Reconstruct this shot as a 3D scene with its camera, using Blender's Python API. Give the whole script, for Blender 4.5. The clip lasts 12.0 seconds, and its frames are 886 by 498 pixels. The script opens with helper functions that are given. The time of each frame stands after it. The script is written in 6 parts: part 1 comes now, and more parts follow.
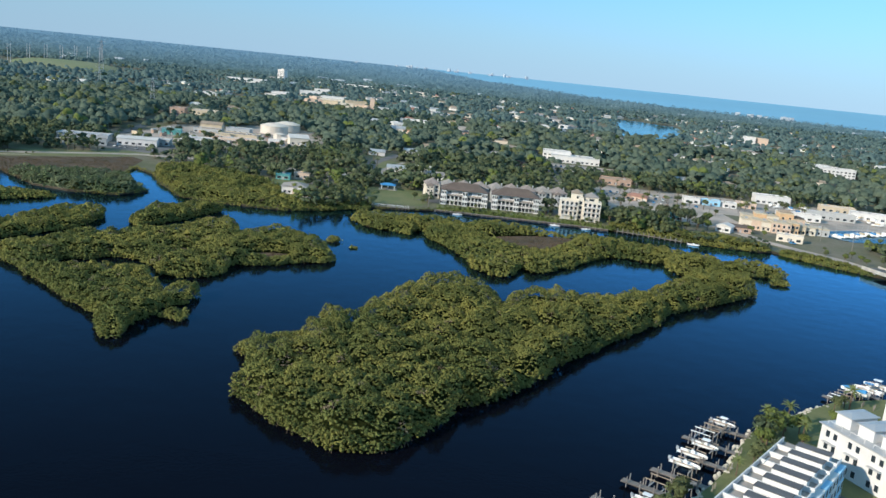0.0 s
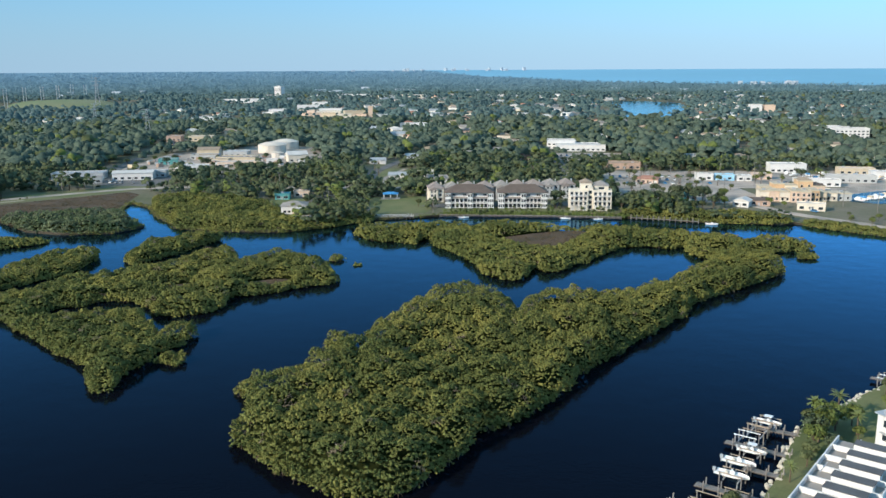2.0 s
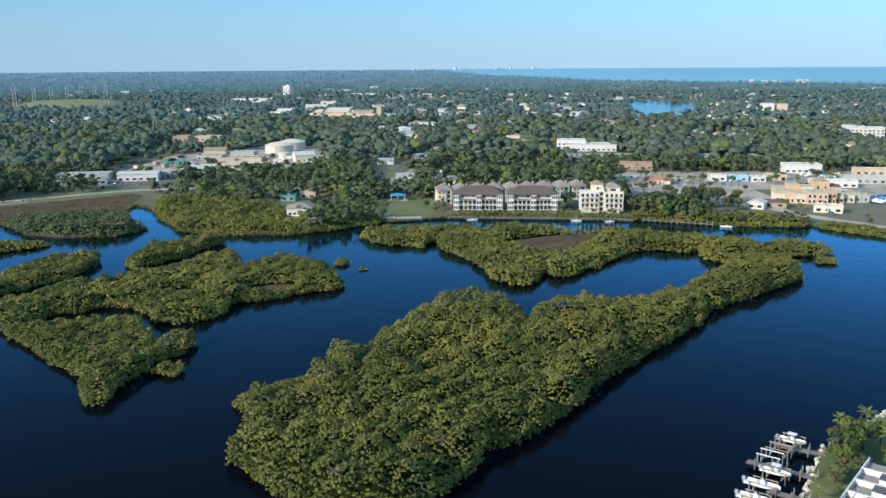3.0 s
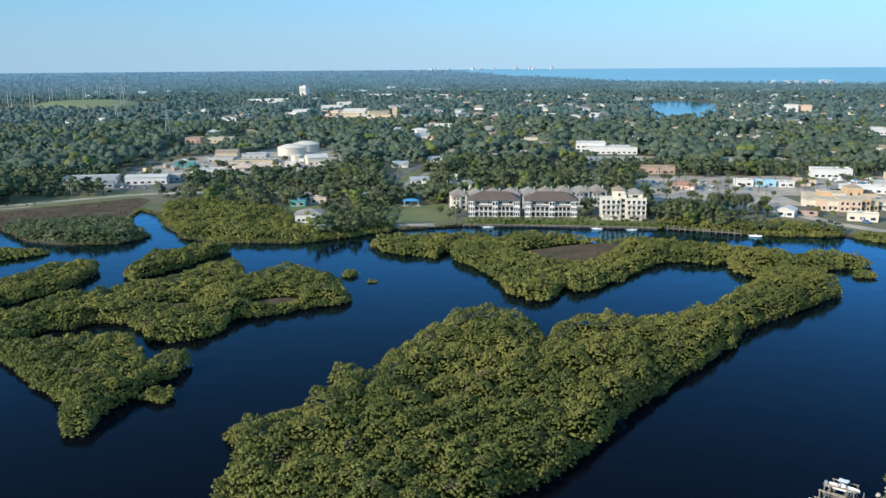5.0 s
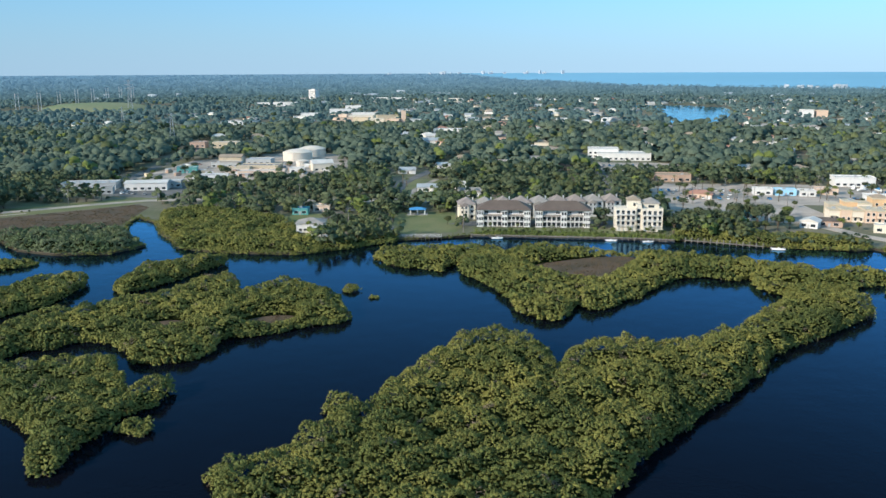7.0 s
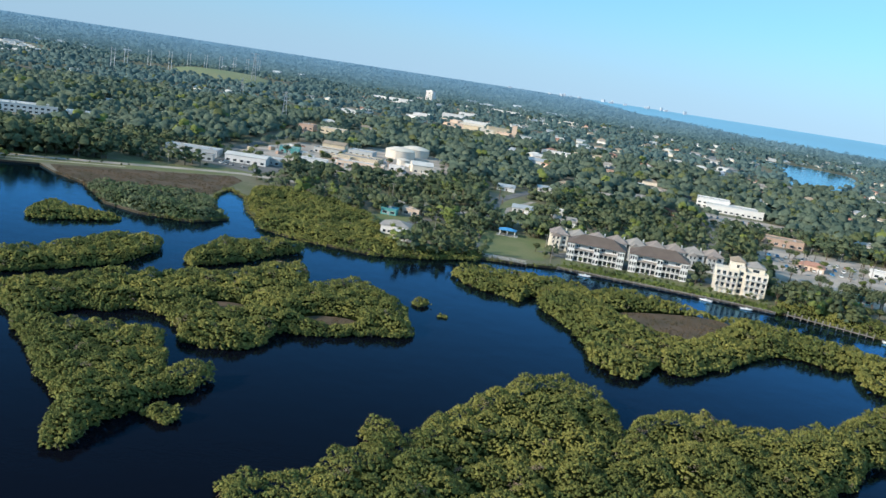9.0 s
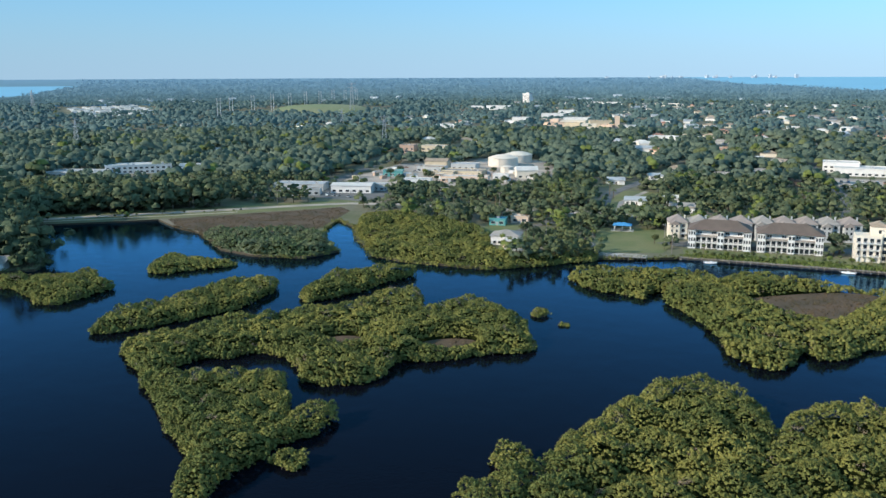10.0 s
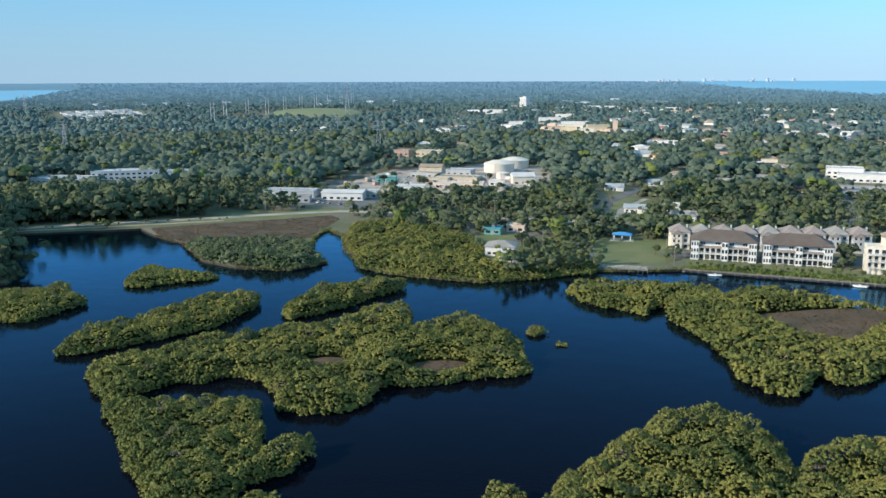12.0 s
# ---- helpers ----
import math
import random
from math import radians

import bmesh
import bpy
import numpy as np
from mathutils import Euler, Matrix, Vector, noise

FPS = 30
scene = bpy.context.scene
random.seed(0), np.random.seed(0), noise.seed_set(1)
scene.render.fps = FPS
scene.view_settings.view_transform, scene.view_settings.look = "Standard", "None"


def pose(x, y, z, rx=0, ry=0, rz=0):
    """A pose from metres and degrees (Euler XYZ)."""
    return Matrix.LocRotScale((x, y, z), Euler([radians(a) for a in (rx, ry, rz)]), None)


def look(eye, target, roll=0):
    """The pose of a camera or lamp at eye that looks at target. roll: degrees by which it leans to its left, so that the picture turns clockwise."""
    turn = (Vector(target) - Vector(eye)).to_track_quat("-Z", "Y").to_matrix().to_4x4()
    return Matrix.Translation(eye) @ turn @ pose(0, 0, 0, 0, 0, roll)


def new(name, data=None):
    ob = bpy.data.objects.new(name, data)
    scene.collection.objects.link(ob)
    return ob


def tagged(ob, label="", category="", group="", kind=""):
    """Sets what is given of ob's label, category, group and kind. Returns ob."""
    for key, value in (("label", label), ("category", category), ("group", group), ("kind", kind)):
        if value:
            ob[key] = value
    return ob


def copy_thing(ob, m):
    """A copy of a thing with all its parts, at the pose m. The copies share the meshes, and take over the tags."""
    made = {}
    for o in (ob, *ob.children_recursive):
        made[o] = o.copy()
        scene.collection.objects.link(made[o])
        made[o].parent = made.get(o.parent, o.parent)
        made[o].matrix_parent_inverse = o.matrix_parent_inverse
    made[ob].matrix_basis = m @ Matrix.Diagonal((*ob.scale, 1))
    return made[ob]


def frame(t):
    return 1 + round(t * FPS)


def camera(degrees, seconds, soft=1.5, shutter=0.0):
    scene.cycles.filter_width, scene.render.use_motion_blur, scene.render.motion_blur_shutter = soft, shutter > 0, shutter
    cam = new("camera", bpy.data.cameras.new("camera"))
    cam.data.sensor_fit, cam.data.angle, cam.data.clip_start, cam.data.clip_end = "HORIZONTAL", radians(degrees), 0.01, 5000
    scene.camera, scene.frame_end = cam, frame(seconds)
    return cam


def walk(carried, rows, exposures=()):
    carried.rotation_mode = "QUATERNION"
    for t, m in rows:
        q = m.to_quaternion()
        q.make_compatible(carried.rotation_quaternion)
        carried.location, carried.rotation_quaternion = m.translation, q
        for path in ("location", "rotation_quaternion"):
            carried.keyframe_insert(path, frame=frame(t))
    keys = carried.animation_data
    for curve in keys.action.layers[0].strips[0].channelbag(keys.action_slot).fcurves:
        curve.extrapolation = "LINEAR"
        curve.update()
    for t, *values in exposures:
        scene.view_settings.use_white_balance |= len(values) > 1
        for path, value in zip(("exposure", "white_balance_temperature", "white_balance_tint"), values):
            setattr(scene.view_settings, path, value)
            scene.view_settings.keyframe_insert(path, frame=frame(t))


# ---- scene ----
cam = camera(55.3, 12.0)
PATH = [
    (0, (-2.348, -0.027, 83.003), (-2.3968, 1.9282, 82.5826), 5.78),
    (0.5, (-1.167, 3.659, 83.215), (-1.2214, 5.6131, 82.7948), 2.71),
    (1, (-0.261, 7.926, 83.144), (-0.3237, 9.8800, 82.7245), -0.10),
    (1.5, (0.279, 12.426, 83.101), (0.2041, 14.3794, 82.6791), -0.30),
    (2, (0.524, 16.999, 83.159), (0.4382, 18.9523, 82.7361), -0.30),
    (2.5, (0.613, 21.613, 83.265), (0.5157, 23.5649, 82.8407), -0.40),
    (3, (0.666, 26.285, 83.358), (0.5587, 28.2360, 82.9331), -0.40),
    (5, (1.099, 45.657, 83.714), (0.9513, 47.6057, 83.2897), -0.40),
    (5.5, (1.143, 50.536, 83.806), (0.9872, 52.4851, 83.3835), -0.41),
    (6, (1.108, 55.335, 83.831), (0.9451, 57.2835, 83.4113), -0.29),
    (6.5, (1.017, 60.043, 83.780), (0.8478, 61.9912, 83.3628), -0.30),
    (8.3, (1.318, 76.895, 83.754), (1.1276, 78.8435, 83.3474), 0.33),
    (8.5, (1.433, 78.794, 83.815), (1.2745, 80.7457, 83.4104), 5.82),
    (8.7, (1.540, 80.692, 83.884), (1.3376, 82.6401, 83.4807), 7.41),
    (9, (1.660, 83.528, 83.991), (1.2769, 85.4493, 83.5870), 8.70),
    (9.2, (1.694, 85.407, 84.056), (1.1775, 87.2964, 83.6534), 10.83),
    (9.4, (1.681, 87.273, 84.113), (1.0954, 89.1422, 83.7095), 9.84),
    (9.5, (1.653, 88.201, 84.137), (1.0283, 90.0569, 83.7306), 3.30),
    (9.7, (1.555, 90.050, 84.176), (0.9092, 91.8980, 83.7671), 0.39),
    (10, (1.294, 92.810, 84.209), (0.6454, 94.6573, 83.8025), -0.19),
    (10.5, (0.586, 97.418, 84.215), (-0.0635, 99.2661, 83.8119), -0.20),
    (11, (-0.358, 102.062, 84.201), (-1.0058, 103.9114, 83.7998), -0.20),
    (11.5, (-1.367, 106.579, 84.197), (-2.0131, 108.4294, 83.7977), -0.21),
    (12, (-2.274, 110.445, 84.171), (-2.9177, 112.2966, 83.7728), -0.19),
]
walk(cam, [(t, look(eye, target, roll)) for t, eye, target, roll in PATH], exposures=((0.0, 0.28, 6040, 10), (3.0, 0.35, 6040, 10), (6.5, 0.40, 6040, 10), (12.0, 0.47, 6040, 10)))

# ---- world, sun ----
SUN_AZ, SUN_EL = 231.0, 24.0          # clockwise from +y, and height, in degrees
world = bpy.data.worlds.new("world")
scene.world = world
world.use_nodes = True
wn, wl = world.node_tree.nodes, world.node_tree.links
sky = wn.new("ShaderNodeTexSky")
sky.sky_type, sky.sun_disc = "NISHITA", False
sky.sun_elevation, sky.sun_rotation = radians(SUN_EL), radians(SUN_AZ)
sky.air_density, sky.dust_density, sky.ozone_density = 1.0, 0.2, 3.0
clean, veil = wn.new("ShaderNodeMix"), wn.new("ShaderNodeMix")     # clear blue morning air under a thin even veil
for node in (clean, veil):
    node.data_type = "RGBA"
clean.blend_type = "MULTIPLY"
clean.inputs["Factor"].default_value, clean.inputs["B"].default_value = 1.0, (0.60, 0.94, 1.38, 1)
veil.inputs["Factor"].default_value, veil.inputs["B"].default_value = 0.55, (2.75, 5.5, 6.75, 1)
wl.new(sky.outputs[0], clean.inputs["A"])
wl.new(clean.outputs["Result"], veil.inputs["A"])
haze, where, split, low = wn.new("ShaderNodeMix"), wn.new("ShaderNodeTexCoord"), wn.new("ShaderNodeSeparateXYZ"), wn.new("ShaderNodeMapRange")
haze.data_type = "RGBA"                                               # pale greyish haze in the lowest air
low.interpolation_type = "SMOOTHSTEP"
for key, v in (("From Min", -0.02), ("From Max", 0.115), ("To Min", 0.92), ("To Max", 0.0)):
    low.inputs[key].default_value = v
haze.inputs["B"].default_value = (3.5, 4.95, 6.1, 1)
wl.new(where.outputs["Generated"], split.inputs[0]), wl.new(split.outputs["Z"], low.inputs["Value"]), wl.new(low.outputs["Result"], haze.inputs["Factor"])
wl.new(veil.outputs["Result"], haze.inputs["A"])
wl.new(haze.outputs["Result"], wn["Background"].inputs[0])
glow = wn.new("ShaderNodeMath")                                       # the air is a little brighter towards the bay
glow.operation = "MULTIPLY_ADD"
glow.inputs[1].default_value, glow.inputs[2].default_value = 0.026, 0.103
wl.new(split.outputs["X"], glow.inputs[0]), wl.new(glow.outputs[0], wn["Background"].inputs[1])
sun_data = bpy.data.lights.new("sun", "SUN")
sun_data.energy, sun_data.angle, sun_data.color = 4.8, radians(0.5), (1.0, 0.86, 0.66)
sun = new("sun", sun_data)
az, el = radians(SUN_AZ), radians(SUN_EL)
to_sun = Vector((math.sin(az) * math.cos(el), math.cos(az) * math.cos(el), math.sin(el)))
sun.matrix_world = look(to_sun * 300, (0, 0, 0))

# ---- materials ----
def material(name, rgb, rough=0.7, metal=0.0, vary=0.25, scale=0.5, fine=6.0, island=0.0, bump=0.0, spec=0.4, second=None, emit=None, shift=0.0):
    """A surface whose colour drifts at two scales; second: another colour mixed in by a broad noise; island: variation from piece to piece in value, shift: in colour."""
    m = bpy.data.materials.new(name)
    m.use_nodes = True
    n, l = m.node_tree.nodes, m.node_tree.links
    b = n["Principled BSDF"]
    b.inputs["Roughness"].default_value, b.inputs["Metallic"].default_value = rough, metal
    b.inputs["Specular IOR Level"].default_value = spec
    geo = n.new("ShaderNodeNewGeometry")
    broad, grain = n.new("ShaderNodeTexNoise"), n.new("ShaderNodeTexNoise")
    for node, s, d in ((broad, scale, 4), (grain, fine, 3)):
        node.inputs["Scale"].default_value, node.inputs["Detail"].default_value = s, d
        l.new(geo.outputs["Position"], node.inputs["Vector"])
    mix = n.new("ShaderNodeMix")
    mix.data_type = "RGBA"
    mix.inputs["A"].default_value = (*rgb, 1)
    mix.inputs["B"].default_value = (*(second or [c * (1 - vary) for c in rgb]), 1)
    ramp = n.new("ShaderNodeMapRange")
    ramp.inputs["From Min"].default_value, ramp.inputs["From Max"].default_value = 0.38, 0.62
    drift = broad.outputs["Fac"]
    if shift:
        stray = n.new("ShaderNodeMath")
        stray.operation = "MULTIPLY_ADD"
        stray.inputs[1].default_value = shift
        l.new(geo.outputs["Random Per Island"], stray.inputs[0]), l.new(broad.outputs["Fac"], stray.inputs[2])
        drift = stray.outputs[0]
        ramp.inputs["From Min"].default_value, ramp.inputs["From Max"].default_value = 0.38 + shift / 2 - 0.06, 0.62 + shift / 2 + 0.06
    l.new(drift, ramp.inputs["Value"])
    l.new(ramp.outputs["Result"], mix.inputs["Factor"])
    value = n.new("ShaderNodeMath")
    value.operation = "MULTIPLY_ADD"
    value.inputs[1].default_value, value.inputs[2].default_value = 2 * vary, 1 - vary
    l.new(grain.outputs["Fac"], value.inputs[0])
    last = value.outputs[0]
    if island:
        more = n.new("ShaderNodeMath")
        more.operation = "MULTIPLY_ADD"
        more.inputs[1].default_value, more.inputs[2].default_value = 2 * island, 1 - island
        l.new(geo.outputs["Random Per Island"], more.inputs[0])
        both = n.new("ShaderNodeMath")
        both.operation = "MULTIPLY"
        l.new(last, both.inputs[0]), l.new(more.outputs[0], both.inputs[1])
        last = both.outputs[0]
    times = n.new("ShaderNodeMix")
    times.data_type, times.blend_type = "RGBA", "MULTIPLY"
    times.inputs["Factor"].default_value = 1
    l.new(mix.outputs["Result"], times.inputs["A"]), l.new(last, times.inputs["B"])
    l.new(times.outputs["Result"], b.inputs["Base Color"])
    if emit:
        l.new(times.outputs["Result"], b.inputs["Emission Color"])
        b.inputs["Emission Strength"].default_value = emit
    if bump:
        bm_node = n.new("ShaderNodeBump")
        bm_node.inputs["Strength"].default_value, bm_node.inputs["Distance"].default_value = bump, 0.05
        l.new(grain.outputs["Fac"], bm_node.inputs["Height"]), l.new(bm_node.outputs[0], b.inputs["Normal"])
    return m


def water_material(name, rgb, waves=0.06, rough=0.06, sheen=(0.255, 0.56, 0.88), deep=5.7):
    """Dark peaty water whose gloss grows steeply towards grazing sight."""
    m = bpy.data.materials.new(name)
    m.use_nodes = True
    n, l = m.node_tree.nodes, m.node_tree.links
    n.remove(n["Principled BSDF"])
    body, gloss, both, fres = (n.new(k) for k in ("ShaderNodeBsdfDiffuse", "ShaderNodeBsdfGlossy", "ShaderNodeMixShader", "ShaderNodeFresnel"))
    gloss.inputs["Roughness"].default_value, fres.inputs["IOR"].default_value = rough, 1.33
    gloss.inputs["Color"].default_value = (*sheen, 1)
    geo, chop, swell, tint = (n.new(k) for k in ("ShaderNodeNewGeometry", "ShaderNodeTexNoise", "ShaderNodeTexNoise", "ShaderNodeTexNoise"))
    for node, s, d in ((chop, 0.9, 3), (swell, 0.12, 2), (tint, 0.012, 3)):
        node.inputs["Scale"].default_value, node.inputs["Detail"].default_value = s, d
        l.new(geo.outputs["Position"], node.inputs["Vector"])
    mix = n.new("ShaderNodeMix")
    mix.data_type = "RGBA"
    mix.inputs["A"].default_value, mix.inputs["B"].default_value = (*rgb, 1), (*[c * 1.5 for c in rgb], 1)
    l.new(tint.outputs["Fac"], mix.inputs["Factor"]), l.new(mix.outputs["Result"], body.inputs["Color"])
    total, square, gain = (n.new("ShaderNodeMath") for _ in range(3))
    total.operation, square.operation, gain.operation = "MULTIPLY_ADD", "POWER", "MULTIPLY"
    total.inputs[1].default_value, square.inputs[1].default_value, gain.inputs[1].default_value = 2.0, 2.15, deep
    gain.use_clamp = True
    l.new(swell.outputs["Fac"], total.inputs[0]), l.new(chop.outputs["Fac"], total.inputs[2])
    bump = n.new("ShaderNodeBump")
    bump.inputs["Strength"].default_value, bump.inputs["Distance"].default_value = 1.0, waves
    l.new(total.outputs[0], bump.inputs["Height"])
    for node in (gloss, fres):
        l.new(bump.outputs[0], node.inputs["Normal"])
    l.new(fres.outputs[0], square.inputs[0]), l.new(square.outputs[0], gain.inputs[0]), l.new(gain.outputs[0], both.inputs[0])
    l.new(body.outputs[0], both.inputs[1]), l.new(gloss.outputs[0], both.inputs[2])
    l.new(both.outputs[0], n["Material Output"].inputs["Surface"])
    return m


WATER = water_material("river_water", (0.0024, 0.0027, 0.0048), 0.03, 0.07)
LAKE = water_material("lake_water", (0.02, 0.05, 0.08), sheen=(0.5, 0.75, 0.9), deep=1.8)
MANGROVE = material("mangrove_leaves", (0.198, 0.188, 0.051), 0.6, vary=0.28, scale=0.055, fine=0.4, island=0.30, spec=0.06, second=(0.086, 0.104, 0.033), shift=0.22)
SILVER = material("silvery_mangrove_leaves", (0.105, 0.125, 0.062), 0.6, vary=0.25, scale=0.1, fine=0.7, island=0.4, spec=0.3, second=(0.08, 0.11, 0.04))
# near-black colour that stands for the shade inside the thickets
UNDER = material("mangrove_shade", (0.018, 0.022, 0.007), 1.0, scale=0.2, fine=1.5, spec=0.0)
DEAD = material("dead_mangrove_twigs", (0.22, 0.17, 0.12), 0.8, vary=0.2, scale=0.3, fine=1.0, island=0.3)
# middle woods: some blue-grey haze is put into the leaf colour
FOREST = material("hazy_tree_leaves", (0.068, 0.098, 0.076), 0.7, vary=0.28, scale=0.05, fine=1.1, island=0.12, spec=0.05, second=(0.092, 0.116, 0.082), shift=0.25)
# far woods: a stronger blue cast paints distance haze into the leaves
FOREST_FAR = material("hazy_far_leaves", (0.066, 0.106, 0.104), 0.7, vary=0.25, scale=0.02, fine=0.2, island=0.12, spec=0.1, second=(0.084, 0.126, 0.118))
FOREST_NEAR = material("broadleaf_tree_leaves", (0.056, 0.080, 0.048), 0.7, vary=0.28, scale=0.06, fine=1.2, island=0.2, spec=0.05, second=(0.092, 0.108, 0.058), shift=0.3)
OLIVE = material("olive_tree_leaves", (0.10, 0.118, 0.054), 0.7, vary=0.25, scale=0.1, fine=0.7, island=0.2, spec=0.05)
BARK = material("bark", (0.12, 0.09, 0.06), 0.9, scale=1.0, fine=8)
GROUND = material("ground_earth", (0.10, 0.105, 0.05), 0.95, vary=0.3, scale=0.02, fine=0.4, second=(0.17, 0.15, 0.11))
GRASS = material("mown_grass", (0.108, 0.130, 0.045), 0.9, vary=0.2, scale=0.06, fine=1.2, second=(0.15, 0.152, 0.062))
MARSH = material("brown_marsh", (0.098, 0.064, 0.038), 0.95, vary=0.35, scale=0.08, fine=1.5, second=(0.064, 0.047, 0.027))
SEDGE = material("brown_sedge", (0.115, 0.080, 0.045), 0.9, vary=0.3, scale=0.08, fine=1.0, island=0.35, spec=0.05, second=(0.09, 0.075, 0.04))
MUD = material("mud", (0.05, 0.04, 0.025), 0.9, scale=0.2, fine=2)
ASPHALT = material("asphalt", (0.10, 0.10, 0.10), 0.9, vary=0.2, scale=0.1, fine=2, second=(0.15, 0.145, 0.135))
LOT = material("pale_paving", (0.44, 0.365, 0.305), 0.9, vary=0.25, scale=0.05, fine=0.8, second=(0.27, 0.24, 0.205))
CONCRETE = material("concrete", (0.42, 0.40, 0.36), 0.85, scale=0.3, fine=3, bump=0.2)
UNDER_TREE = material("tree_shade", (0.045, 0.07, 0.04), 0.85, scale=0.2, fine=1.5)
LIGHTGREEN = material("light_green_leaves", (0.130, 0.160, 0.046), 0.6, vary=0.25, scale=0.1, fine=0.7, island=0.2, spec=0.05)
WHITE = material("white_paint", (0.65, 0.64, 0.625), 0.6, vary=0.08, scale=0.3, fine=3)
CREAM = material("cream_stucco", (0.66, 0.60, 0.50), 0.75, vary=0.08, scale=0.3, fine=3)
PINK = material("pink_beige_stucco", (0.62, 0.47, 0.36), 0.75, vary=0.1, scale=0.3, fine=3)
TAN = material("tan_stucco", (0.55, 0.46, 0.33), 0.75, vary=0.1, scale=0.3, fine=3)
ORANGE = material("orange_stucco", (0.56, 0.38, 0.22), 0.75, vary=0.1, scale=0.3, fine=3)
GREYWALL = material("grey_siding", (0.42, 0.43, 0.43), 0.7, vary=0.1, scale=0.3, fine=3)
BLUEWALL = material("sky_blue_paint", (0.30, 0.56, 0.76), 0.6, vary=0.08, scale=0.3, fine=3)
TEAL = material("teal_paint", (0.10, 0.32, 0.31), 0.6, vary=0.12, scale=0.3, fine=3)
BRICKRED = material("red_brown_wall", (0.44, 0.31, 0.24), 0.8, vary=0.15, scale=0.4, fine=4)
ROOF_BROWN = material("brown_shingles", (0.125, 0.095, 0.078), 0.85, vary=0.15, scale=0.25, fine=4)
ROOF_GREY = material("grey_shingles", (0.30, 0.275, 0.25), 0.85, vary=0.15, scale=0.25, fine=4)
TAUPE = material("taupe_shingles", (0.275, 0.232, 0.208), 0.85, vary=0.15, scale=0.25, fine=4)
ROOF_TAN = material("tan_shingles", (0.33, 0.26, 0.19), 0.85, vary=0.15, scale=0.25, fine=4)
ROOF_RED = material("red_tiles", (0.40, 0.21, 0.15), 0.8, vary=0.15, scale=0.25, fine=4)
ROOF_WHITE = material("white_roof_membrane", (0.56, 0.54, 0.51), 0.7, vary=0.12, scale=0.12, fine=2)
SLATE = material("dark_roof_felt", (0.115, 0.115, 0.12), 0.85, vary=0.2, scale=0.25, fine=4)
ROOF_METAL = material("galvanised_roof", (0.45, 0.46, 0.47), 0.45, metal=0.3, vary=0.12, scale=0.2, fine=3)
STEEL = material("painted_steel", (0.40, 0.41, 0.42), 0.5, metal=0.4, vary=0.1, scale=0.5, fine=5)
TIMBER = material("weathered_timber", (0.225, 0.205, 0.185), 0.85, vary=0.2, scale=0.5, fine=6)
DARKWOOD = material("dark_wet_timber", (0.09, 0.07, 0.055), 0.8, vary=0.2, scale=0.5, fine=6)
GELCOAT = material("white_gelcoat", (0.80, 0.80, 0.79), 0.25, vary=0.05, scale=0.5, fine=4)
BLUECOVER = material("blue_canvas", (0.06, 0.25, 0.5), 0.8, vary=0.1, scale=0.5, fine=4)
GLASS = material("window_glass", (0.03, 0.04, 0.05), 0.12, vary=0.15, scale=0.4, fine=2, spec=0.6)
STONE = material("limestone_riprap", (0.50, 0.46, 0.38), 0.9, vary=0.2, scale=0.8, fine=4, island=0.25)
PALM = material("palm_fronds", (0.12, 0.14, 0.04), 0.6, vary=0.2, scale=0.3, fine=2, island=0.35)


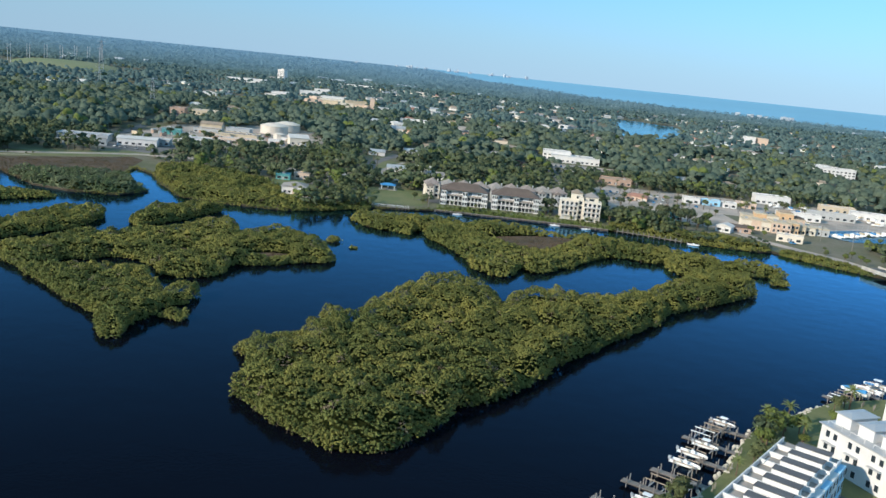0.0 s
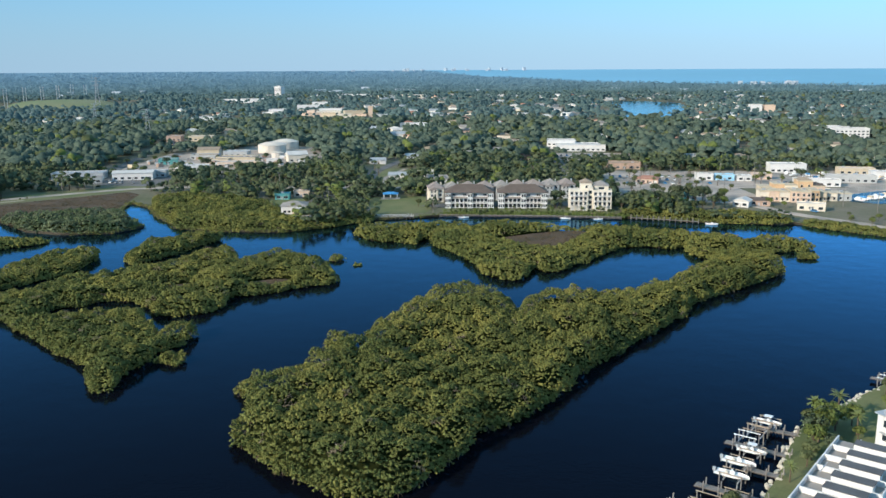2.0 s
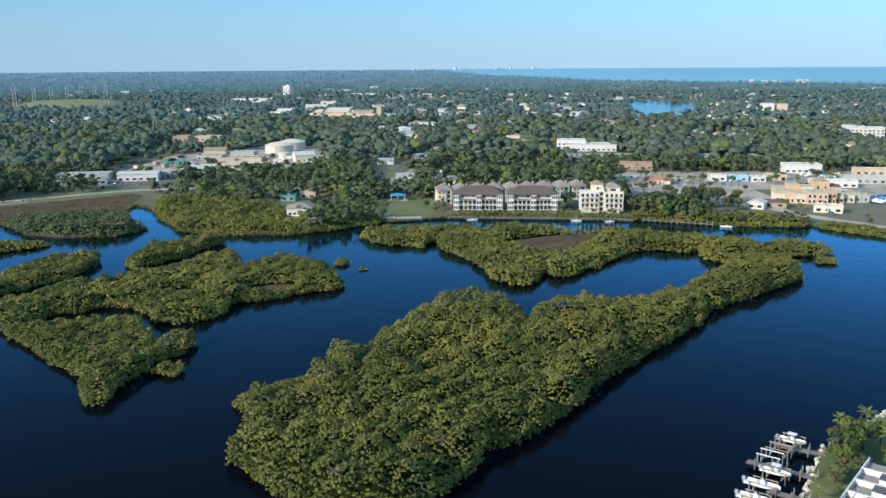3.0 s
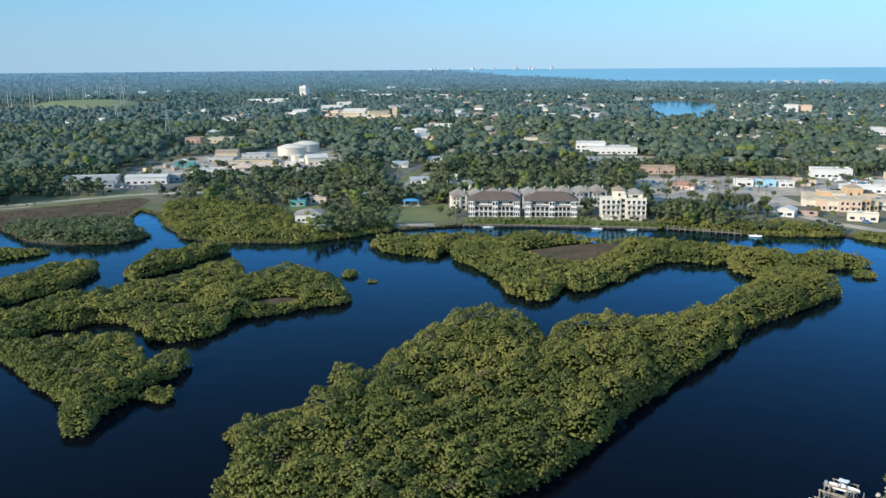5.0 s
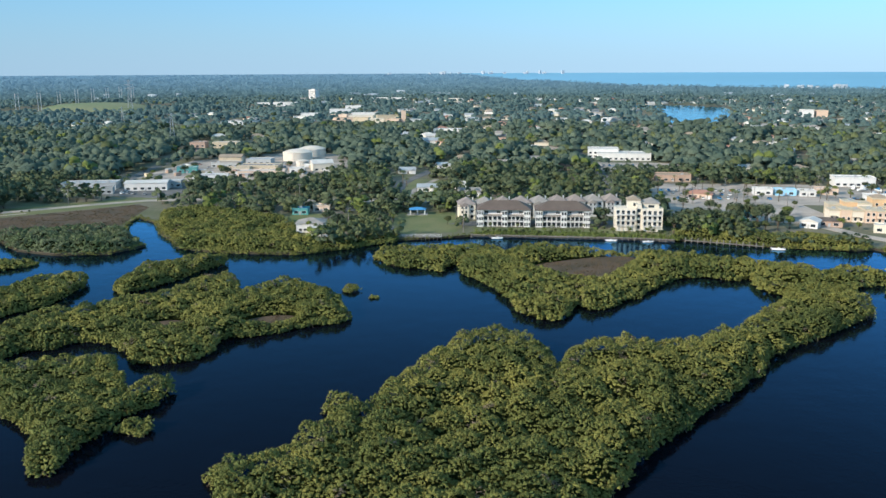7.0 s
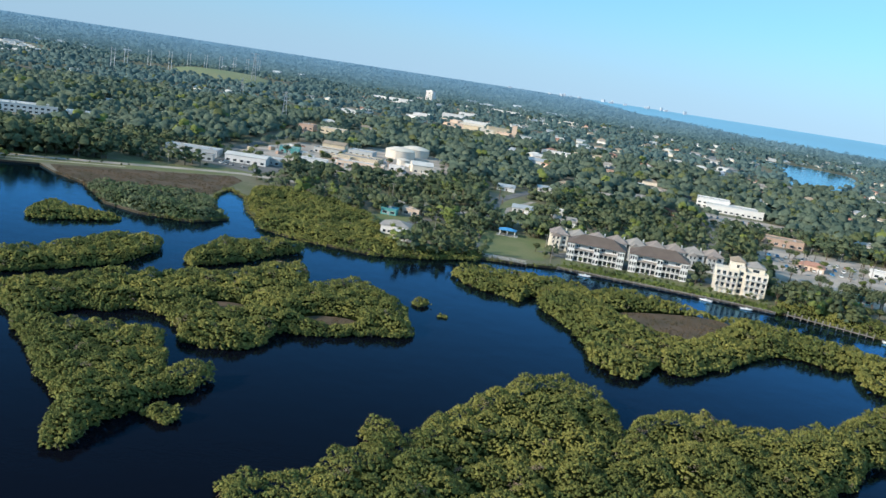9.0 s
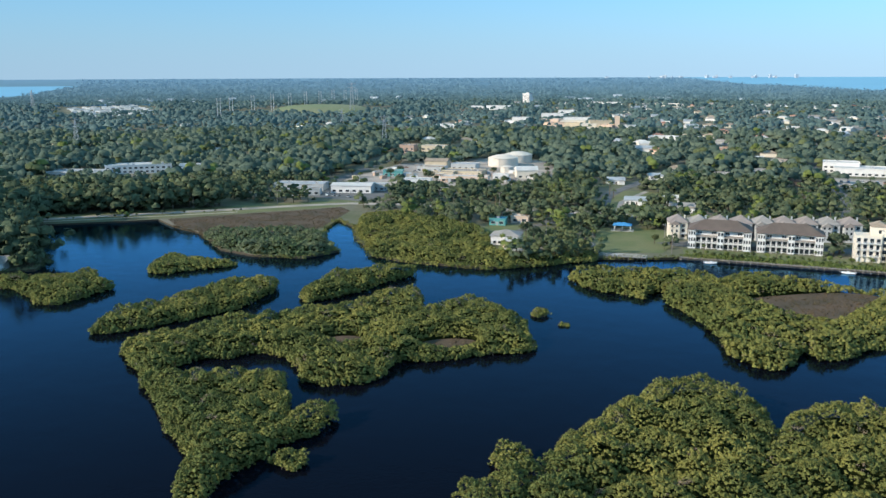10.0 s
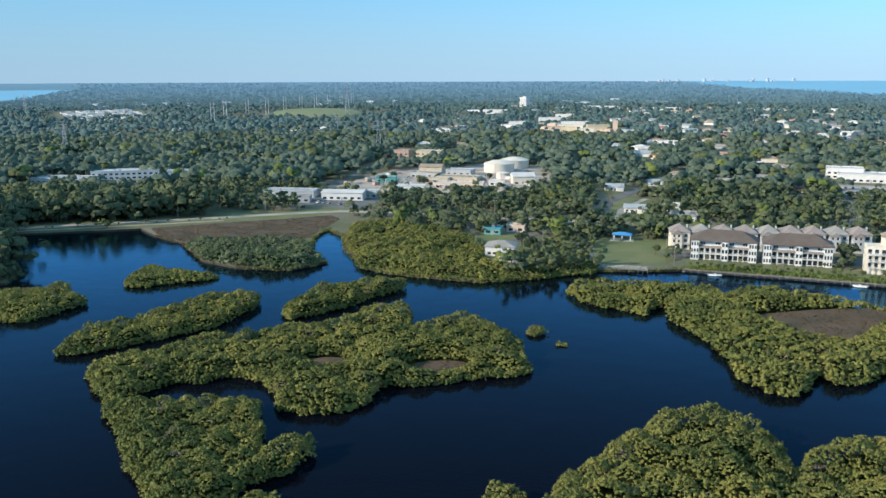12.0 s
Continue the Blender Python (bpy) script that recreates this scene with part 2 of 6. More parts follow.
# ---- mesh helpers ----
class Mesh:
    """Vertices and faces gathered for one mesh."""

    def __init__(self):
        self.v, self.f = [], []

    def add(self, verts, faces):
        k = len(self.v)
        self.v += verts
        self.f += [tuple(i + k for i in f) for f in faces]
        return self

    def box(self, x0, y0, z0, x1, y1, z1):
        return self.add([(x, y, z) for z in (z0, z1) for x, y in ((x0, y0), (x1, y0), (x1, y1), (x0, y1))],
                        [(3, 2, 1, 0), (4, 5, 6, 7), (0, 1, 5, 4), (1, 2, 6, 5), (2, 3, 7, 6), (3, 0, 4, 7)])

    def ring(self, x, y, levels, sides=16, cap=True):
        """A turned body: levels of (radius, height)."""
        k = len(levels)
        vs = [(x + r * math.cos(2 * math.pi * i / sides), y + r * math.sin(2 * math.pi * i / sides), z) for r, z in levels for i in range(sides)]
        fs = [(a * sides + i, a * sides + (i + 1) % sides, (a + 1) * sides + (i + 1) % sides, (a + 1) * sides + i) for a in range(k - 1) for i in range(sides)]
        if cap:
            fs += [tuple(range((k - 1) * sides, k * sides)), tuple(range(sides - 1, -1, -1))]
        return self.add(vs, fs)

    def beam(self, a, b, w):
        """A square bar from a to b."""
        a, b = Vector(a), Vector(b)
        d = (b - a).normalized()
        u = d.cross(Vector((0, 0, 1)) if abs(d.z) < 0.9 else Vector((1, 0, 0))).normalized() * w / 2
        v = d.cross(u).normalized() * w / 2
        return self.add([tuple(p + s * u + t * v) for p in (a, b) for s, t in ((-1, -1), (1, -1), (1, 1), (-1, 1))],
                        [(3, 2, 1, 0), (4, 5, 6, 7), (0, 1, 5, 4), (1, 2, 6, 5), (2, 3, 7, 6), (3, 0, 4, 7)])

    def hip(self, x0, y0, x1, y1, z, rise, over=0.5, gable=False):
        """A pitched roof over a rectangle, with eaves and thickness."""
        x0, y0, x1, y1 = x0 - over, y0 - over, x1 + over, y1 + over
        wx, wy = x1 - x0, y1 - y0
        if wx >= wy:
            k = 0.0 if gable else wy / 2
            a, b = (x0 + k, (y0 + y1) / 2), (x1 - k, (y0 + y1) / 2)
        else:
            k = 0.0 if gable else wx / 2
            a, b = ((x0 + x1) / 2, y0 + k), ((x0 + x1) / 2, y1 - k)
        vs = [(x0, y0, z), (x1, y0, z), (x1, y1, z), (x0, y1, z), (x0, y0, z + .2), (x1, y0, z + .2), (x1, y1, z + .2), (x0, y1, z + .2),
              (*a, z + rise), (*b, z + rise)]
        fs = [(3, 2, 1, 0), (0, 1, 5, 4), (1, 2, 6, 5), (2, 3, 7, 6), (3, 0, 4, 7)]
        fs += [(4, 5, 9, 8), (5, 6, 9), (6, 7, 8, 9), (7, 4, 8)] if wx >= wy else [(4, 5, 8), (5, 6, 9, 8), (6, 7, 9), (7, 4, 8, 9)]
        return self.add(vs, fs)

    def data(self, name, mat):
        me = bpy.data.meshes.new(name)
        me.from_pydata(self.v, [], self.f)
        me.materials.append(mat)
        me.update()
        return me


def sedge(outline, z, label):
    """Short brown marsh growth over a flat."""
    lo, hi = np.min(outline, axis=0), np.max(outline, axis=0)
    n = int((hi - lo).prod() / 1.6)
    xy = rng.uniform(lo, hi, (n, 2))
    ok, _ = inside(np.asarray(outline, dtype=float), xy)
    keep = ok & (waves2(xy[:, 0], xy[:, 1], 0.25, 77) > -0.45)
    c = np.column_stack([xy[keep], np.full(keep.sum(), z)])
    tagged(new("marsh_growth", quads("marsh_growth", tufts(c, np.full(len(c), .45), 4, .3, .7, 0.0, .5, corners=3), SEDGE)), label, "marsh", kind="stuff")


def part(name, mesh, mat, parent=None, label="", at=None):
    """One mesh object, under a thing or a part."""
    ob = new(name, mesh.data(name, mat) if isinstance(mesh, Mesh) else mesh)
    if parent:
        ob.parent = parent
    if at is not None:
        ob.matrix_basis = at
    return tagged(ob, label) if label else ob


def thing(name, at, label, category, group="", kind=""):
    ob = new(name)
    ob.empty_display_size = 0.5
    ob.matrix_basis = at
    return tagged(ob, label, category, group, kind)


def quads(name, verts, mat):
    """One mesh of loose four-sided pieces; verts: n x 4 x 3, or these with a soft normal for each piece."""
    verts, normals = verts if isinstance(verts, tuple) else (verts, None)
    n, k = len(verts), verts.shape[1]
    me = bpy.data.meshes.new(name)
    me.vertices.add(k * n), me.loops.add(k * n), me.polygons.add(n)
    me.vertices.foreach_set("co", np.asarray(verts, dtype=np.float32).ravel())
    me.loops.foreach_set("vertex_index", np.arange(k * n, dtype=np.int32))
    me.polygons.foreach_set("loop_start", np.arange(0, k * n, k, dtype=np.int32))
    me.materials.append(mat)
    me.update(calc_edges=True)
    if normals is not None:
        me.attributes.new("custom_normal", "FLOAT_VECTOR", "POINT").data.foreach_set("vector", (normals if normals.ndim == 3 else np.repeat(normals, k, axis=0)).astype(np.float32).ravel())
        me.polygons.foreach_set("use_smooth", np.ones(n, dtype=bool))
    return me


def joined(*lots):
    """Several lots of leaf sprays as one."""
    return np.concatenate([a for a, _ in lots]), np.concatenate([b for _, b in lots])


rng = np.random.default_rng(7)


def tufts(centres, radii, count, size, flat=0.75, low=-0.25, stir=0.33, about=None, corners=4, soft3=(0.45, 0.3, 0.35)):
    """Leaf sprays on domes: count pieces round each centre, turned outward with scatter."""
    n = len(centres)
    d = rng.normal(size=(n, count, 3))
    d[..., 2] = np.abs(d[..., 2]) + low
    d /= np.linalg.norm(d, axis=2, keepdims=True)
    r = np.asarray(radii, dtype=float).reshape(n, 1, 1)
    p = np.asarray(centres)[:, None, :] + d * r * rng.uniform(0.74, 1.06, (n, count, 1)) * np.array([1, 1, flat])
    up = d + rng.normal(scale=stir, size=d.shape) + np.array([0, 0, 0.25])
    up /= np.linalg.norm(up, axis=2, keepdims=True)
    a = np.cross(up, rng.normal(size=d.shape))
    a /= np.linalg.norm(a, axis=2, keepdims=True)
    b = np.cross(up, a)
    s = (np.asarray(size, dtype=float).reshape(-1, 1, 1) if np.ndim(size) else size) * rng.uniform(0.6, 1.3, (n, count, 1))
    k = rng.uniform(0.55, 1.0, (n, count, 1))
    q = np.stack([p - a * s, p - b * s * k * 0.7 + up * s * .15, p + a * s * 0.9, p + b * s * k], axis=2)
    whole = d
    if about is not None:
        whole = p - np.asarray(about)[:, None, :]
        whole = whole / np.linalg.norm(whole, axis=2, keepdims=True)
    soft = soft3[0] * whole + soft3[1] * d + soft3[2] * up
    soft /= np.linalg.norm(soft, axis=2, keepdims=True)
    return (q if corners == 4 else np.delete(q, 1, axis=2)).reshape(-1, corners, 3), soft.reshape(-1, 3)


def domes(centres, radii, about, seg=7, flat=0.85, own=0.6, mass=0.8, stir=0.16, rough=0.18):
    """Uneven leafy domes, each with a hem and a ring under a peak, shaded as rounded masses."""
    n, a = len(centres), np.arange(seg) * 2 * math.pi / seg
    hem = np.column_stack([np.cos(a), np.sin(a), np.full(seg, -0.25)])
    ring = np.column_stack([np.cos(a + .4) * .76, np.sin(a + .4) * .76, np.full(seg, 0.60)])
    d = np.concatenate([hem, ring, [(0, 0, 1.0)]])
    turn = rng.uniform(0, 6.28, n)
    c, s = np.cos(turn)[:, None], np.sin(turn)[:, None]
    d = np.stack([c * d[:, 0] - s * d[:, 1], s * d[:, 0] + c * d[:, 1], np.repeat(d[None, :, 2], n, axis=0)], axis=2)
    p = np.asarray(centres)[:, None, :] + d * np.asarray(radii).reshape(n, 1, 1) * rng.uniform(1 - rough, 1 + rough, (n, 2 * seg + 1, 1)) * np.array([1, 1, flat])
    whole = p - np.asarray(about)[:, None, :]
    whole /= np.linalg.norm(whole, axis=2, keepdims=True)
    soft = d * own + whole * mass + rng.normal(0, stir, d.shape)
    soft /= np.linalg.norm(soft, axis=2, keepdims=True)
    k, f = np.arange(seg), []
    f = np.concatenate([np.column_stack([k, (k + 1) % seg, seg + k]), np.column_stack([(k + 1) % seg, seg + (k + 1) % seg, seg + k]), np.column_stack([seg + k, seg + (k + 1) % seg, np.full(seg, 2 * seg)])])
    return p[:, f].reshape(-1, 3, 3), soft[:, f].reshape(-1, 3, 3)


def rounded(points, rounds=2, cut=0.25):
    """The outline with its corners cut."""
    p = np.asarray(points, dtype=float)
    for _ in range(rounds):
        q = np.roll(p, -1, axis=0)
        p = np.stack([(1 - cut) * p + cut * q, cut * p + (1 - cut) * q], axis=1).reshape(-1, 2)
    return p


def inside(outline, xy):
    """Whether points lie in the outline, and how far from its edge."""
    a, b = outline, np.roll(outline, -1, axis=0)
    x, y = xy[:, :1], xy[:, 1:]
    cross = ((a[:, 1] > y) != (b[:, 1] > y)) & (x < (b[:, 0] - a[:, 0]) * (y - a[:, 1]) / (b[:, 1] - a[:, 1] + 1e-9) + a[:, 0])
    e = b - a
    t = np.clip(((x - a[:, 0]) * e[:, 0] + (y - a[:, 1]) * e[:, 1]) / ((e ** 2).sum(1) + 1e-9), 0, 1)
    gap = np.sqrt((x - a[:, 0] - t * e[:, 0]) ** 2 + (y - a[:, 1] - t * e[:, 1]) ** 2).min(1)
    return cross.sum(1) % 2 == 1, gap


def waves2(x, y, s, seed):
    """A smooth, cheap noise between -1 and 1."""
    g = np.random.default_rng(seed)
    out = np.zeros_like(x)
    for k in range(6):
        f, a = s * g.uniform(0.6, 1.9), g.uniform(0, 2 * math.pi)
        out = out + np.sin((x * math.cos(a) + y * math.sin(a)) * f + g.uniform(0, 7))
    return out / 3.2


def sheet(name, outline, z, mat, label, category, kind="structure", skirt=0.0):
    """A flat piece of ground with a bank round it."""
    from mathutils.geometry import tessellate_polygon
    k = len(outline)
    vs = [(float(x), float(y), z) for x, y in outline]
    fs = [tuple(f) for f in tessellate_polygon([[Vector(v) for v in vs]])]
    fs = [f if (Vector(vs[f[1]]) - Vector(vs[f[0]])).cross(Vector(vs[f[2]]) - Vector(vs[f[0]])).z > 0 else f[::-1] for f in fs]
    if skirt:
        vs += [(float(x), float(y), z - skirt) for x, y in outline]
        fs += [(i, (i + 1) % k, k + (i + 1) % k, k + i) for i in range(k)]
    me = bpy.data.meshes.new(name)
    me.from_pydata(vs, [], fs)
    me.materials.append(mat)
    if skirt:
        me.materials.append(MUD)
        for p in me.polygons[-k:]:
            p.material_index = 1
    me.update()
    return tagged(new(name, me), label, category, kind=kind)


def strip(name, line, width, z, mat, label, category="road", thick=0.12):
    """A paved way along a line, with a little thickness."""
    p = np.asarray(line, dtype=float)
    d = np.gradient(p, axis=0)
    d /= np.linalg.norm(d, axis=1, keepdims=True)
    s = np.stack([-d[:, 1], d[:, 0]], axis=1) * width / 2
    m, k = Mesh(), len(p)
    vs = [(*map(float, p[i] + g * s[i]), zz) for i in range(k) for g, zz in ((1, z - thick), (1, z), (-1, z), (-1, z - thick))]
    fs = [(4 * i + j, 4 * i + j + 1, 4 * i + 5 + j, 4 * i + 4 + j) for i in range(k - 1) for j in range(3)]
    m.add(vs, fs)
    return tagged(part(name, m, mat), label, category, kind="structure")


# ---- water and ground ----
LAND = 1.1
m = Mesh()
m.add([(-4900, -2500, 0), (4900, -2500, 0), (4900, 4900, 0), (-4900, 4900, 0)], [(0, 1, 2, 3)])
tagged(part("water", m, WATER), "dark blue calm river water", "water", kind="structure")

SHORE = [(-1500, 120), (-480, 300), (-345, 350), (-318, 368), (-300, 363), (-286, 374), (-300, 396), (-325, 405), (-350, 430), (-372, 450), (-370, 463), (-342, 482), (-318, 499),
         (-297, 484), (-270, 471), (-247, 450), (-234, 437), (-212, 430), (-187, 434), (-178, 453), (-195, 470), (-212, 503), (-217, 531), (-199, 514),
         (-181, 480), (-169, 465), (-160, 449), (-143, 442), (-126, 440), (-102, 439), (-90, 446), (-79, 455), (-70, 464), (-57, 475), (-35, 482),
         (-21, 488), (2, 487), (62, 484), (79, 484), (105, 478), (123, 469), (143, 467), (160, 464), (168, 467), (180, 452), (187, 445), (203, 431), (240, 405),
         (420, 330), (1500, 200)]
arc = [(2560 * math.sin(radians(a)), 2560 * math.cos(radians(a))) for a in range(75, -80, -5)]
sheet("ground", SHORE + arc, LAND, GROUND, "flat coastal mainland with earth and scrub", "ground", skirt=2.5)
SOUTH = [(48, 158), (53, 166), (56, 170), (62, 179), (68, 191), (74, 201), (80, 209), (94, 220), (107, 231), (125, 238), (320, 290), (400, 100), (60, 60), (30, 120)]
sheet("ground", SOUTH, LAND, GRASS, "grassy river bank beside the docks", "ground", skirt=2.5)

# distance, past 2.5 km: a rising sheet with haze in its colour and glow, and the bay on it
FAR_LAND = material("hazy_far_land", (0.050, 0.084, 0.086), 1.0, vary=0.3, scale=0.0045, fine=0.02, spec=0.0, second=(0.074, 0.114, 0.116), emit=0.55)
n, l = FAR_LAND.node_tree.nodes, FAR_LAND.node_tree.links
# painted haze: base colour and emission turn bluer farther out
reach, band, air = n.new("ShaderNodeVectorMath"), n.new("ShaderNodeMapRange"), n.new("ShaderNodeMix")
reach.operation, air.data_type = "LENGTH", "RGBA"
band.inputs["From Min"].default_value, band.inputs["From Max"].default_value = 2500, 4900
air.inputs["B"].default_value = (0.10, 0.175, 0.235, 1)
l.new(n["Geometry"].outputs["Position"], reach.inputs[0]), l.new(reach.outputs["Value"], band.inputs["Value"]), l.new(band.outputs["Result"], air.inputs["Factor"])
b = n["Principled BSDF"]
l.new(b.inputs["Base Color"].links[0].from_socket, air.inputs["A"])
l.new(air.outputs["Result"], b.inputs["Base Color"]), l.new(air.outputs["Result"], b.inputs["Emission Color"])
# bay: hazy skylight is given as a flat pale blue that glows
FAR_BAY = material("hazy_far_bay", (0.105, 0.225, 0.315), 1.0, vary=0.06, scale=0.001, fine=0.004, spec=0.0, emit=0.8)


def far_height(r):
    s = 84 / 2500 + (84 / 17000 - 84 / 2500) * (r - 2500) / 2350
    return 84 - r * s


def far_radius(true):
    return 2500 + 2350 * (84 / true - 84 / 2500) / (84 / 17000 - 84 / 2500)


def far_sheet(name, a0, a1, near, far, lift, mat, label, category):
    """A piece of the distance between two bearings and two true distances (functions of the bearing)."""
    m, ka, kr = Mesh(), 60, 24
    for i in range(ka + 1):
        a = a0 + (a1 - a0) * i / ka
        r0, r1 = far_radius(near(a)), far_radius(far(a))
        for j in range(kr + 1):
            r = r0 + (r1 - r0) * j / kr
            m.v.append((r * math.sin(radians(a)), r * math.cos(radians(a)), far_height(r) + lift))
    m.f = [(i * (kr + 1) + j, (i + 1) * (kr + 1) + j, (i + 1) * (kr + 1) + j + 1, i * (kr + 1) + j + 1) for i in range(ka) for j in range(kr)]
    return tagged(part(name, m, mat), label, category, kind="structure")


def east_bay(a):
    """How far off the eastern bay begins at a bearing."""
    return np.interp(a, (-4, -2, 0, 7, 14, 22, 30), (16000, 9500, 6900, 4400, 4080, 3800, 3600))


def west_bay(a):
    return np.interp(a, (-75, -50, -45.5, -43.8, -42.8, -41.5), (3300, 3500, 3716, 4036, 5262, 6800))


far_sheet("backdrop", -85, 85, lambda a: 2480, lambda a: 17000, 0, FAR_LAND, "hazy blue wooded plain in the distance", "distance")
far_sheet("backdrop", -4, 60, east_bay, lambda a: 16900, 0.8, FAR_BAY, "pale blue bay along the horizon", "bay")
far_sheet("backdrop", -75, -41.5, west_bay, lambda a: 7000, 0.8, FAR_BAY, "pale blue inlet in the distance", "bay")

# ---- mangrove islands: plan outlines in metres ----
CLEAR = []                                             # boxes x0, y0, x1, y1 in which no wood grows
SPREADS = []


def crowns_at(xy, lo, spacing, seed):
    """The crown that stands highest over each place: its height as a share, and its middle."""
    g = np.random.default_rng(seed)
    k = 96
    jit, top = g.uniform(0.12, 0.88, (k, k, 2)), np.clip(g.normal(0.98, 0.11, (k, k)), 0.7, 1.2)
    top = np.where(g.random((k, k)) < 0.07, 0.5, top)
    wide = g.uniform(0.62, 0.95, (k, k)) * spacing
    cell = np.floor((xy - lo) / spacing).astype(int)
    best, mid = np.full(len(xy), 0.40), xy.copy()
    for i in (-1, 0, 1):
        for j in (-1, 0, 1):
            c = cell + np.array([i, j])
            u, v = c[:, 0] % k, c[:, 1] % k
            p = lo + (c + jit[u, v]) * spacing
            d = np.linalg.norm(xy - p, axis=1)
            z = top[u, v] - 0.34 * (d / wide[u, v]) ** 2
            hit = z > best
            best, mid = np.where(hit, z, best), np.where(hit[:, None], p, mid)
    return best, mid


def thicket(outline, height, label, leaves=MANGROVE, holes=(), seed=1, name="mangrove_thicket", base=0.0, grow=0.0):
    """A low wood on a mud bank: a solid core with shade painted into its colour, under crowns of many small leafy
    clumps, with prop roots at the water.
    """
    height *= 1.04
    edge = rounded(outline, 2, 0.16)
    edge = edge + np.stack([waves2(edge[:, 0], edge[:, 1], 0.35, seed), waves2(edge[:, 1], edge[:, 0], 0.35, seed + 1)], axis=1) * 1.0
    if grow:
        d = np.roll(edge, -1, axis=0) - np.roll(edge, 1, axis=0)
        out = np.stack([d[:, 1], -d[:, 0]], axis=1) / np.linalg.norm(d, axis=1, keepdims=True)
        area = (edge[:, 0] * np.roll(edge[:, 1], -1) - edge[:, 1] * np.roll(edge[:, 0], -1)).sum()
        edge = edge + out * grow * np.sign(area)
    lo, hi = edge.min(0) - 3, edge.max(0) + 3
    gaps = [rounded(h) for h in holes]

    def tall(xy):
        ok, gap = inside(edge, xy)
        crown, mid = crowns_at(xy, lo, 4.4 * (height / 5) ** 0.5, seed + 5)
        h = height * (0.66 + 0.34 * np.sqrt(np.minimum(1, gap / 4.0))) * crown * (1.06 + 0.13 * waves2(xy[:, 0], xy[:, 1], 0.16, seed + 2))
        low = np.full(len(xy), 1.0)                    # the sunny south side slopes down to the water
        for k in (6.0, 4.2, 2.8, 1.5):
            out = ~inside(edge, xy - np.array([0.0, k]))[0]
            low = np.where(out, 0.34 + 0.66 * (k / 8) ** 0.75, low)
        h = h * np.maximum(low, 0.42 if height < 4 else 0.0)
        bare = np.zeros(len(xy), dtype=bool)
        off = np.full(len(xy), 99.0)
        for g in gaps:
            hit, d = inside(g, xy)
            bare |= hit
            off = np.where(hit, 0, np.minimum(off, d))
            h = np.where(hit, h, h * np.minimum(1, 0.42 + d / 9))
        return ok, gap, h, bare, off, mid

    s = 1.6
    gx, gy = np.arange(lo[0], hi[0] + s, s), np.arange(lo[1], hi[1] + s, s)
    xy = np.stack(np.meshgrid(gx, gy, indexing="ij"), axis=-1).reshape(-1, 2)
    ok, gap, h, bare, off, _ = tall(xy)
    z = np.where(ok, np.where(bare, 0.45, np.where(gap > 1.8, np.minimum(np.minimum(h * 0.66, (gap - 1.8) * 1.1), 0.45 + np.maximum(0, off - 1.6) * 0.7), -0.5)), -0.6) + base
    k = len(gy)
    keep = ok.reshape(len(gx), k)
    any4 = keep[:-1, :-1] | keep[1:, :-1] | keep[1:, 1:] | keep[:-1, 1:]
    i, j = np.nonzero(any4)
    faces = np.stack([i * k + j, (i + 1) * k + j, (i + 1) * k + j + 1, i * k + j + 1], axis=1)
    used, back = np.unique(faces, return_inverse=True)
    me = bpy.data.meshes.new("shade_core")
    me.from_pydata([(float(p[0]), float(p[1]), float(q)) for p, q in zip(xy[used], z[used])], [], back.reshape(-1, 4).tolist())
    # the core's colour paints the dark gaps between crowns
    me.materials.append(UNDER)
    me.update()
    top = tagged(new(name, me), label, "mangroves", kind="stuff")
    step = 0.68 if edge[:, 1].mean() < 300 else 0.84 if edge[:, 1].mean() < 400 else 1.15
    gx, gy = np.arange(lo[0], hi[0], step), np.arange(lo[1], hi[1], step)
    xy = np.stack(np.meshgrid(gx, gy, indexing="ij"), axis=-1).reshape(-1, 2)
    xy = xy + rng.uniform(-0.5, 0.5, xy.shape) * step
    ok, gap, h, bare, off, mid = tall(xy)
    use = ok & ~bare & (gap > 0.35)
    xy, gap, h, mid = xy[use], gap[use], h[use], mid[use]
    r = (0.26 + 0.56 * rng.random(len(xy)) ** 1.3) * step / 0.84
    c = np.column_stack([xy, base + h * rng.uniform(0.90, 1.06, len(xy)) - 0.55 * r])
    about = np.column_stack([mid, c[:, 2] - 2.6])
    fr = gap < 2.0                                     # the fringe hangs down to the water
    k = 3
    c2 = np.column_stack([np.repeat(xy[fr], k, axis=0) + rng.normal(0, .35, (k * fr.sum(), 2)), base + rng.uniform(0.08, 0.86, k * fr.sum()) * np.repeat(h[fr], k)])
    r2 = rng.uniform(.35, .7, len(c2)) * step / 0.84
    dry = (waves2(xy[:, 0], xy[:, 1], 0.5, seed + 9) > 1.02) & (rng.random(len(xy)) < .8)
    live = ~dry
    lot = [domes(c[live], r[live] * 0.80, about[live], 3, 0.95, 0.7, 0.5, 0.45, 0.45), domes(c2, r2 * 0.8, c2 - np.array([0, 0, 1.0]), 3, 1.0, 0.9, 0.1, 0.45, 0.45)]
    for cc, rr, ab, count in ((c[live], r[live] * 1.12, about[live], 9), (c2, r2 * 1.1, c2 - np.array([0, 0, 1.0]), 5)):
        q, soft = tufts(cc, rr, count, 0.27 * step / 0.84, 0.95, -0.2, 0.75, ab, 3, (0.25, 0.35, 0.6))
        lot.append((q, np.repeat(soft[:, None, :], 3, axis=1)))
    part("canopy", quads("canopy", joined(*lot), leaves), None, top)
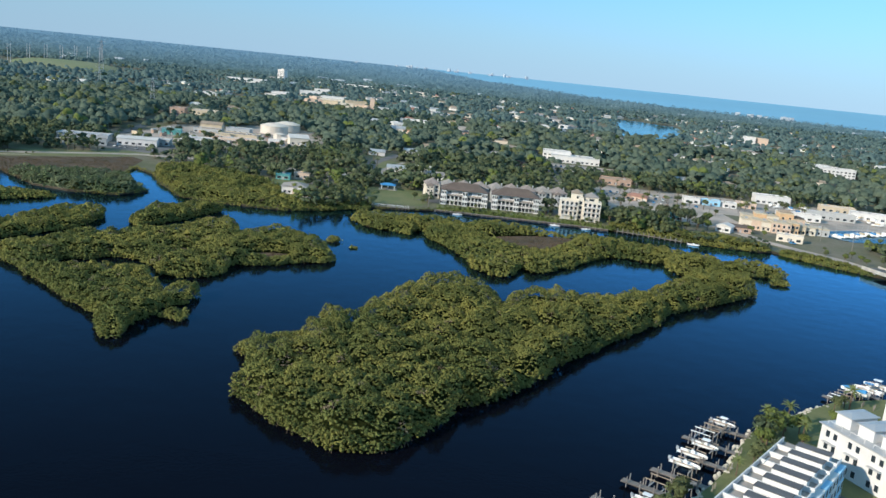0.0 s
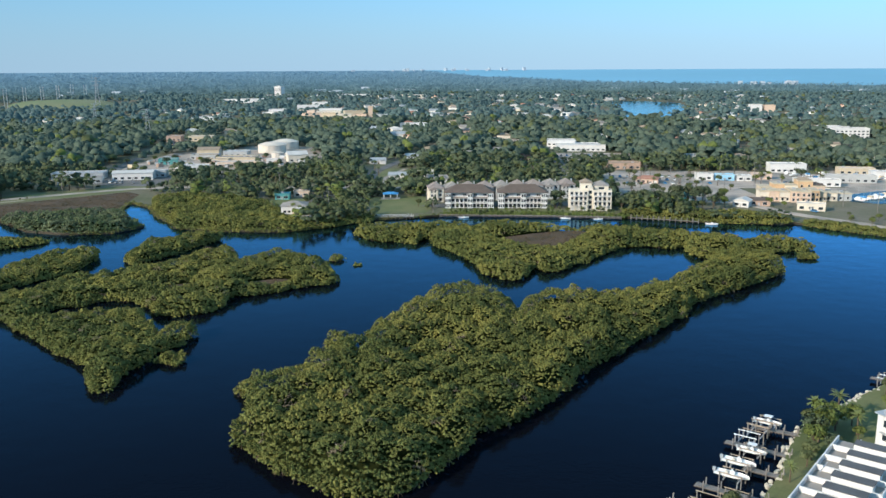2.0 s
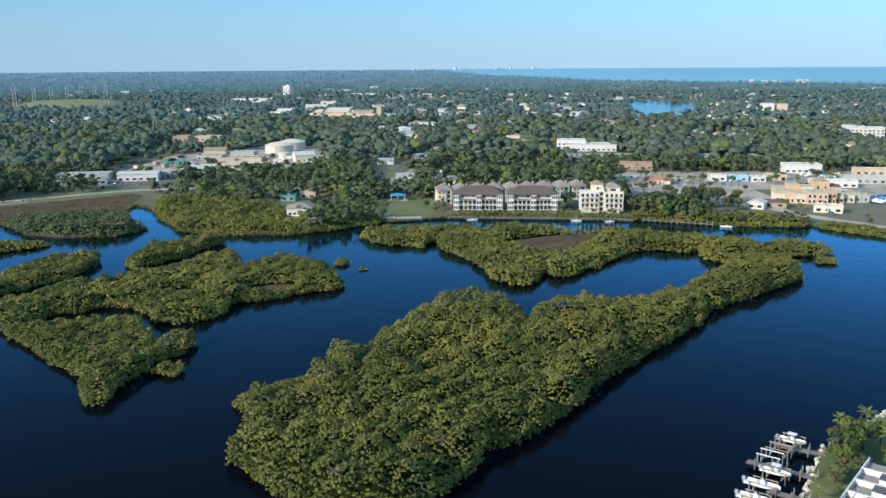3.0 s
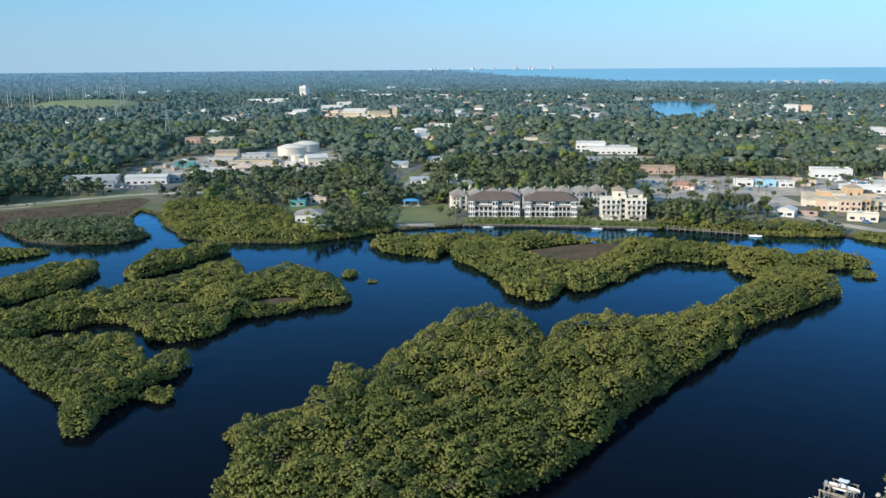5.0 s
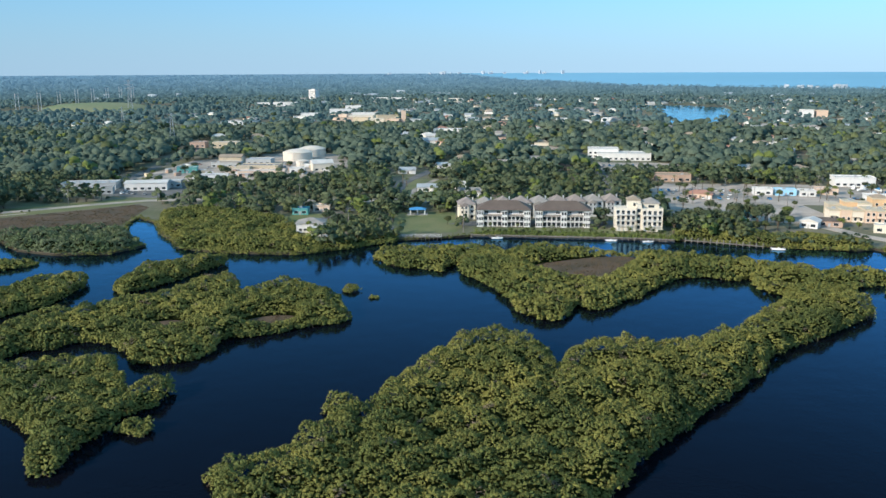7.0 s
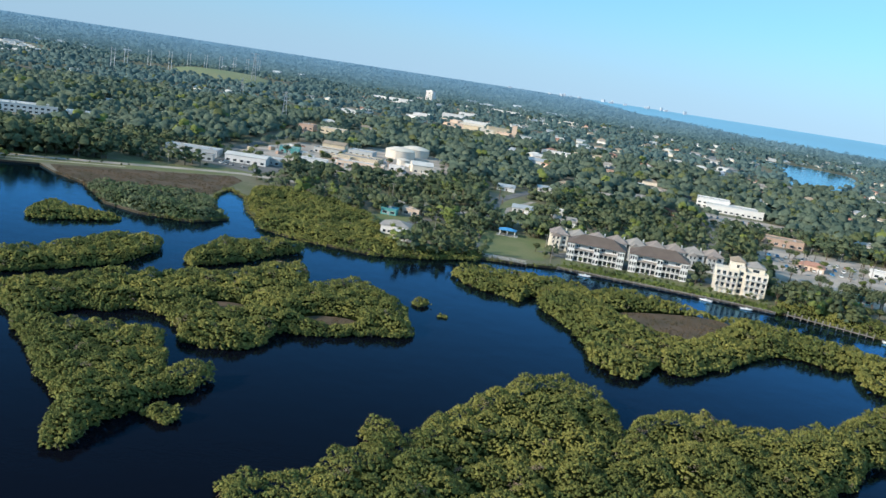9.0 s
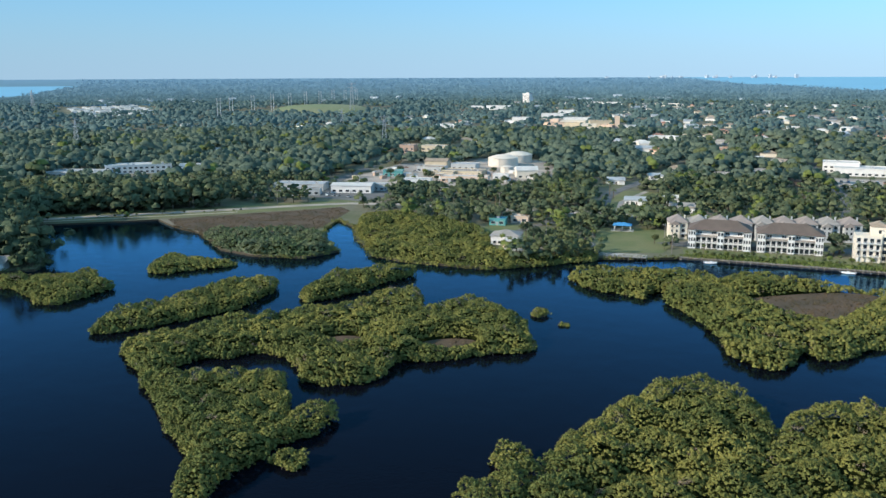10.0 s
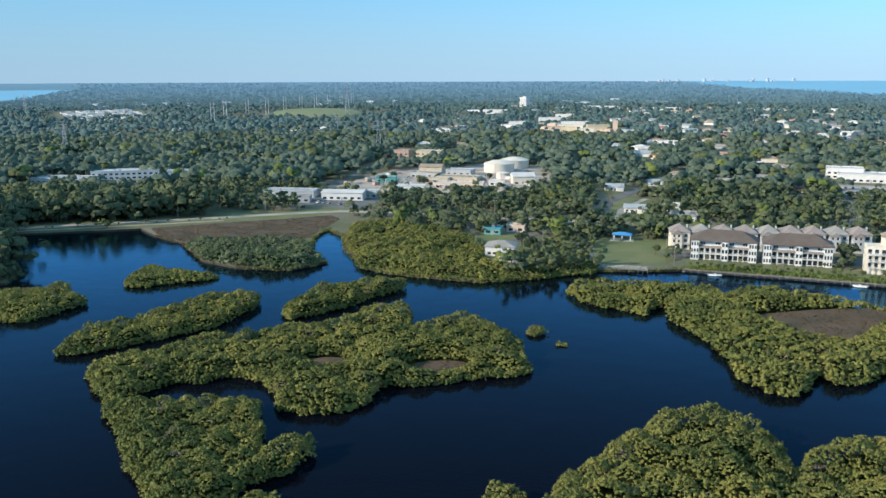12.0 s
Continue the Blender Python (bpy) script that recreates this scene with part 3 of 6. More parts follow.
    if dry.any():
        part("dead_crowns", quads("dead_crowns", tufts(c[dry], r[dry] * 1.2, 16, 0.17, 0.9, corners=3), DEAD), None, top, "grey-brown dead crowns")
    for g in gaps:
        sheet("mudflat", g, base + 0.62, MARSH, "bare brown mudflat among mangroves", "mudflat")
        sedge(g, base + 0.62, "short brown growth on the mudflat")
    roots = Mesh()
    for p in xy[gap < 2.2][::12]:
        for _ in range(3):
            a = rng.uniform(0, 6.28)
            roots.beam((p[0], p[1], 1.3 + base), (p[0] + 1.1 * math.cos(a), p[1] + 1.1 * math.sin(a), -0.4), 0.09)
    part("prop_roots", roots, BARK, top, "grey-brown arching prop roots")
    return top


GREAT = [(-62, 220), (-57, 214), (-55, 202), (-56, 192), (-50, 186), (-43, 179), (-37, 173), (-29, 169), (-21, 167), (-16, 169), (-11, 173), (-6, 182), (0, 192),
         (3, 200), (10, 204), (19, 217), (27, 233), (34, 244), (45, 260), (57, 277), (71, 294), (76, 309), (89, 321), (103, 334), (123, 353), (126, 362),
         (122, 372), (108, 377), (99, 372), (96, 362), (85, 346), (70, 324), (58, 315), (45, 308), (33, 308), (22, 305), (17, 299), (14, 288), (10, 305), (2, 312), (-8, 314),
         (-16, 306), (-23, 290), (-27, 277), (-33, 264), (-34, 253), (-39, 249), (-46, 234), (-52, 224)]
thicket(GREAT, 6.9, "large low island densely covered with olive-green mangroves", seed=11)
BOOT = [(-166, 288), (-148, 270), (-138, 262), (-124, 249), (-117, 245), (-109, 235), (-101, 219), (-95, 223), (-97, 235), (-93, 246), (-94, 255), (-89, 258), (-88, 268),
        (-91, 274), (-95, 270), (-98, 264), (-101, 266), (-106, 275), (-113, 288), (-120, 291), (-128, 285), (-136, 281), (-142, 277), (-152, 279)]
thicket(BOOT, 4.6, "boot-shaped spit of bright olive mangroves in the river", seed=21)
ARM = [(-179, 299), (-164, 284), (-150, 277), (-151, 290), (-148, 297), (-139, 300), (-137, 306), (-132, 308), (-122, 305), (-115, 297), (-109, 290), (-104, 289), (-93, 293),
       (-90, 297), (-90, 308), (-91, 315), (-81, 316), (-71, 325), (-58, 334), (-54, 340), (-57, 345), (-60, 353), (-70, 367), (-77, 376), (-89, 381),
       (-96, 376), (-100, 364), (-102, 360), (-104, 374), (-111, 384), (-120, 386), (-125, 377), (-127, 362), (-131, 354), (-144, 350), (-151, 336), (-162, 326), (-166, 318),
       (-175, 309)]
thicket(ARM, 4.6, "long branching mangrove island with two bare mud patches", seed=31,
        holes=[[(-122, 322), (-116, 318), (-109, 322), (-107, 330), (-114, 333), (-121, 329)], [(-92, 330), (-84, 325), (-74, 331), (-73, 340), (-80, 341), (-88, 337)]])
thicket([(-196, 305), (-186, 316), (-179, 328), (-172, 340), (-167, 348), (-167, 365), (-168, 379), (-172, 385), (-181, 381), (-192, 374), (-193, 364), (-195, 351), (-198, 337),
         (-204, 328), (-203, 318), (-199, 307)], 4.4, "long narrow mangrove island", seed=41)
thicket([(-236, 385), (-227, 388), (-218, 400), (-209, 409), (-210, 413), (-224, 412), (-238, 413), (-248, 415), (-247, 405), (-241, 392)], 3.2, "small pointed mangrove islet", seed=51)
thicket([(-241, 328), (-233, 334), (-233, 349), (-231, 361), (-240, 362), (-250, 372), (-260, 376), (-264, 365), (-274, 360), (-285, 356), (-294, 350), (-291, 344), (-272, 345),
         (-254, 338)], 4.0, "two-lobed mangrove islet near the west bank", seed=61)
thicket([(-150, 362), (-144, 368), (-137, 381), (-134, 397), (-125, 418), (-127, 422), (-137, 421), (-147, 414), (-155, 404), (-158, 390), (-155, 372)], 4.3,
        "slim curved mangrove islet", seed=71)
POINT = [(-63, 434), (-58, 424), (-47, 415), (-38, 414), (-29, 408), (-28, 419), (-24, 424), (-22, 407), (-15, 398), (-6, 381), (-1, 367), (1, 351), (8, 344), (17, 341),
         (21, 352), (24, 363), (27, 355), (34, 357), (40, 367), (50, 378), (57, 390), (64, 402), (78, 408), (82, 403), (90, 401), (95, 408), (94, 392), (98, 382), (104, 376),
         (116, 388), (120, 400), (125, 412), (122, 421), (101, 428), (86, 437), (70, 442), (47, 446), (33, 449), (19, 450), (8, 455), (2, 450), (-4, 440), (-10, 452), (-25, 450),
         (-39, 450), (-51, 443)]
thicket(POINT, 4.6, "wide mangrove island round a bare brown mudflat", seed=81,
        holes=[[(6, 418), (14, 408), (24, 397), (33, 392), (38, 400), (47, 420), (55, 436), (54, 443), (40, 443), (24, 434), (12, 426)],
               [(97, 398), (104, 389), (112, 394), (108, 402)]])
thicket([(112, 392), (124, 390), (133, 392), (140, 397), (153, 400), (154, 406), (149, 414), (137, 418), (126, 412), (117, 404)], 4.2, "mangrove headland at the island's end", seed=91)
for x, y, r, h in ((-88, 244.5, 4.2, 3.6), (-62, 377, 3.6, 3), (-51.5, 367, 1.8, 1.8), (-42, 260, 4.6, 5.2), (-60, 221.5, 3.0, 4.2), (144, 385, 4.2, 3.2)):
    thicket([(x + r * math.cos(a) * f, y + r * math.sin(a)) for a, f in zip(np.arange(0, 6.28, 0.785), (1, 1.1, .9, 1, 1.15, .9, 1, 1.1))], h, "single rounded mangrove bush standing in the water", seed=int(x * 7 + 999), name="mangrove_bush")
MARSH_HOLE = [(-296, 485), (-270, 473), (-250, 462), (-232, 474), (-216, 484), (-214, 503), (-219, 532), (-224, 562), (-236, 574), (-257, 553), (-287, 526), (-313, 501)]
sheet("ground", MARSH_HOLE, LAND + 0.05, MARSH, "bare brown tidal marsh beside the road", "marsh")
sedge(MARSH_HOLE, LAND + 0.05, "short brown growth on the tidal marsh")
thicket([(-262, 463), (-247, 450), (-234, 437), (-212, 430), (-187, 434), (-179, 453), (-196, 470), (-209, 486), (-220, 482), (-236, 472), (-252, 468)], 5.8, "grey-green mangroves along the marsh", leaves=SILVER, seed=101, base=0.0, grow=.5)
thicket([(-198, 516), (-180, 481), (-168, 466), (-160, 449), (-143, 442), (-126, 440), (-102, 439), (-90, 446), (-97, 462), (-112, 480), (-118, 505), (-135, 530), (-160, 545), (-190, 556), (-208, 545)],
        4.4, "broad mangrove flat on the mainland shore", seed=111, base=0.0, grow=.8)
thicket([(79, 485), (105, 478), (123, 469), (143, 467), (160, 464), (167, 468), (164, 480), (150, 490), (136, 492), (118, 492), (100, 496), (82, 494)], 4.2, "mangroves along the eastern shore", seed=121, base=0.0, grow=1.5)
thicket([(171, 462), (180, 451), (187, 444), (203, 431), (205, 437), (198, 452), (186, 463), (176, 470)], 2.8, "mangroves beside the bridge", seed=131, base=0.0, grow=1)
thicket([(-95, 445), (-79, 454), (-70, 463), (-59, 473), (-60, 480), (-76, 473), (-92, 461)], 3.4, "low green bank of shrubs at the park", seed=141, base=0.0, grow=2.5, name="shore_shrubs")
thicket([(-22, 488.5), (2, 487.6), (62, 484.6), (84, 481), (84, 486), (62, 490.5), (2, 494), (-22, 495)], 2.4, "clipped green shrubs along the seawall", leaves=LIGHTGREEN, seed=151, base=0.6, name="shore_shrubs")

# ---- growth that hangs over the low banks ----
for line, mat, label in ((SHORE[2:10], OLIVE, "dark scrub on the low west bank"), (SHORE[13:17], SEDGE, "brown reeds at the marsh edge"), (SHORE[17:37], MANGROVE, "green shoreline scrub along the mainland bank"), (SHORE[40:50], LIGHTGREEN, "light green scrub on the eastern bank")):
    line = np.array(line, dtype=float)
    c = []
    for a, b in zip(line[:-1], line[1:]):
        n = int(np.linalg.norm(b - a) / 0.55) + 1
        c.append(a + (b - a) * rng.uniform(0, 1, (n, 1)) + rng.normal(0, 0.8, (n, 2)))
    c = np.concatenate(c)
    c = np.column_stack([c, rng.uniform(0.2, LAND + 0.7, len(c))])
    tagged(new("bank_growth", quads("bank_growth", tufts(c, rng.uniform(.7, 1.2, len(c)), 12, .36, .9, -.3, corners=3), mat)), label, "scrub", kind="stuff")

# ---- buildings ----
def clear(x0, y0, x1, y1):
    CLEAR.append((x0, y0, x1, y1))


def window(parent, x, y, z, w, h, face="y", frame_mat=None):
    """A window set 4 cm proud of a wall: a frame and a dark pane; face y: looks to -y, x: looks to -x, +x: looks to +x."""
    fr, pane, t = Mesh(), Mesh(), 0.09
    for x0, x1, z0, z1 in ((-w / 2 - t, -w / 2, -t, h + t), (w / 2, w / 2 + t, -t, h + t), (-w / 2, w / 2, -t, 0), (-w / 2, w / 2, h, h + t)):
        fr.box(x0, -0.08, z0, x1, 0.02, z1)
    pane.box(-w / 2, -0.045, 0, w / 2, 0.015, h)
    turn = {"y": 0, "x": -90, "+x": 90}[face]
    f = part("window", fr, frame_mat or WHITE, parent, at=pose(x, y, z, 0, 0, turn))
    part("pane", pane, GLASS, f)
    return f


def townhouse_block(x, y):
    """Three storeys of white river-front townhouses under one hipped roof; x, y: the front's left corner."""
    w, d, h = 28.6, 14.0, 9.2
    top = thing("townhouse_block", pose(x, y, LAND), "white three-storey townhouse block with brown hipped roof", "townhouses", "river-front townhouse blocks")
    bays = ((0, 3.5, 3), (13.4, 16.3, 2), (25.1, 28.6, 3))
    porches = ((3.5, 13.4, 4), (16.3, 25.1, 4))
    part("wall", Mesh().box(0, 2.0, 0, w, d, h), WHITE, top)
    for x0, x1, k in bays:
        part("bay", Mesh().box(x0, 0, 0, x1, 2.0, h), WHITE, top)
        for z in (0.8, 3.7, 6.7):
            for i in range(k):
                window(top, x0 + (x1 - x0) * (i + 0.5) / k, 0, z, (x1 - x0) / k - 0.45, 1.6)
    for x0, x1, k in porches:
        part("balcony", Mesh().box(x0, 0.15, 2.85, x1, 2.0, 3.1), WHITE, top)
        part("porch_roof", Mesh().add([(x0, -0.1, 6.05), (x1, -0.1, 6.05), (x1, 2.0, 6.6), (x0, 2.0, 6.6), (x0, -0.1, 5.85), (x1, -0.1, 5.85), (x1, 2, 5.9), (x0, 2, 5.9)],
                                      [(0, 1, 2, 3), (7, 6, 5, 4), (4, 5, 1, 0), (5, 6, 2, 1), (7, 4, 0, 3)]), ROOF_GREY, top)
        rail = Mesh().box(x0, 0.18, 4.0, x1, 0.26, 4.1).box(x0, 0.18, 3.2, x1, 0.24, 3.26)
        for i in range(int((x1 - x0) / 0.4)):
            rail.box(x0 + i * 0.4, 0.2, 3.2, x0 + i * 0.4 + 0.05, 0.24, 4.0)
        part("railing", rail, WHITE, top)
        for i in range(1, k):
            c = x0 + (x1 - x0) * i / k
            part("column", Mesh().box(c - .16, 0.15, 0, c + .16, 0.47, 5.85), WHITE, top)
        for i in range(k):
            c = x0 + (x1 - x0) * (i + 0.5) / k
            window(top, c, 2.0, 3.25, 1.7, 2.1)
            window(top, c, 2.0, 0.3, 1.7, 2.1)
            if i in (0, k - 1):
                window(top, c, 2.0, 7.2, 0.8, 1.1), window(top, c + 1.0 * (1 if i == 0 else -1), 2.0, 7.2, 0.8, 1.1)
    for z in (0.9, 3.8, 6.9):
        for v in (4, 8, 11.5):
            window(top, 0, v, z, 1.1, 1.4, "x"), window(top, w, v, z, 1.1, 1.4, "+x")
    part("roof", Mesh().hip(0, 0, w, d, h, 4.3, 0.7), ROOF_BROWN, top, "brown shingle hipped roof")
    clear(x - 3, y - 18, x + w + 3, y + d + 2)


townhouse_block(-19.8, 510.0)
townhouse_block(11.6, 510.0)


def rear_townhouse(x, y, turn, roof, wall):
    """One grey townhouse of the row behind, with a cross gable."""
    top = thing("rear_townhouse", pose(x, y, LAND, 0, 0, turn), "grey-sided townhouse with grey shingle roof", "townhouse", "grey townhouses behind the river front")
    part("wall", Mesh().box(-4.6, 0, 0, 4.6, 12, 8.6), wall, top)
    part("front_bay", Mesh().box(-4.2, -1.6, 0, 0.6, 0, 7.6).add([(-4.2, -1.6, 7.6), (0.6, -1.6, 7.6), (-1.8, -1.6, 9.6), (-4.2, 0, 7.6), (0.6, 0, 7.6), (-1.8, 0, 9.6)], [(0, 1, 2), (3, 5, 4)]), wall, top)
    part("roof", Mesh().hip(-4.6, 0, 4.6, 12, 8.6, 3.4, 0.5), roof, top)
    part("bay_roof", Mesh().hip(-4.2, -1.6, 0.6, 3.5, 7.65, 2.2, 0.35, True), roof, top)
    for z in (1.0, 3.9, 6.4):
        for v in (-3.0, -0.8):
            window(top, v, -1.6, z, 1.0, 1.4)
        window(top, 2.6, 0, z, 1.6, 1.6)
    part("balcony", Mesh().box(0.8, -1.3, 3.0, 4.4, 0, 3.2).box(0.8, -1.3, 3.9, 4.4, -1.22, 4.0).box(0.8, -1.3, 3.2, 0.9, -1.2, 4.0).box(4.3, -1.3, 3.2, 4.4, -1.2, 4.0), WHITE, top)
    part("chimney", Mesh().box(3.2, 6, 9, 3.9, 6.7, 11.6), wall, top)
    return top


for i in range(9):
    rear_townhouse(-26 + 10.3 * i, 531.5 + 2.3 * i, 9, (TAUPE, ROOF_GREY, TAUPE)[i % 3], (CREAM if i == 0 else GREYWALL))
clear(-36, 520, 72, 566)


def yellow_condo(x, y, turn):
    """The cream condominium: two wings of four storeys with balconies, and hipped roofs stepping back."""
    top = thing("condominium", pose(x, y, LAND, 0, 0, turn), "cream stucco waterfront condominium with stacked balconies", "apartment building")
    w = 24.0
    part("wing", Mesh().box(0, 0, 0, 10.6, 14, 11.2), CREAM, top)
    part("wing", Mesh().box(13.4, -0.6, 0, w, 14, 11.2), CREAM, top)
    part("stair_tower", Mesh().box(10.6, 1.2, 0, 13.4, 14, 13.6), CREAM, top)
    part("penthouse", Mesh().box(6.5, 6, 11.2, 13, 15, 15.2), CREAM, top)
    part("penthouse", Mesh().box(14.5, 5, 11.2, 22.5, 15, 13.8), CREAM, top)
    part("penthouse_roof", Mesh().hip(6.5, 6, 13, 15, 15.2, 2.2, 0.5), ROOF_TAN, top)
    part("penthouse_roof", Mesh().hip(14.5, 5, 22.5, 15, 13.8, 2.6, 0.6), ROOF_GREY, top)
    for x0, x1, y0 in ((0, 10.6, 0), (13.4, w, -0.6)):
        part("parapet", Mesh().box(x0, y0, 11.2, x1, y0 + 0.25, 12.1).box(x0, y0 + .25, 11.2, x0 + .25, 6, 12.1).box(x1 - .25, y0 + .25, 11.2, x1, 6, 12.1), CREAM, top)
        for s in range(3):
            z = 2.7 + 2.9 * s
            part("balcony", Mesh().box(x0 + .6, y0 - 1.5, z, x1 - .6, y0, z + .2).box(x0 + .6, y0 - 1.5, z + .95, x1 - .6, y0 - 1.42, z + 1.05), WHITE, top)
            rail = Mesh()
            for i in range(22):
                u = x0 + .6 + (x1 - x0 - 1.2) * i / 21
                rail.box(u - .03, y0 - 1.48, z + .2, u + .03, y0 - 1.43, z + .95)
            part("railing", rail, WHITE, top)
            for i in range(4):
                window(top, x0 + (x1 - x0) * (i + .5) / 4, y0, z + .3, 1.5, 2.0)
        for i in range(5):
            u = x0 + .7 + (x1 - x0 - 1.4) * i / 4
            part("column", Mesh().box(u - .18, y0 - 1.5, 0, u + .18, y0 - 1.16, 8.6), CREAM, top)
        for i in range(3):
            part("garage_door", Mesh().box(x0 + 1 + 3.1 * i, y0 - .05, 0, x0 + 3.3 + 3.1 * i, y0 + .02, 2.2), WHITE, top)
    for s in range(4):
        window(top, 12, 1.2, 1 + 2.9 * s, 1.6, 1.8)
        for v in (3, 7, 11):
            window(top, 0, v, .9 + 2.8 * s, 1.2, 1.5, "x")
    window(top, 10.5, 6, 12.2, 2.2, 1.6), window(top, 18.5, 5, 11.7, 3.0, 1.4)
    clear(x - 4, y - 18, x + w + 4, y + 22)


yellow_condo(52.4, 503.0, -3)


def commercial(x, y, w, d, h, wall, roof, label, turn=0.0, front=30, name="commercial_building", pitched=0.0, canopy=None):
    """A low flat-roofed building; x, y: the middle of its front; front: metres kept open before it."""
    top = thing(name, pose(x, y, LAND, 0, 0, turn), label, "building")
    part("wall", Mesh().box(-w / 2, 0, 0, w / 2, d, h), wall, top)
    if pitched:
        part("roof", Mesh().hip(-w / 2, 0, w / 2, d, h, pitched, 0.5, True), roof, top)
    else:
        m = Mesh().box(-w / 2 - .15, -.15, h, w / 2 + .15, d + .15, h + .12)
        part("roof", m, roof, top)
        m = Mesh()
        for x0, y0, x1, y1 in ((-w / 2 - .2, -.2, w / 2 + .2, .1), (-w / 2 - .2, d - .1, w / 2 + .2, d + .2), (-w / 2 - .2, .1, -w / 2 + .1, d - .1), (w / 2 - .1, .1, w / 2 + .2, d - .1)):
            m.box(x0, y0, h + .12, x1, y1, h + .7)
        part("parapet", m, wall, top)
        g = np.random.default_rng(int(abs(x * 3 + y)))
        for _ in range(max(1, int(w / 14))):
            a, b = g.uniform(-w * .4, w * .4), g.uniform(d * .25, d * .75)
            part("air_conditioner", Mesh().box(a - .9, b - .7, h + .12, a + .9, b + .7, h + 1.2), STEEL, top)
    k = max(2, int(w / 4.5))
    for s in range(max(1, int(h / 3.4)) if y < 1150 else 0):
        for i in range(k):
            window(top, -w / 2 + w * (i + .5) / k, 0, 0.9 + 3.2 * s, min(2.4, w / k * .6), 1.5)
    part("door", Mesh().box(-.6, -.06, 0, .6, .02, 2.1), STEEL, top)
    if canopy:
        part("canopy", Mesh().box(-w / 2, -2.2, 2.9, w / 2, 0, 3.1), canopy, top)
    clear(x - w / 2 - 3, y - front, x + w / 2 + 3, y + d + 3)
    return top


commercial(-258, 634, 29, 16, 5.2, WHITE, ROOF_WHITE, "white roadside shop with pale roof", 12, 40, pitched=1.6)
commercial(-246, 650, 14, 10, 4.5, GREYWALL, ROOF_METAL, "grey workshop beside the shop", 8, 20)
commercial(-300, 634, 37, 16, 4.6, GREYWALL, ROOF_METAL, "long dark grey roadside store", 12, 30)
commercial(-288, 612, 30, 12, 4.2, GREYWALL, ROOF_GREY, "low grey roadside building", 20, 16)
commercial(-333, 930, 16, 14, 8.5, BRICKRED, ROOF_GREY, "brownish brick block among trees", 5, 70)
commercial(-305, 935, 26, 14, 8.0, TAN, ROOF_METAL, "tan two-storey block with green-grey roof", 5, 70)
commercial(-255, 804, 20, 16, 6.0, TAN, ROOF_TAN, "tan warehouse with low gabled roof", 8, 30, pitched=2.4)
commercial(-228, 800, 22, 16, 4.4, GREYWALL, ROOF_METAL, "grey store shed with metal roof", 3, 24)
commercial(-200, 716, 37, 13, 4.2, PINK, ROOF_WHITE, "long beige depot with pale flat roof", 10, 60, canopy=ROOF_WHITE)
commercial(-214, 752, 34, 18, 4.2, TAN, ROOF_GREY, "grey-roofed depot shed in the yard", 2, 20)
commercial(-250, 775, 24, 14, 4.0, GREYWALL, ROOF_TAN, "low storage shed in the yard", 2, 20)
commercial(-159, 755, 17, 14, 6.4, CREAM, ROOF_WHITE, "tall cream shed with pale roof", 22, 50, pitched=3.0)
commercial(-178, 742, 12, 8, 3.6, WHITE, ROOF_WHITE, "small white pump house in the yard", 8, 20)
commercial(-232, 690, 26, 10, 4.0, WHITE, ROOF_METAL, "long white shed at the yard's edge", 14, 24)
commercial(-268, 735, 16, 10, 4.4, TEAL, ROOF_METAL, "blue-green store shed in the yard", 14, 30)
commercial(-228, 742, 20, 9, 3.8, TAN, ROOF_GREY, "low tan open-fronted shed in the yard", 6, 20, canopy=ROOF_METAL)
commercial(-484, 689, 54, 18, 7.0, WHITE, ROOF_WHITE, "long pale school building with flat roof", 34, 60)
commercial(-517, 649, 48, 22, 4.0, GREYWALL, ROOF_METAL, "low flat-roofed grey school wing", 15, 40)
commercial(-440, 704, 22, 16, 6.6, WHITE, ROOF_METAL, "pale hall beside the school", 34, 60)
commercial(-372, 594, 26, 14, 4.0, GREYWALL, ROOF_WHITE, "low grey church hall among trees", 18, 22)
commercial(99, 850, 48, 26, 5.8, WHITE, ROOF_WHITE, "broad store with white flat roof", -4, 76)
commercial(82, 872, 28, 20, 8.2, WHITE, ROOF_WHITE, "white raised back hall of the store", -4, 8)
commercial(117, 702, 26, 16, 4.6, BRICKRED, ROOF_TAN, "low pinkish-brown flat-roofed building", -3, 46)
commercial(164, 636, 12, 9, 3.8, WHITE, ROOF_WHITE, "small white shop on the car park", -6, 30)
commercial(178, 634, 13, 9, 3.6, BLUEWALL, ROOF_WHITE, "small light-blue shop on the car park", -6, 30)
commercial(191, 631, 10, 9, 3.4, WHITE, ROOF_METAL, "white kiosk building on the car park", -6, 30)
commercial(206, 640, 14, 9, 3.6, PINK, ROOF_METAL, "low pink shop on the car park", -10, 24)
commercial(239, 680, 27, 14, 6.2, WHITE, ROOF_WHITE, "white two-storey office building", -5, 50)
commercial(131, 541, 7, 6, 3.6, TEAL, ROOF_METAL, "small teal shelter among trees", -8, 12)
commercial(154, 516, 9, 10, 3.4, WHITE, ROOF_WHITE, "white gabled boat shed", -30, 14, pitched=1.8)
commercial(166, 520, 13, 10, 3.2, BRICKRED, ROOF_BROWN, "low brown-roofed boat store", -12, 14, pitched=1.4)
commercial(190, 503, 15, 8, 3.6, CREAM, ROOF_WHITE, "pale shed beside the causeway", -20, 14)
commercial(341, 850, 13, 11, 6.4, CREAM, ROOF_TAN, "cream two-storey house among trees", -5, 70, pitched=2.0)
commercial(412, 992, 50, 18, 11, WHITE, ROOF_WHITE, "white three-storey block with open galleries", -5, 90)
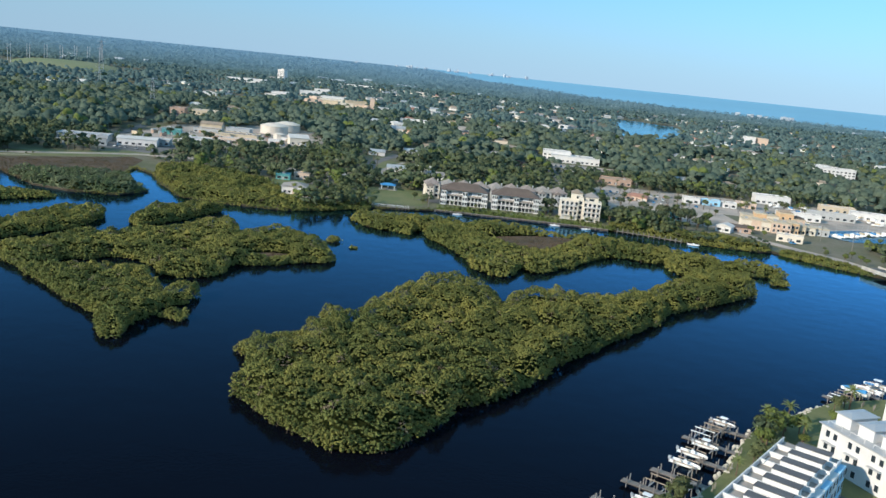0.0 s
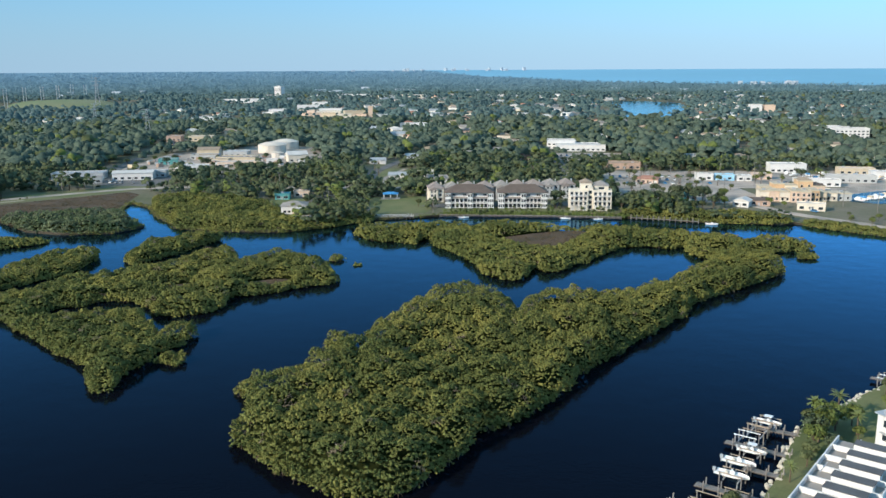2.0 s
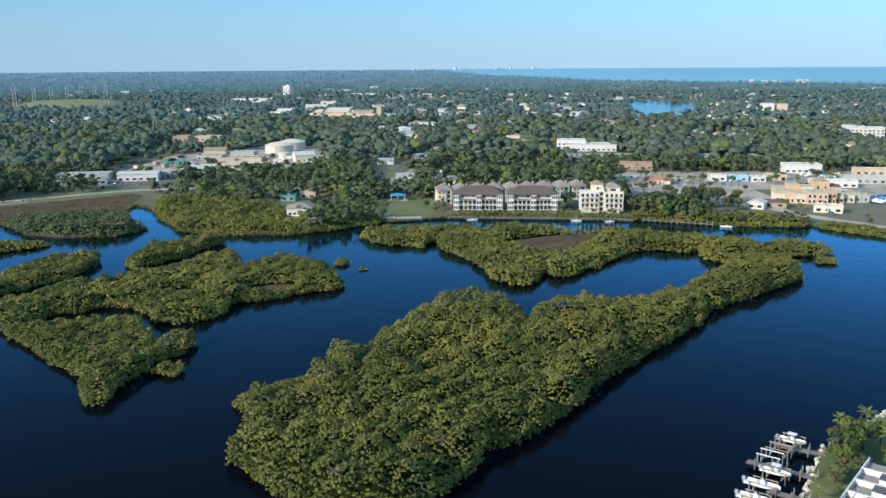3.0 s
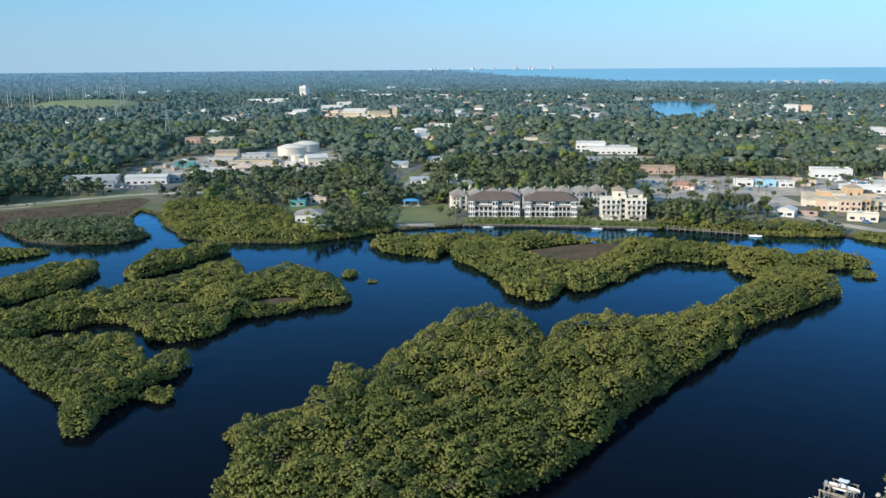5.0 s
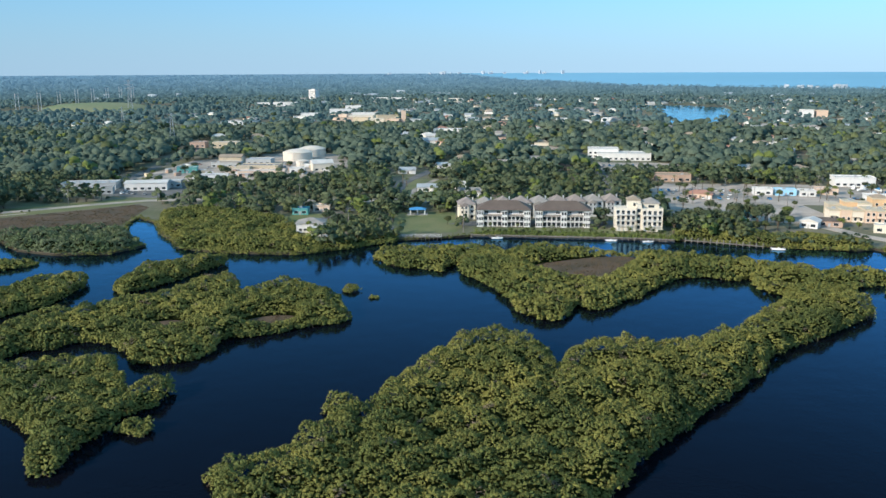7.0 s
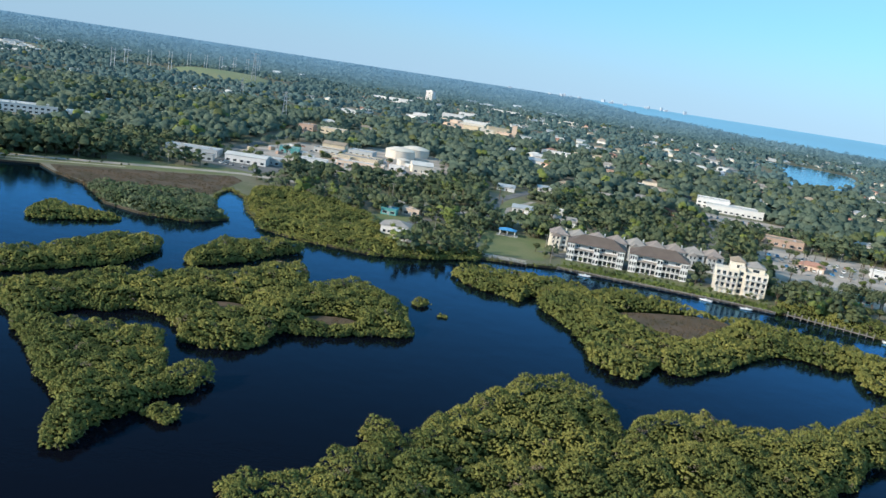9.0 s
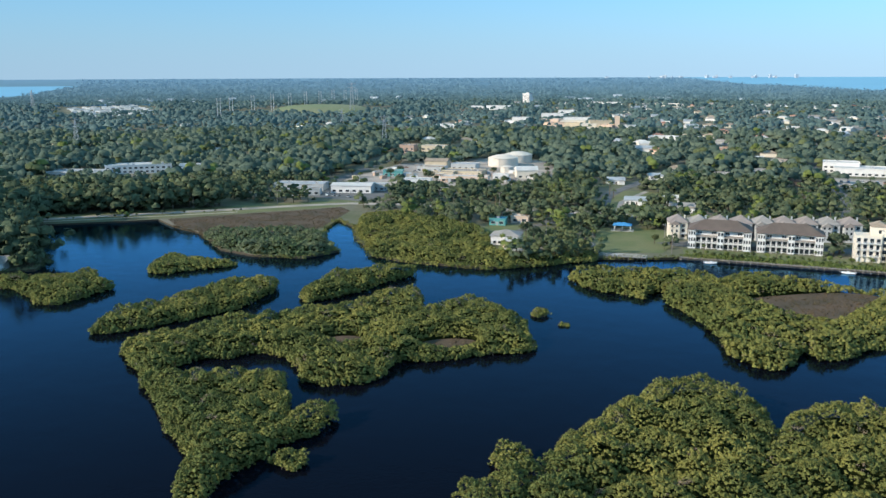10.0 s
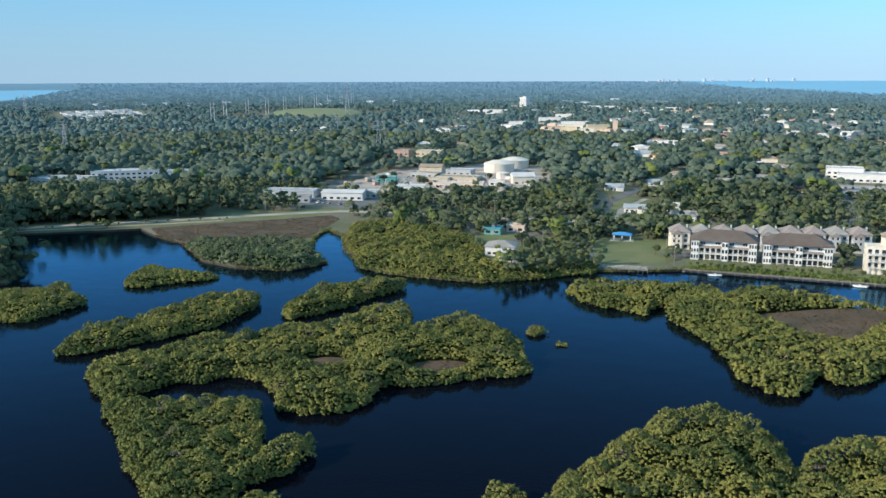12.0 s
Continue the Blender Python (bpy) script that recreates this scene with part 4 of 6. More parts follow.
commercial(425, 1056, 34, 18, 8.6, WHITE, ROOF_WHITE, "long white block with flat roof", -5, 80)
commercial(491, 1560, 20, 18, 12, WHITE, ROOF_TAN, "cream apartment block beside the lake", -5, 110)
commercial(515, 1560, 18, 18, 11, PINK, ROOF_TAN, "pinkish apartment block beside the lake", -5, 110)
commercial(-538, 2010, 60, 26, 8.5, WHITE, ROOF_WHITE, "long white store far off", 8, 140)
commercial(-590, 2030, 36, 26, 7, WHITE, ROOF_WHITE, "white warehouse far off among trees", 8, 140)
commercial(-362, 1546, 36, 22, 7.0, WHITE, ROOF_METAL, "white metal-roofed hall among trees", 6, 110)
commercial(-340, 1826, 32, 22, 8.0, WHITE, ROOF_WHITE, "plain white store far off", 6, 130)
commercial(-91, 1184, 36, 16, 5, WHITE, ROOF_METAL, "low white hall with metal roof", -2, 70)
for x, y, w, d, h, wall, roof, label, turn in ((-270, 1392, 26, 18, 8, PINK, ROOF_TAN, "pinkish front wing of the shopping centre", 12), (-240, 1366, 24, 16, 9.5, TAN, ROOF_TAN, "tan arcade wing of the shopping centre", -6),
                                               (-212, 1350, 22, 16, 8.5, CREAM, ROOF_WHITE, "cream arcade wing of the shopping centre", 8), (-186, 1338, 20, 14, 9, PINK, ROOF_RED, "pink-beige wing with red roof", -10),
                                               (-170, 1345, 7, 7, 21, PINK, ROOF_TAN, "slim pinkish clock tower of the shopping centre", 6), (-152, 1352, 16, 14, 8, WHITE, ROOF_GREY, "white corner shop of the shopping centre", 14),
                                               (-252, 1436, 40, 20, 9, CREAM, ROOF_WHITE, "cream middle hall of the shopping centre", 4), (-206, 1424, 34, 18, 10, TAN, ROOF_TAN, "tan middle hall of the shopping centre", 16),
                                               (-296, 1470, 30, 20, 9, PINK, ROOF_METAL, "pink side hall of the shopping centre", -14), (-262, 1520, 44, 24, 9, WHITE, ROOF_WHITE, "white back wing of the shopping centre", 4),
                                               (-318, 1590, 38, 24, 12, WHITE, ROOF_WHITE, "tall white store of the shopping centre", 10), (-352, 1440, 30, 18, 7.5, WHITE, ROOF_GREY, "white shop beside the shopping centre", -20)):
    commercial(x, y, w, d, h, wall, roof, label, turn, 52)
commercial(-436, 1344, 34, 16, 5, WHITE, ROOF_WHITE, "low white building among trees", 8, 80)
commercial(-20, 1040, 16, 12, 4.5, BRICKRED, ROOF_RED, "red-roofed building among trees", 0, 70)
commercial(-353, 2400, 100, 26, 6, WHITE, ROOF_WHITE, "very long plain white store far off", 6, 120)
commercial(-180, 2300, 60, 26, 7, CREAM, ROOF_WHITE, "cream store far off among trees", 4, 120)


def orange_resort(x, y, turn):
    """A cluster of stepped stucco blocks."""
    top = thing("resort_hotel", pose(x, y, LAND, 0, 0, turn), "orange and peach stucco waterfront resort of stepped blocks", "hotel")
    for x0, y0, x1, y1, z, mat in ((-22, -2, -16.5, 9, 5.6, CREAM), (-16.3, -3.5, -11, 9, 6.2, PINK), (-10.8, -5, -5, 9, 5.8, CREAM), (-4.8, -7, 0.5, 8, 6.6, PINK), (0.7, -8, 6.5, 8, 6.4, PINK),
                                   (6.7, -5, 12, 9, 7.0, ORANGE), (12.2, -2, 17, 9, 5.6, TAN), (17.2, 1, 24, 12, 4.6, CREAM), (24.3, 3, 33, 13, 4.2, GREYWALL),
                                   (-12, 9.5, -5.2, 20, 8.8, ORANGE), (-5, 8.6, 2.5, 20, 8.0, CREAM), (2.8, 9.4, 11.5, 21, 10.8, ORANGE), (11.8, 10, 19, 22, 7.6, PINK), (-19, 12, -12.3, 24, 6.4, TAN)):
        block = part("block", Mesh().box(x0, y0, 0, x1, y1, z), mat, top)
        part("cornice", Mesh().box(x0 - .25, y0 - .25, z, x1 + .25, y1 + .25, z + .5), TAN, top)
        k = max(2, int((x1 - x0) / 3))
        for s in range(int(z / 3.2)):
            for i in range(k):
                window(block, x0 + (x1 - x0) * (i + .5) / k, y0, 0.9 + 3.1 * s, 1.3, 1.6)
    part("tower_roof", Mesh().hip(3.5, 11, 10.8, 19, 11.4, 2.0, .5), ROOF_TAN, top)
    part("side_roof", Mesh().hip(12, 11, 18.8, 21, 8.15, 1.6, .4), ROOF_BROWN, top)
    for x0, y0 in ((-20, -3.2), (-9, -6.2), (2, -9.2), (14, -3.4), (20, -.4)):
        part("awning", Mesh().box(x0 - 1.8, y0, 2.7, x0 + 1.8, y0 + 1.2, 2.85), ROOF_TAN, top)
    for x0, y0, z in ((-19, 3, 6.1), (-8, 2, 6.3), (-2, 0, 7.1), (4, 1, 6.9), (-8, 14, 9.3), (15, 4, 6.1), (28, 8, 4.7)):
        part("roof_plant", Mesh().box(x0 - .9, y0 - .7, z, x0 + .9, y0 + .7, z + 1.1), STEEL, top)
    clear(x - 28, y - 30, x + 30, y + 30)


orange_resort(195, 540, -6)


TANKWHITE = material("cream_tank_paint", (0.64, 0.57, 0.48), 0.6, vary=0.1, scale=0.15, fine=2)


def tank(x, y, r, h, label):
    top = thing("storage_tank", pose(x, y, LAND), label, "tank", "large white tanks")
    part("shell", Mesh().ring(0, 0, [(r, 0), (r, h)], 40), TANKWHITE, top)
    part("dome", Mesh().ring(0, 0, [(r + .25, h + .02), (r + .25, h + .35), (r * .8, h + r * .10), (r * .5, h + r * .19), (r * .2, h + r * .23), (.05, h + r * .235)], 40), TANKWHITE, top)
    for i in range(6):
        part("hoop", Mesh().ring(0, 0, [(r + .03, h * i / 6 + .4), (r + .07, h * i / 6 + .45), (r + .07, h * i / 6 + .55), (r + .03, h * i / 6 + .6)], 40, False), WHITE, top)
    lad = Mesh()
    for s in (-.3, .3):
        lad.beam((r * .0 + s, -r - .2, 0), (s, -r - .2, h + .8), .08)
    for i in range(int(h / .5)):
        lad.beam((-.3, -r - .2, .4 + i * .5), (.3, -r - .2, .4 + i * .5), .05)
    part("ladder", lad, STEEL, top)


tank(-203, 842, 13.6, 7.4, "large round white tank with shallow dome")
tank(-198, 878, 13.2, 7.2, "second large round white tank behind the first")
tank(-186, 792, 5.6, 4.6, "small round white settling tank")
clear(-240, 770, -165, 900)


def apartment_tower(x, y):
    top = thing("apartment_tower", pose(x, y, LAND, 0, 0, -28), "white high-rise block far off among trees", "tower block")
    part("wall", Mesh().box(-12, 0, 0, 12, 14, 29), WHITE, top)
    part("roof", Mesh().box(-12.3, -.3, 29, 12.3, 14.3, 29.8), ROOF_WHITE, top)
    part("lift_house", Mesh().box(-4, 5, 29.8, 4, 11, 32), WHITE, top)
    for s in range(8):
        for i in range(7):
            window(top, -10.8 + 3.6 * i, 0, 1.2 + 3.3 * s, 2.2, 1.7)
    clear(x - 30, y - 60, x + 30, y + 20)


apartment_tower(-553, 2350)


def house_kind(k, wall, roof, gable):
    """One small suburban house, kept to be copied."""
    g = np.random.default_rng(k)
    w, d = g.uniform(11, 16), g.uniform(8, 10)
    top = thing("house", pose(0, 0, -50), "", "house", "small suburban houses")
    part("wall", Mesh().box(-w / 2, 0, 0, w / 2, d, 3.0), wall, top)
    part("roof", Mesh().hip(-w / 2, 0, w / 2, d, 3.0, 2.2, .6, gable), roof, top)
    part("garage", Mesh().box(w / 2 - 4.5, -2.6, 0, w / 2, 0, 2.8), wall, top)
    part("garage_roof", Mesh().hip(w / 2 - 4.5, -2.6, w / 2, 2, 2.85, 1.5, .4, gable), roof, top)
    part("garage_door", Mesh().box(w / 2 - 3.7, -2.68, 0, w / 2 - .8, -2.58, 2.2), WHITE, top)
    for v in (-w * .36, -w * .14):
        window(top, v, 0, .9, 1.6, 1.2)
    part("door", Mesh().box(.2, -.06, 0, 1.2, .03, 2.05), DARKWOOD, top)
    window(top, -w / 2, d / 2, .9, 1.4, 1.2, "x")
    return top


KINDS = [house_kind(*a) for a in ((1, WHITE, ROOF_GREY, False), (2, WHITE, ROOF_WHITE, True), (3, CREAM, ROOF_TAN, False), (4, PINK, ROOF_RED, False), (5, GREYWALL, ROOF_GREY, True), (6, WHITE, ROOF_METAL, True), (7, CREAM, ROOF_WHITE, False))]
NAMES = ["white house with grey shingle roof", "white gabled house with pale roof", "cream house with tan hipped roof", "pinkish house with red tiled roof",
         "grey gabled house with grey roof", "white house with shiny metal roof", "cream house with white roof"]


FAR_KINDS = {}


def far_house(k, x, y, turn, front):
    """A house too far off for its windows to show."""
    at = pose(x, y, LAND, 0, 0, turn)
    if k not in FAR_KINDS:
        g = np.random.default_rng(k)
        w, d = g.uniform(14, 20), g.uniform(10, 13)
        top = thing("house", at, NAMES[k], "house", "small suburban houses")
        part("wall", Mesh().box(-w / 2, 0, 0, w / 2, d, 3.6), (WHITE, WHITE, CREAM, PINK, GREYWALL, WHITE, CREAM)[k], top)
        part("roof", Mesh().hip(-w / 2, 0, w / 2, d, 3.6, 2.8, .6, k in (1, 4, 5)), (ROOF_GREY, ROOF_WHITE, ROOF_TAN, ROOF_RED, ROOF_GREY, ROOF_METAL, ROOF_WHITE)[k], top)
        FAR_KINDS[k] = top
    else:
        copy_thing(FAR_KINDS[k], at)
    clear(x - 10, y - front, x + 10, y + 12)


def house(k, x, y, turn, front=26, size=1.0):
    """The kinds themselves are set down first, the rest are copies."""
    at = pose(x, y, LAND, 0, 0, turn)
    if KINDS[k].matrix_basis.translation.z < -10:
        ob = KINDS[k]
        ob.matrix_basis = at
    else:
        ob = copy_thing(KINDS[k], at)
    tagged(ob, NAMES[k], "house")
    clear(x - 8, y - front, x + 8, y + 11)
    return ob


house(5, -87, 741, 10, 30)
house(3, 119, 619, -14, 34)
house(5, -60, 640, 4, 14)
house(1, -40, 655, 0, 14)
house(4, -30, 622, 0, 12)
LAKE_SHAPE = [(298, 2035), (335, 2040), (378, 2030), (409, 1965), (446, 1929), (400, 1700), (345, 1510), (298, 1390), (262, 1275), (236, 1290), (232, 1375), (268, 1630), (284, 1800), (262, 1900), (240, 1990)]
LAKE_EDGE = np.array(LAKE_SHAPE, dtype=float)
g = np.random.default_rng(5)
for x0, x1, y0, y1, count, back in ((30, 260, 760, 1000, 16, 40), (-150, 60, 900, 1150, 14, 45), (140, 420, 900, 1300, 46, 60), (-120, 160, 1150, 1500, 36, 60), (260, 620, 1050, 1500, 46, 70),
                                    (-480, -240, 1050, 1500, 16, 60), (-900, -420, 800, 1500, 20, 50), (-600, 800, 1550, 2450, 170, 110), (280, 420, 700, 860, 8, 40), (-60, 60, 740, 860, 5, 40)):
    for _ in range(count):
        x, y = g.uniform(x0, x1), g.uniform(y0, y1)
        wet, shore = inside(LAKE_EDGE, np.array([[x, y]]))
        if not wet[0] and shore[0] > 14 and all(not (a - 12 < x < c + 12 and b + 4 < y < d + 6) for a, b, c, d in CLEAR):
            (house if y < 1000 else far_house)(int(g.integers(0, 7)), x, y, g.uniform(-40, 40), back * g.uniform(1.0, 1.7))


def trailer_park():
    """Rows of pale mobile homes, far off to the west."""
    base = thing("mobile_home", pose(-1390, 1640, LAND), "white mobile home with pale roof", "mobile home", "mobile homes in rows")
    part("wall", Mesh().box(-6, 0, 0, 6, 4, 2.8), WHITE, base)
    part("roof", Mesh().hip(-6, 0, 6, 4, 2.8, .9, .2, True), ROOF_WHITE, base)
    for i in range(17):
        for j in range(7):
            if (i + j) and (i * 7 + j * 3) % 6:
                u, v = (i + .3 * math.sin(j * 5.1 + i)) / 17, (j + .3 * math.sin(i * 3.7)) / 7
                copy_thing(base, pose(-1195 - 390 * u + 10 * v, 1420 + 390 * u + 235 * v, LAND, 0, 0, (i * 37 + j * 53) % 80))
    for i in range(8):
        clear(-1640 + 52 * i, 1770 - 52 * i, -1560 + 52 * i, 2090 - 52 * i)


trailer_park()

# ---- south bank: docks, boats, white townhouses ----
ROW_TURN = 53.7


def white_row():
    """Eight white flat-roofed townhouses with roof terraces, in one terrace along the bank; local x runs along it, +y faces the river."""
    u, d, h = 5.3, 12.2, 9.0
    for i in range(-2, 7):
        at = pose(50.0, 146.7, LAND, 0, 0, ROW_TURN) @ pose(u * i, 0, 0)
        wall = BLUEWALL if i % 2 == 0 else WHITE
        top = thing("row_house", at, "white flat-roofed row house with walled roof terrace", "row house", "white row houses on the bank")
        part("wall", Mesh().box(0, -d, 0, u, 0, h), WHITE, top)
        part("street_front", Mesh().box(.2, -d - 1.2, 0, u - .2, -d, h - .6), wall, top, "light blue street front" if i % 2 == 0 else "white street front")
        part("roof", Mesh().box(0.02, -d + .02, h, u - .02, -.02, h + .06), ROOF_GREY, top)
        part("party_wall", Mesh().box(-.16, -d - .3, h, .16, .05, h + 1.15), WHITE, top)
        part("parapet", Mesh().box(.16, -.25, h, u - .16, .02, h + 1.1), WHITE, top)
        part("parapet", Mesh().box(.16, -d - .1, h, u - .16, -d + .15, h + .6), WHITE, top)
        part("stair_house", Mesh().box(.16, -d + 1.4, h, 2.5, -4.0, h + 2.0), WHITE, top)
        part("stair_house_roof", Mesh().box(.1, -d + 1.2, h + 2.0, 2.75, -3.9, h + 2.15), SLATE, top)
        part("terrace_wall", Mesh().box(2.5, -4.3, h, u - .16, -4.1, h + 1.3), WHITE, top)
        part("pergola", Mesh().box(.4, -2.2, h + 2.1, u - .4, -2.05, h + 2.2) if i == 3 else Mesh().box(3.4, -8.0, h, 4.3, -7.0, h + .9), STEEL, top)
        for s in range(3):
            for v in (1.4, 3.9):
                window(top, v, .0, .6 + 2.95 * s, 1.4, 1.9)
                o = window(top, v, -d - 1.2, .7 + 2.8 * s, 1.3, 1.6)
        for o in [c for c in top.children if c.name.startswith("window") and abs(c.location.y) < .01]:
            o.rotation_euler.z = math.pi
        for s in (1, 2):
            part("balcony", Mesh().box(.4, 0, 2.9 * s, u - .4, 1.2, 2.9 * s + .15).box(.4, 1.12, 2.9 * s + .95, u - .4, 1.2, 2.9 * s + 1.05), WHITE, top)
        if i == 6:
            for s in range(3):
                for v in (-9.5, -6.5, -3):
                    window(top, u, v, .8 + 2.9 * s, 1.2, 1.5, "+x")


white_row()


def white_villa(x, y, turn, w, d, h, label):
    """A tall white house block with small grey-roofed roof rooms; local -y is the front."""
    top = thing("white_block", pose(x, y, LAND, 0, 0, turn), label, "apartment building", "white blocks on the bank")
    part("wall", Mesh().box(0, 0, 0, w, d, h), WHITE, top)
    part("eave", Mesh().box(-.5, -.5, h, w + .5, d + .5, h + .25), ROOF_METAL, top)
    for i in range(int(w // 6.5)):
        a = 1.0 + 6.5 * i
        part("roof_room", Mesh().box(a, 3, h + .25, a + 4.2, d - 2, h + 2.9), WHITE, top)
        part("roof_room_roof", Mesh().hip(a, 3, a + 4.2, d - 2, h + 2.9, .7, .4), ROOF_METAL, top)
        part("roof_railing", Mesh().box(a, .6, h + 1.1, a + 4.2, .68, h + 1.2).box(a, .6, h + .25, a + .08, .68, h + 1.1).box(a + 4.1, .6, h + .25, a + 4.2, .68, h + 1.1), WHITE, top)
        for s in range(3):
            for v in (1.2, 3.4):
                window(top, a + v, 0, .9 + 3.0 * s, 1.1, 1.5)
        part("awning", Mesh().box(a + .4, -.9, 5.6, a + 4.0, 0, 5.75), ROOF_METAL, top)
    for s in range(3):
        for v in (3, 6.5, 10):
            if v < d - 1:
                window(top, 0, v, .9 + 3.0 * s, 1.1, 1.5, "x")
    return top


white_villa(85.6, 189.5, -66.8, 26, 13, 9.3, "white three-storey block with small grey-roofed roof rooms")
white_villa(113.5, 216.5, -66.8, 26, 13, 10.2, "white three-storey block beside the upper docks")
strip("road", [(58, 118), (76, 142), (90, 163), (78, 174)], 6, LAND + .12, ASPHALT, "dark grey drive between the white houses", "drive")


def piling(parent, x, y, h=2.6, r=.14):
    part("piling", Mesh().ring(x, y, [(r, -1.5), (r, h), (r * 1.3, h), (.02, h + .3)], 8), TIMBER, parent)


def dock(ax, ay, bx, by, label="grey timber boat dock on piles"):
    """A plank dock from the bank (a) out into the river (b)."""
    n = math.hypot(bx - ax, by - ay)
    top = thing("dock", pose(ax, ay, 0, 0, 0, math.degrees(math.atan2(by - ay, bx - ax))), label, "dock", "boat docks on the bank")
    for s in (-.75, 0, .75):
        part("stringer", Mesh().box(0, s - .08, .75, n, s + .08, 1.0), DARKWOOD, top)
    plank = None
    for i in range(int(n / .5)):
        if plank is None:
            plank = Mesh().box(.02, -.9, 1.0, .47, .9, 1.06).data("plank", TIMBER)
        part("plank", plank, None, top, at=pose(.5 * i, 0, 0))
    for i in range(int(n / 3) + 1):
        for s in (-.95, .95):
            piling(top, min(n, 3.0 * i + .2), s, 2.3)
    return top


def hull(l, w, h):
    """A planing hull with a flared bow, along +x."""
    m, k = Mesh(), 9
    for i in range(k):
        t = i / (k - 1)
        b = w / 2 * (1 - max(0, (t - .45) / .55) ** 2.2) * (.92 + .08 * min(1, t / .3))
        z = h * (1 + .35 * max(0, t - .3))
        keel = .02 + h * .55 * max(0, (t - .55) / .45) ** 2
        m.v += [(t * l - l / 2, -b, z), (t * l - l / 2, -b * .88, keel + h * .38), (t * l - l / 2, 0, keel), (t * l - l / 2, b * .88, keel + h * .38), (t * l - l / 2, b, z),
                (t * l - l / 2, b * .86, z), (t * l - l / 2, b * .8, z - .3), (t * l - l / 2, -b * .8, z - .3), (t * l - l / 2, -b * .86, z)]
    m.f = [(i * 9 + j, i * 9 + (j + 1) % 9, (i + 1) * 9 + (j + 1) % 9, (i + 1) * 9 + j) for i in range(k - 1) for j in range(9)] + [tuple(range(9))]
    return m


def boat(x, y, z, turn, l=7.5, top_kind="canopy", label="white centre-console motorboat on a lift", cover=None, group="moored motorboats"):
    w = l * .31
    b = thing("motorboat", pose(x, y, z, 0, 0, turn), label, "boat", group)
    part("hull", hull(l, w, l * .15), GELCOAT, b)
    s = l / 7.5
    part("console", Mesh().box(-.5 * s, -.45 * s, .8 * s, .5 * s, .45 * s, 1.9 * s), GELCOAT, b)
    part("windscreen", Mesh().add([(.5 * s, -.45 * s, 1.9 * s), (.5 * s, .45 * s, 1.9 * s), (.2 * s, .45 * s, 2.35 * s), (.2 * s, -.45 * s, 2.35 * s), (.42 * s, -.45 * s, 1.9 * s), (.42 * s, .45 * s, 1.9 * s), (.12 * s, .45 * s, 2.35 * s), (.12 * s, -.45 * s, 2.35 * s)],
                                     [(0, 1, 2, 3), (7, 6, 5, 4), (0, 3, 7, 4), (1, 5, 6, 2), (3, 2, 6, 7)]), GLASS, b)
    part("seat", Mesh().box(-1.7 * s, -.5 * s, .8 * s, -1.0 * s, .5 * s, 1.35 * s), CREAM, b)
    part("outboard_motor", Mesh().box(-l / 2 - .75 * s, -.22 * s, .75 * s, -l / 2 - .05, .22 * s, 1.6 * s).box(-l / 2 - .55 * s, -.1 * s, -.1, -l / 2 - .3 * s, .1 * s, .75 * s), STEEL, b)
    if top_kind == "canopy":
        part("canopy", Mesh().box(-1.3 * s, -.9 * s, 2.75 * s, 1.1 * s, .9 * s, 2.85 * s), cover or GELCOAT, b)
        for u in (-1.0, .6):
            for v in (-.7, .7):
                part("canopy_post", Mesh().beam((u * s, v * s, .9 * s), (u * .9 * s, v * s, 2.75 * s), .06), STEEL, b)
    elif top_kind == "cover":
        part("boat_cover", Mesh().add([(-l * .45, -w * .5, l * .16), (l * .3, -w * .47, l * .18), (l * .47, 0, l * .22), (l * .3, w * .47, l * .18), (-l * .45, w * .5, l * .16), (-l * .42, 0, l * .27), (l * .2, 0, l * .27)],
                                         [(0, 1, 6, 5), (1, 2, 6), (2, 3, 6), (3, 4, 5, 6), (4, 0, 5)]), cover or BLUECOVER, b)
    return b


def boat_lift(x, y, turn, l=4.4, w=3.0, h=2.5):
    """Four piles that carry two long beams with a cradle."""
    top = thing("boat_lift", pose(x, y, 0, 0, 0, turn), "boat lift with pale beams on timber piles", "boat lift", "boat lifts at the docks")
    for u in (-l / 2, l / 2):
        for v in (-w / 2, w / 2):
            part("pile", Mesh().ring(u, v, [(.13, -1.5), (.13, h)], 8), TIMBER, top)
    for v in (-w / 2, w / 2):
        part("top_beam", Mesh().box(-l / 2 - .3, v - .08, h, l / 2 + .3, v + .08, h + .16), ROOF_TAN if int(x) % 2 else GELCOAT, top)
    for u in (-l / 3, l / 3):
        part("cradle_beam", Mesh().box(u - .1, -w / 2, .95, u + .1, w / 2, 1.15), STEEL, top)
        for v in (-w / 2 + .1, w / 2 - .1):
            part("cable", Mesh().beam((u, v, 1.1), (u, v, h), .03), STEEL, top)


